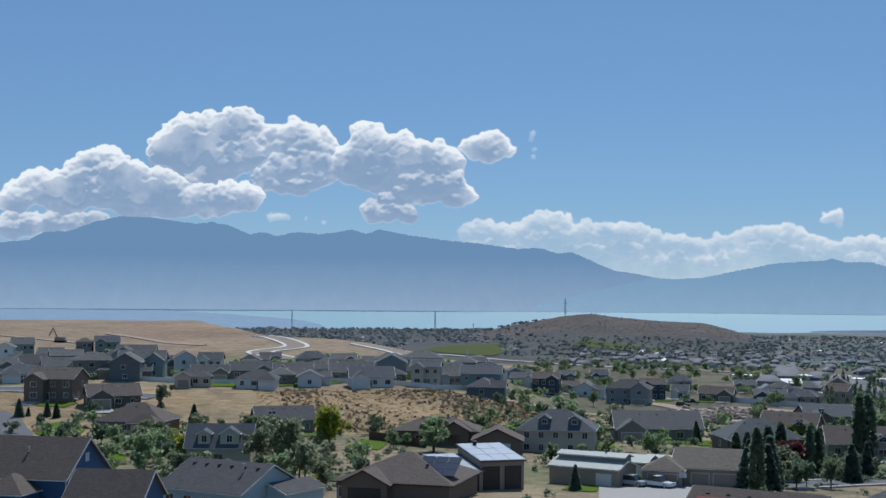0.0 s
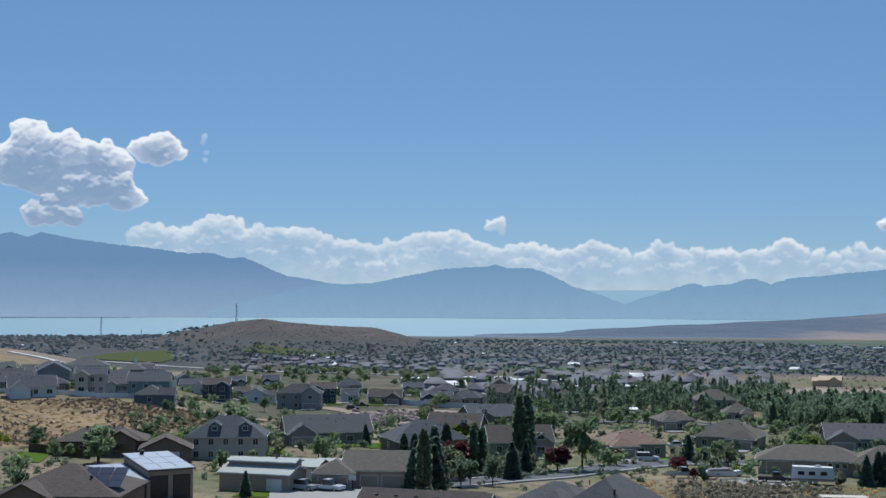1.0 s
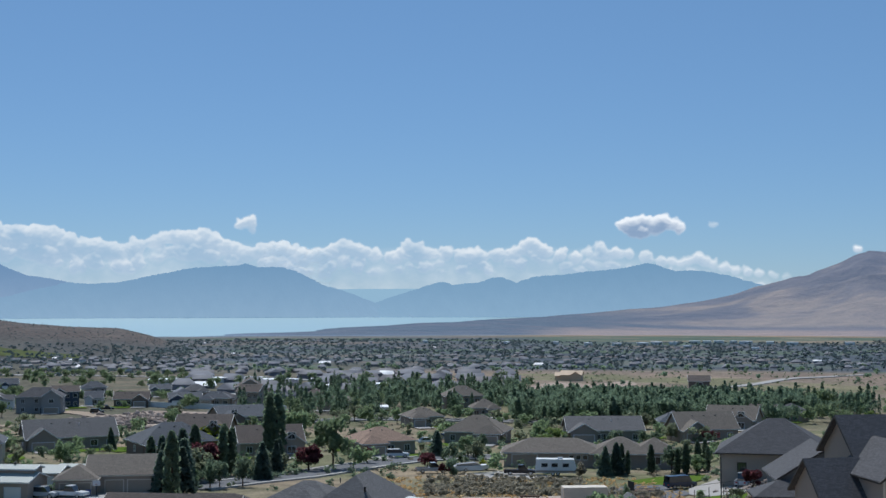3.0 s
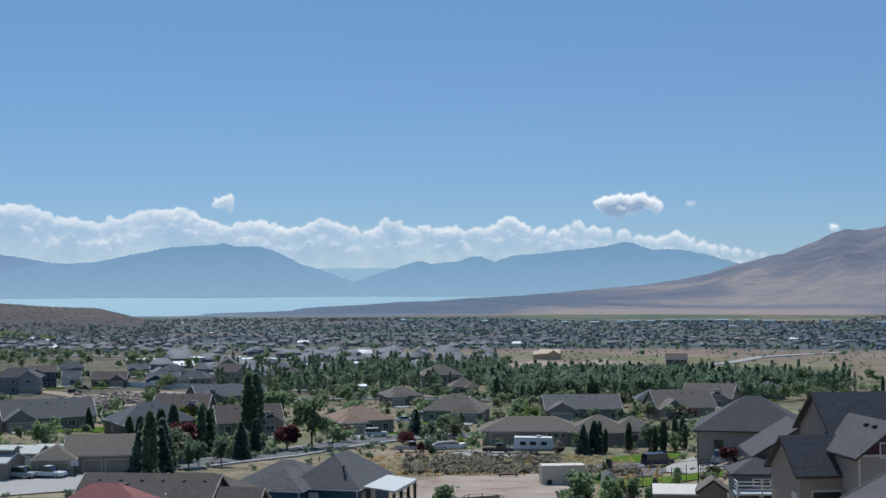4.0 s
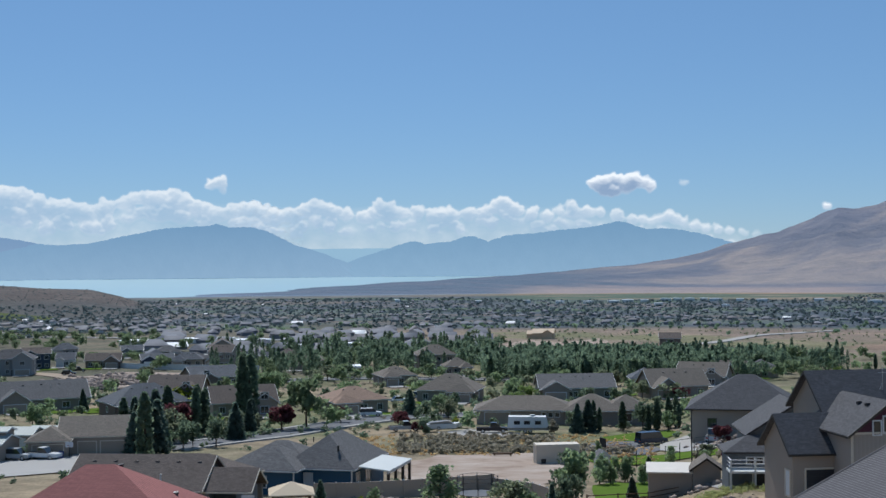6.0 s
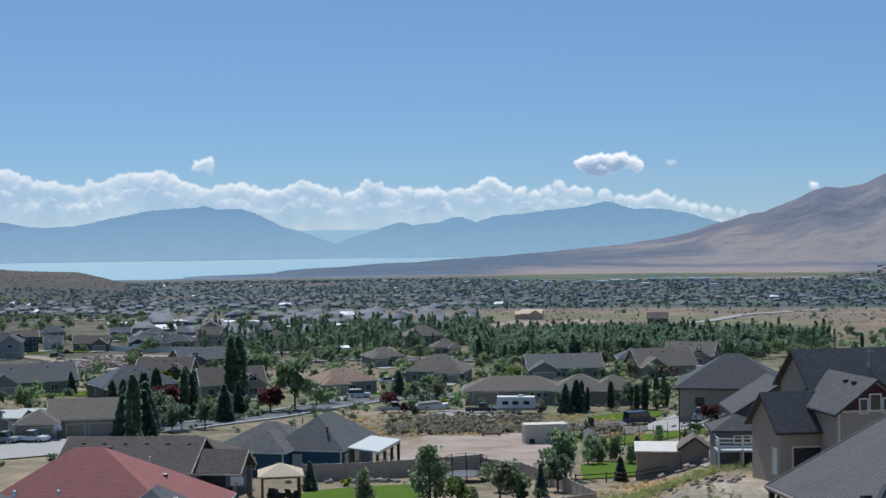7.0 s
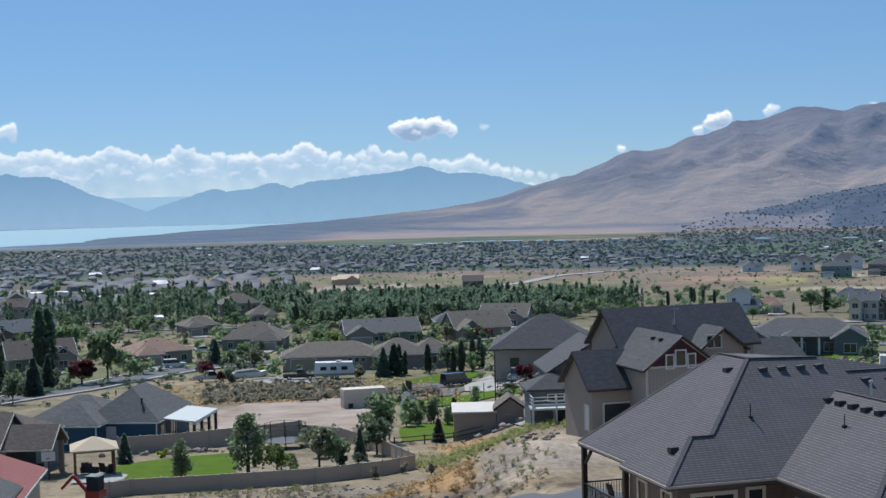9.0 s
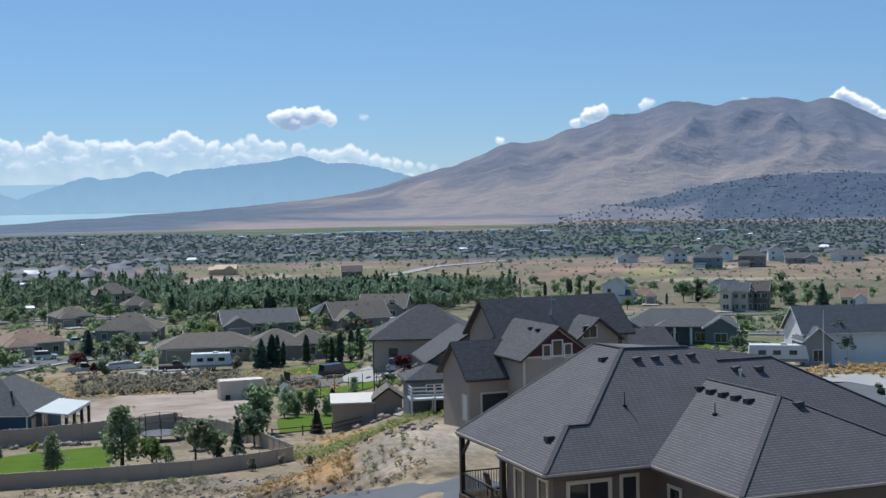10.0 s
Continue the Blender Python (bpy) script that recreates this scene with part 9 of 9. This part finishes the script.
# small digger by the fence
dg = thing("mini_excavator", pose(-11.8, 101.5, gz(-11.8, 101.5), 0, 0, 160), "small red excavator with a dark green cab roof", "excavator")
part("track", Shape().box(-1.0, 1.0, -0.75, -0.4, 0, 0.45), TYRE, dg)
part("track", Shape().box(-1.0, 1.0, 0.4, 0.75, 0, 0.45), TYRE, dg)
part("cab", Shape().box(-0.6, 0.5, -0.6, 0.6, 0.6, 1.2), CARPAINT["red"], dg)
part("cab_glass", Shape().box(-0.5, 0.45, -0.5, 0.5, 1.2, 2.2), PANE, dg)
part("cab_roof", Shape().box(-0.58, 0.55, -0.58, 0.58, 2.2, 2.3), plain("dark_green_roof", (0.03, 0.09, 0.08), 0.5), dg)
part("boom", Shape().beam((0.5, 0, 0.9), (1.7, 0, 2.2), 0.22).beam((1.7, 0, 2.2), (2.7, 0, 1.2), 0.18), CARPAINT["red"], dg)

# ---- stones ----
def stones(name, label, spots, lo, hi, seed):
    rng = np.random.default_rng(seed)
    V, F, c = [], [], 0
    zs = ground_z(spots[:, 0], spots[:, 1])
    tpl = ico(1)
    for (x, y), z in zip(spots, zs):
        r = rng.uniform(lo, hi)
        v = tpl[0] * (1 + rng.normal(0, 0.18, (len(tpl[0]), 1))) * r * rng.uniform(0.7, 1.2, 3) * np.array((1, 1, 0.75)) + np.array((x, y, z + 0.25 * r))
        V.append(v)
        F.append(tpl[1] + c)
        c += len(v)
    return solid(name, raw_mesh(name, np.concatenate(V), np.concatenate(F), STONES), None, label, "stones", kind="stuff")


rb = rng.normal(0, 1, (420, 2)) * np.array((9.0, 17.0)) + np.array((-104.0, 418.0))
stones("rubble", "heaps of broken rock and dirt on a lot", rb, 0.4, 1.4, 61)
ln = np.linspace(0, 1, 130)[:, None] * np.array((30.0, -18.0)) + np.array((-105.0, 378.0)) + rng.normal(0, 0.8, (130, 2))
stones("rubble", "row of boulders retaining a terrace", ln, 0.5, 1.0, 62)
ln = sector(rng, 90, 9.5, 13.2, 108, 124)
stones("rocks", "loose rocks strewn on the dug bank", ln, 0.08, 0.4, 63)
ln = np.concatenate([sector(rng, 150, 2, 9, 80, 86), sector(rng, 140, -4, 6, 88, 104)])
stones("rocks", "small rocks along the rough dirt verge", ln, 0.05, 0.22, 64)
ln = np.concatenate([rng.normal(0, 1, (60, 2)) * np.array((2.0, 1.0)) + np.array((27.4, 137.4)), rng.normal(0, 1, (60, 2)) * np.array((3.5, 2.5)) + np.array((40.0, 196.0)), rng.normal(0, 1, (40, 2)) * np.array((4, 1.0)) + np.array((-4.0, 141.0)), rng.normal(0, 1, (70, 2)) * np.array((5.0, 3.0)) + np.array((97.0, 206.0))])
stones("garden_rocks", "pale landscape boulders edging lawns and beds", ln, 0.15, 0.55, 65)
gs = np.concatenate([rng.normal(0, 1, (60, 2)) * np.array((5.0, 3.0)) + np.array((93.0, 160.0)), rng.normal(0, 1, (30, 2)) * np.array((3.0, 2.0)) + np.array((101.0, 164.0))])
scatter("ornamental_grass", "tufts of golden ornamental grass by the street", "grass", sized(rng, gs, 0.6, 1.2, 0.8, 1.2), "straw", "shrub", 70, 0.16, 66)

# ---- far marks ----
st = thing("church", pose(-220.5, 476.0, gz(-220.5, 476.0)), "grey church with a tall pale steeple", "church")
volume(st, 0, 4, 9, 12, 3.6, WALLS["stone"], ROOFS["grey"], "gable", "y", 0.5)
part("steeple", Shape().box(-0.8, 0.8, -3.6, -2.0, 0, 5.2).add([(-0.7, -3.5, 5.2), (0.7, -3.5, 5.2), (0.7, -2.1, 5.2), (-0.7, -2.1, 5.2), (0, -2.8, 9.5)], [(0, 1, 4), (1, 2, 4), (2, 3, 4), (3, 0, 4), (3, 2, 1, 0)]), WHITE, st)


def pylon(x, y, h):
    ob = thing("power_pylon", pose(x, y, gz(x, y)), "grey lattice power pylon standing over the shore", "pylon", "power pylons by the lake")
    w = h * 0.045
    for sx in (-1, 1):
        for sy in (-1, 1):
            part("leg", Shape().beam((sx * w, sy * w, -1), (sx * w * 0.25, sy * w * 0.25, h), h * 0.011), METAL, ob)
    lat = Shape()
    for i in range(6):
        z0, z1 = h * i / 6, h * (i + 1) / 6
        k0, k1 = w * (1 - 0.75 * i / 6), w * (1 - 0.75 * (i + 1) / 6)
        lat.beam((-k0, -k0, z0), (k1, -k1, z1), h * 0.006).beam((k0, -k0, z0), (-k1, -k1, z1), h * 0.006)
    part("lattice", lat, METAL, ob)
    for z in (0.72, 0.86):
        part("cross_arm", Shape().beam((-h * 0.10, 0, h * z), (h * 0.10, 0, h * z), h * 0.009), METAL, ob)


for az_, r_, ph_ in ((-32.55, 1800.0, 27), (-26.4, 1780.0, 26), (-24.75, 1480.0, 13), (-20.8, 1467.0, 20)):
    px_, py_ = polar(az_, r_)
    pylon(px_, py_, ph_)

# half-built timber house out on the field
fr = thing("house", pose(52.0, 692.0, gz(52.0, 692.0), 0, 0, -12), "unfinished house of raw orange plywood on the field", "house")
PLY = plain("raw_plywood", (0.62, 0.44, 0.28), 0.7, vary=0.12)
volume(fr, 0, 0, 11, 8, 3.0, PLY, PLY, "gable", "x", 0.5, 0.3, PLY)
volume(fr, 2.5, -3, 5, 5, 3.2, PLY, PLY, "gable", "y", 0.6, 0.3, PLY)
volume(fr, -6.5, 0.5, 4, 6, 2.5, PLY, PLY, "gable", "x", 0.5, 0.3, PLY)
dbn = thing("barn", pose(105.5, 620.0, gz(105.5, 620.0), 0, 0, -8), "dark brown barn alone on the field", "barn")
volume(dbn, 0, 0, 9.5, 9, 3.6, WALLS["umber"], ROOFS["brown"], "gable", "x", 0.5)
garage_door(dbn, 0, -4.5, 3.0, 2.8, "S", DOORBROWN)
wc_ = thing("warehouse", pose(-30.6, 428.5, gz(-30.6, 428.5), 0, 0, 12), "white boxy workshop with a pale metal roof", "workshop")
volume(wc_, 0, 0, 6.4, 5.5, 3.0, WALLS["white"], ROOFS["metal"], "gable", "x", 0.15, 0.2)
garage_door(wc_, 1.0, -2.75, 2.6, 2.3, "S", DOORWHITE)
com = thing("warehouse", pose(-71.8, 648.0, gz(-71.8, 648.0), 0, 0, 6), "long low building with a red band and white roof", "building")
volume(com, 0, 0, 15, 8, 2.6, WALLS["maroon"], ROOFS["metal"], "hip", "x", 0.12, 0.3)
for x0_, y0_, w_, rz_ in ((-95.0, 640.0, 22, 4), (-40.0, 600.0, 14, -5), (-118.0, 665.0, 26, 8), (-60.0, 585.0, 12, 0), (-150.0, 655.0, 20, 6)):
    wh = thing("warehouse", pose(x0_, y0_, gz(x0_, y0_), 0, 0, rz_), "low pale commercial building across the fields", "building", "pale buildings across the fields")
    volume(wh, 0, 0, w_, 8, 2.4, WALLS["white"], ROOFS["metal"], "hip", "x", 0.1, 0.2)
for az_, r_, w_ in ((9.5, 1496, 12), (10.0, 1494, 9), (10.5, 1495, 11), (11.1, 1497, 8), (11.6, 1480, 14), (7.9, 1452, 12), (8.6, 1440, 9), (12.6, 1475, 8), (6.2, 1400, 10), (7.3, 1410, 12), (5.0, 1405, 9), (13.5, 1450, 12), (15.8, 1470, 10), (3.6, 1430, 7), (9.2, 1300, 8), (12.0, 1240, 7), (1.5, 1420, 7), (-2.0, 1460, 6), (18.0, 1420, 14), (22.0, 1380, 16), (25.5, 1350, 14)):
    x_, y_ = polar(az_, r_)
    wh = thing("warehouse", pose(x_, y_, gz(x_, y_), 0, 0, -az_), "long white-roofed building far out in the town", "building", "white roofs of the town")
    volume(wh, 0, 0, w_, 10, 2.6, WALLS["white"], ROOFS["metal"], "hip", "x", 0.08, 0.2)
dr = thing("excavator", pose(-452.3, 500.0, gz(-452.3, 500.0), 0, 0, 30), "dark tracked digger at work on graded earth", "excavator")
part("body", Shape().box(-2.5, 2.5, -1.5, 1.5, 0.9, 2.6), CARPAINT["tan"], dr)
part("track", Shape().box(-2.8, 2.8, -1.7, -0.9, 0, 0.9), TYRE, dr)
part("track", Shape().box(-2.8, 2.8, 0.9, 1.7, 0, 0.9), TYRE, dr)
part("boom", Shape().beam((-1.5, 0, 2.4), (-3.5, 0, 7.0), 0.6).beam((-3.5, 0, 7.0), (-5.5, 0, 3.0), 0.45), CARPAINT["tan"], dr)
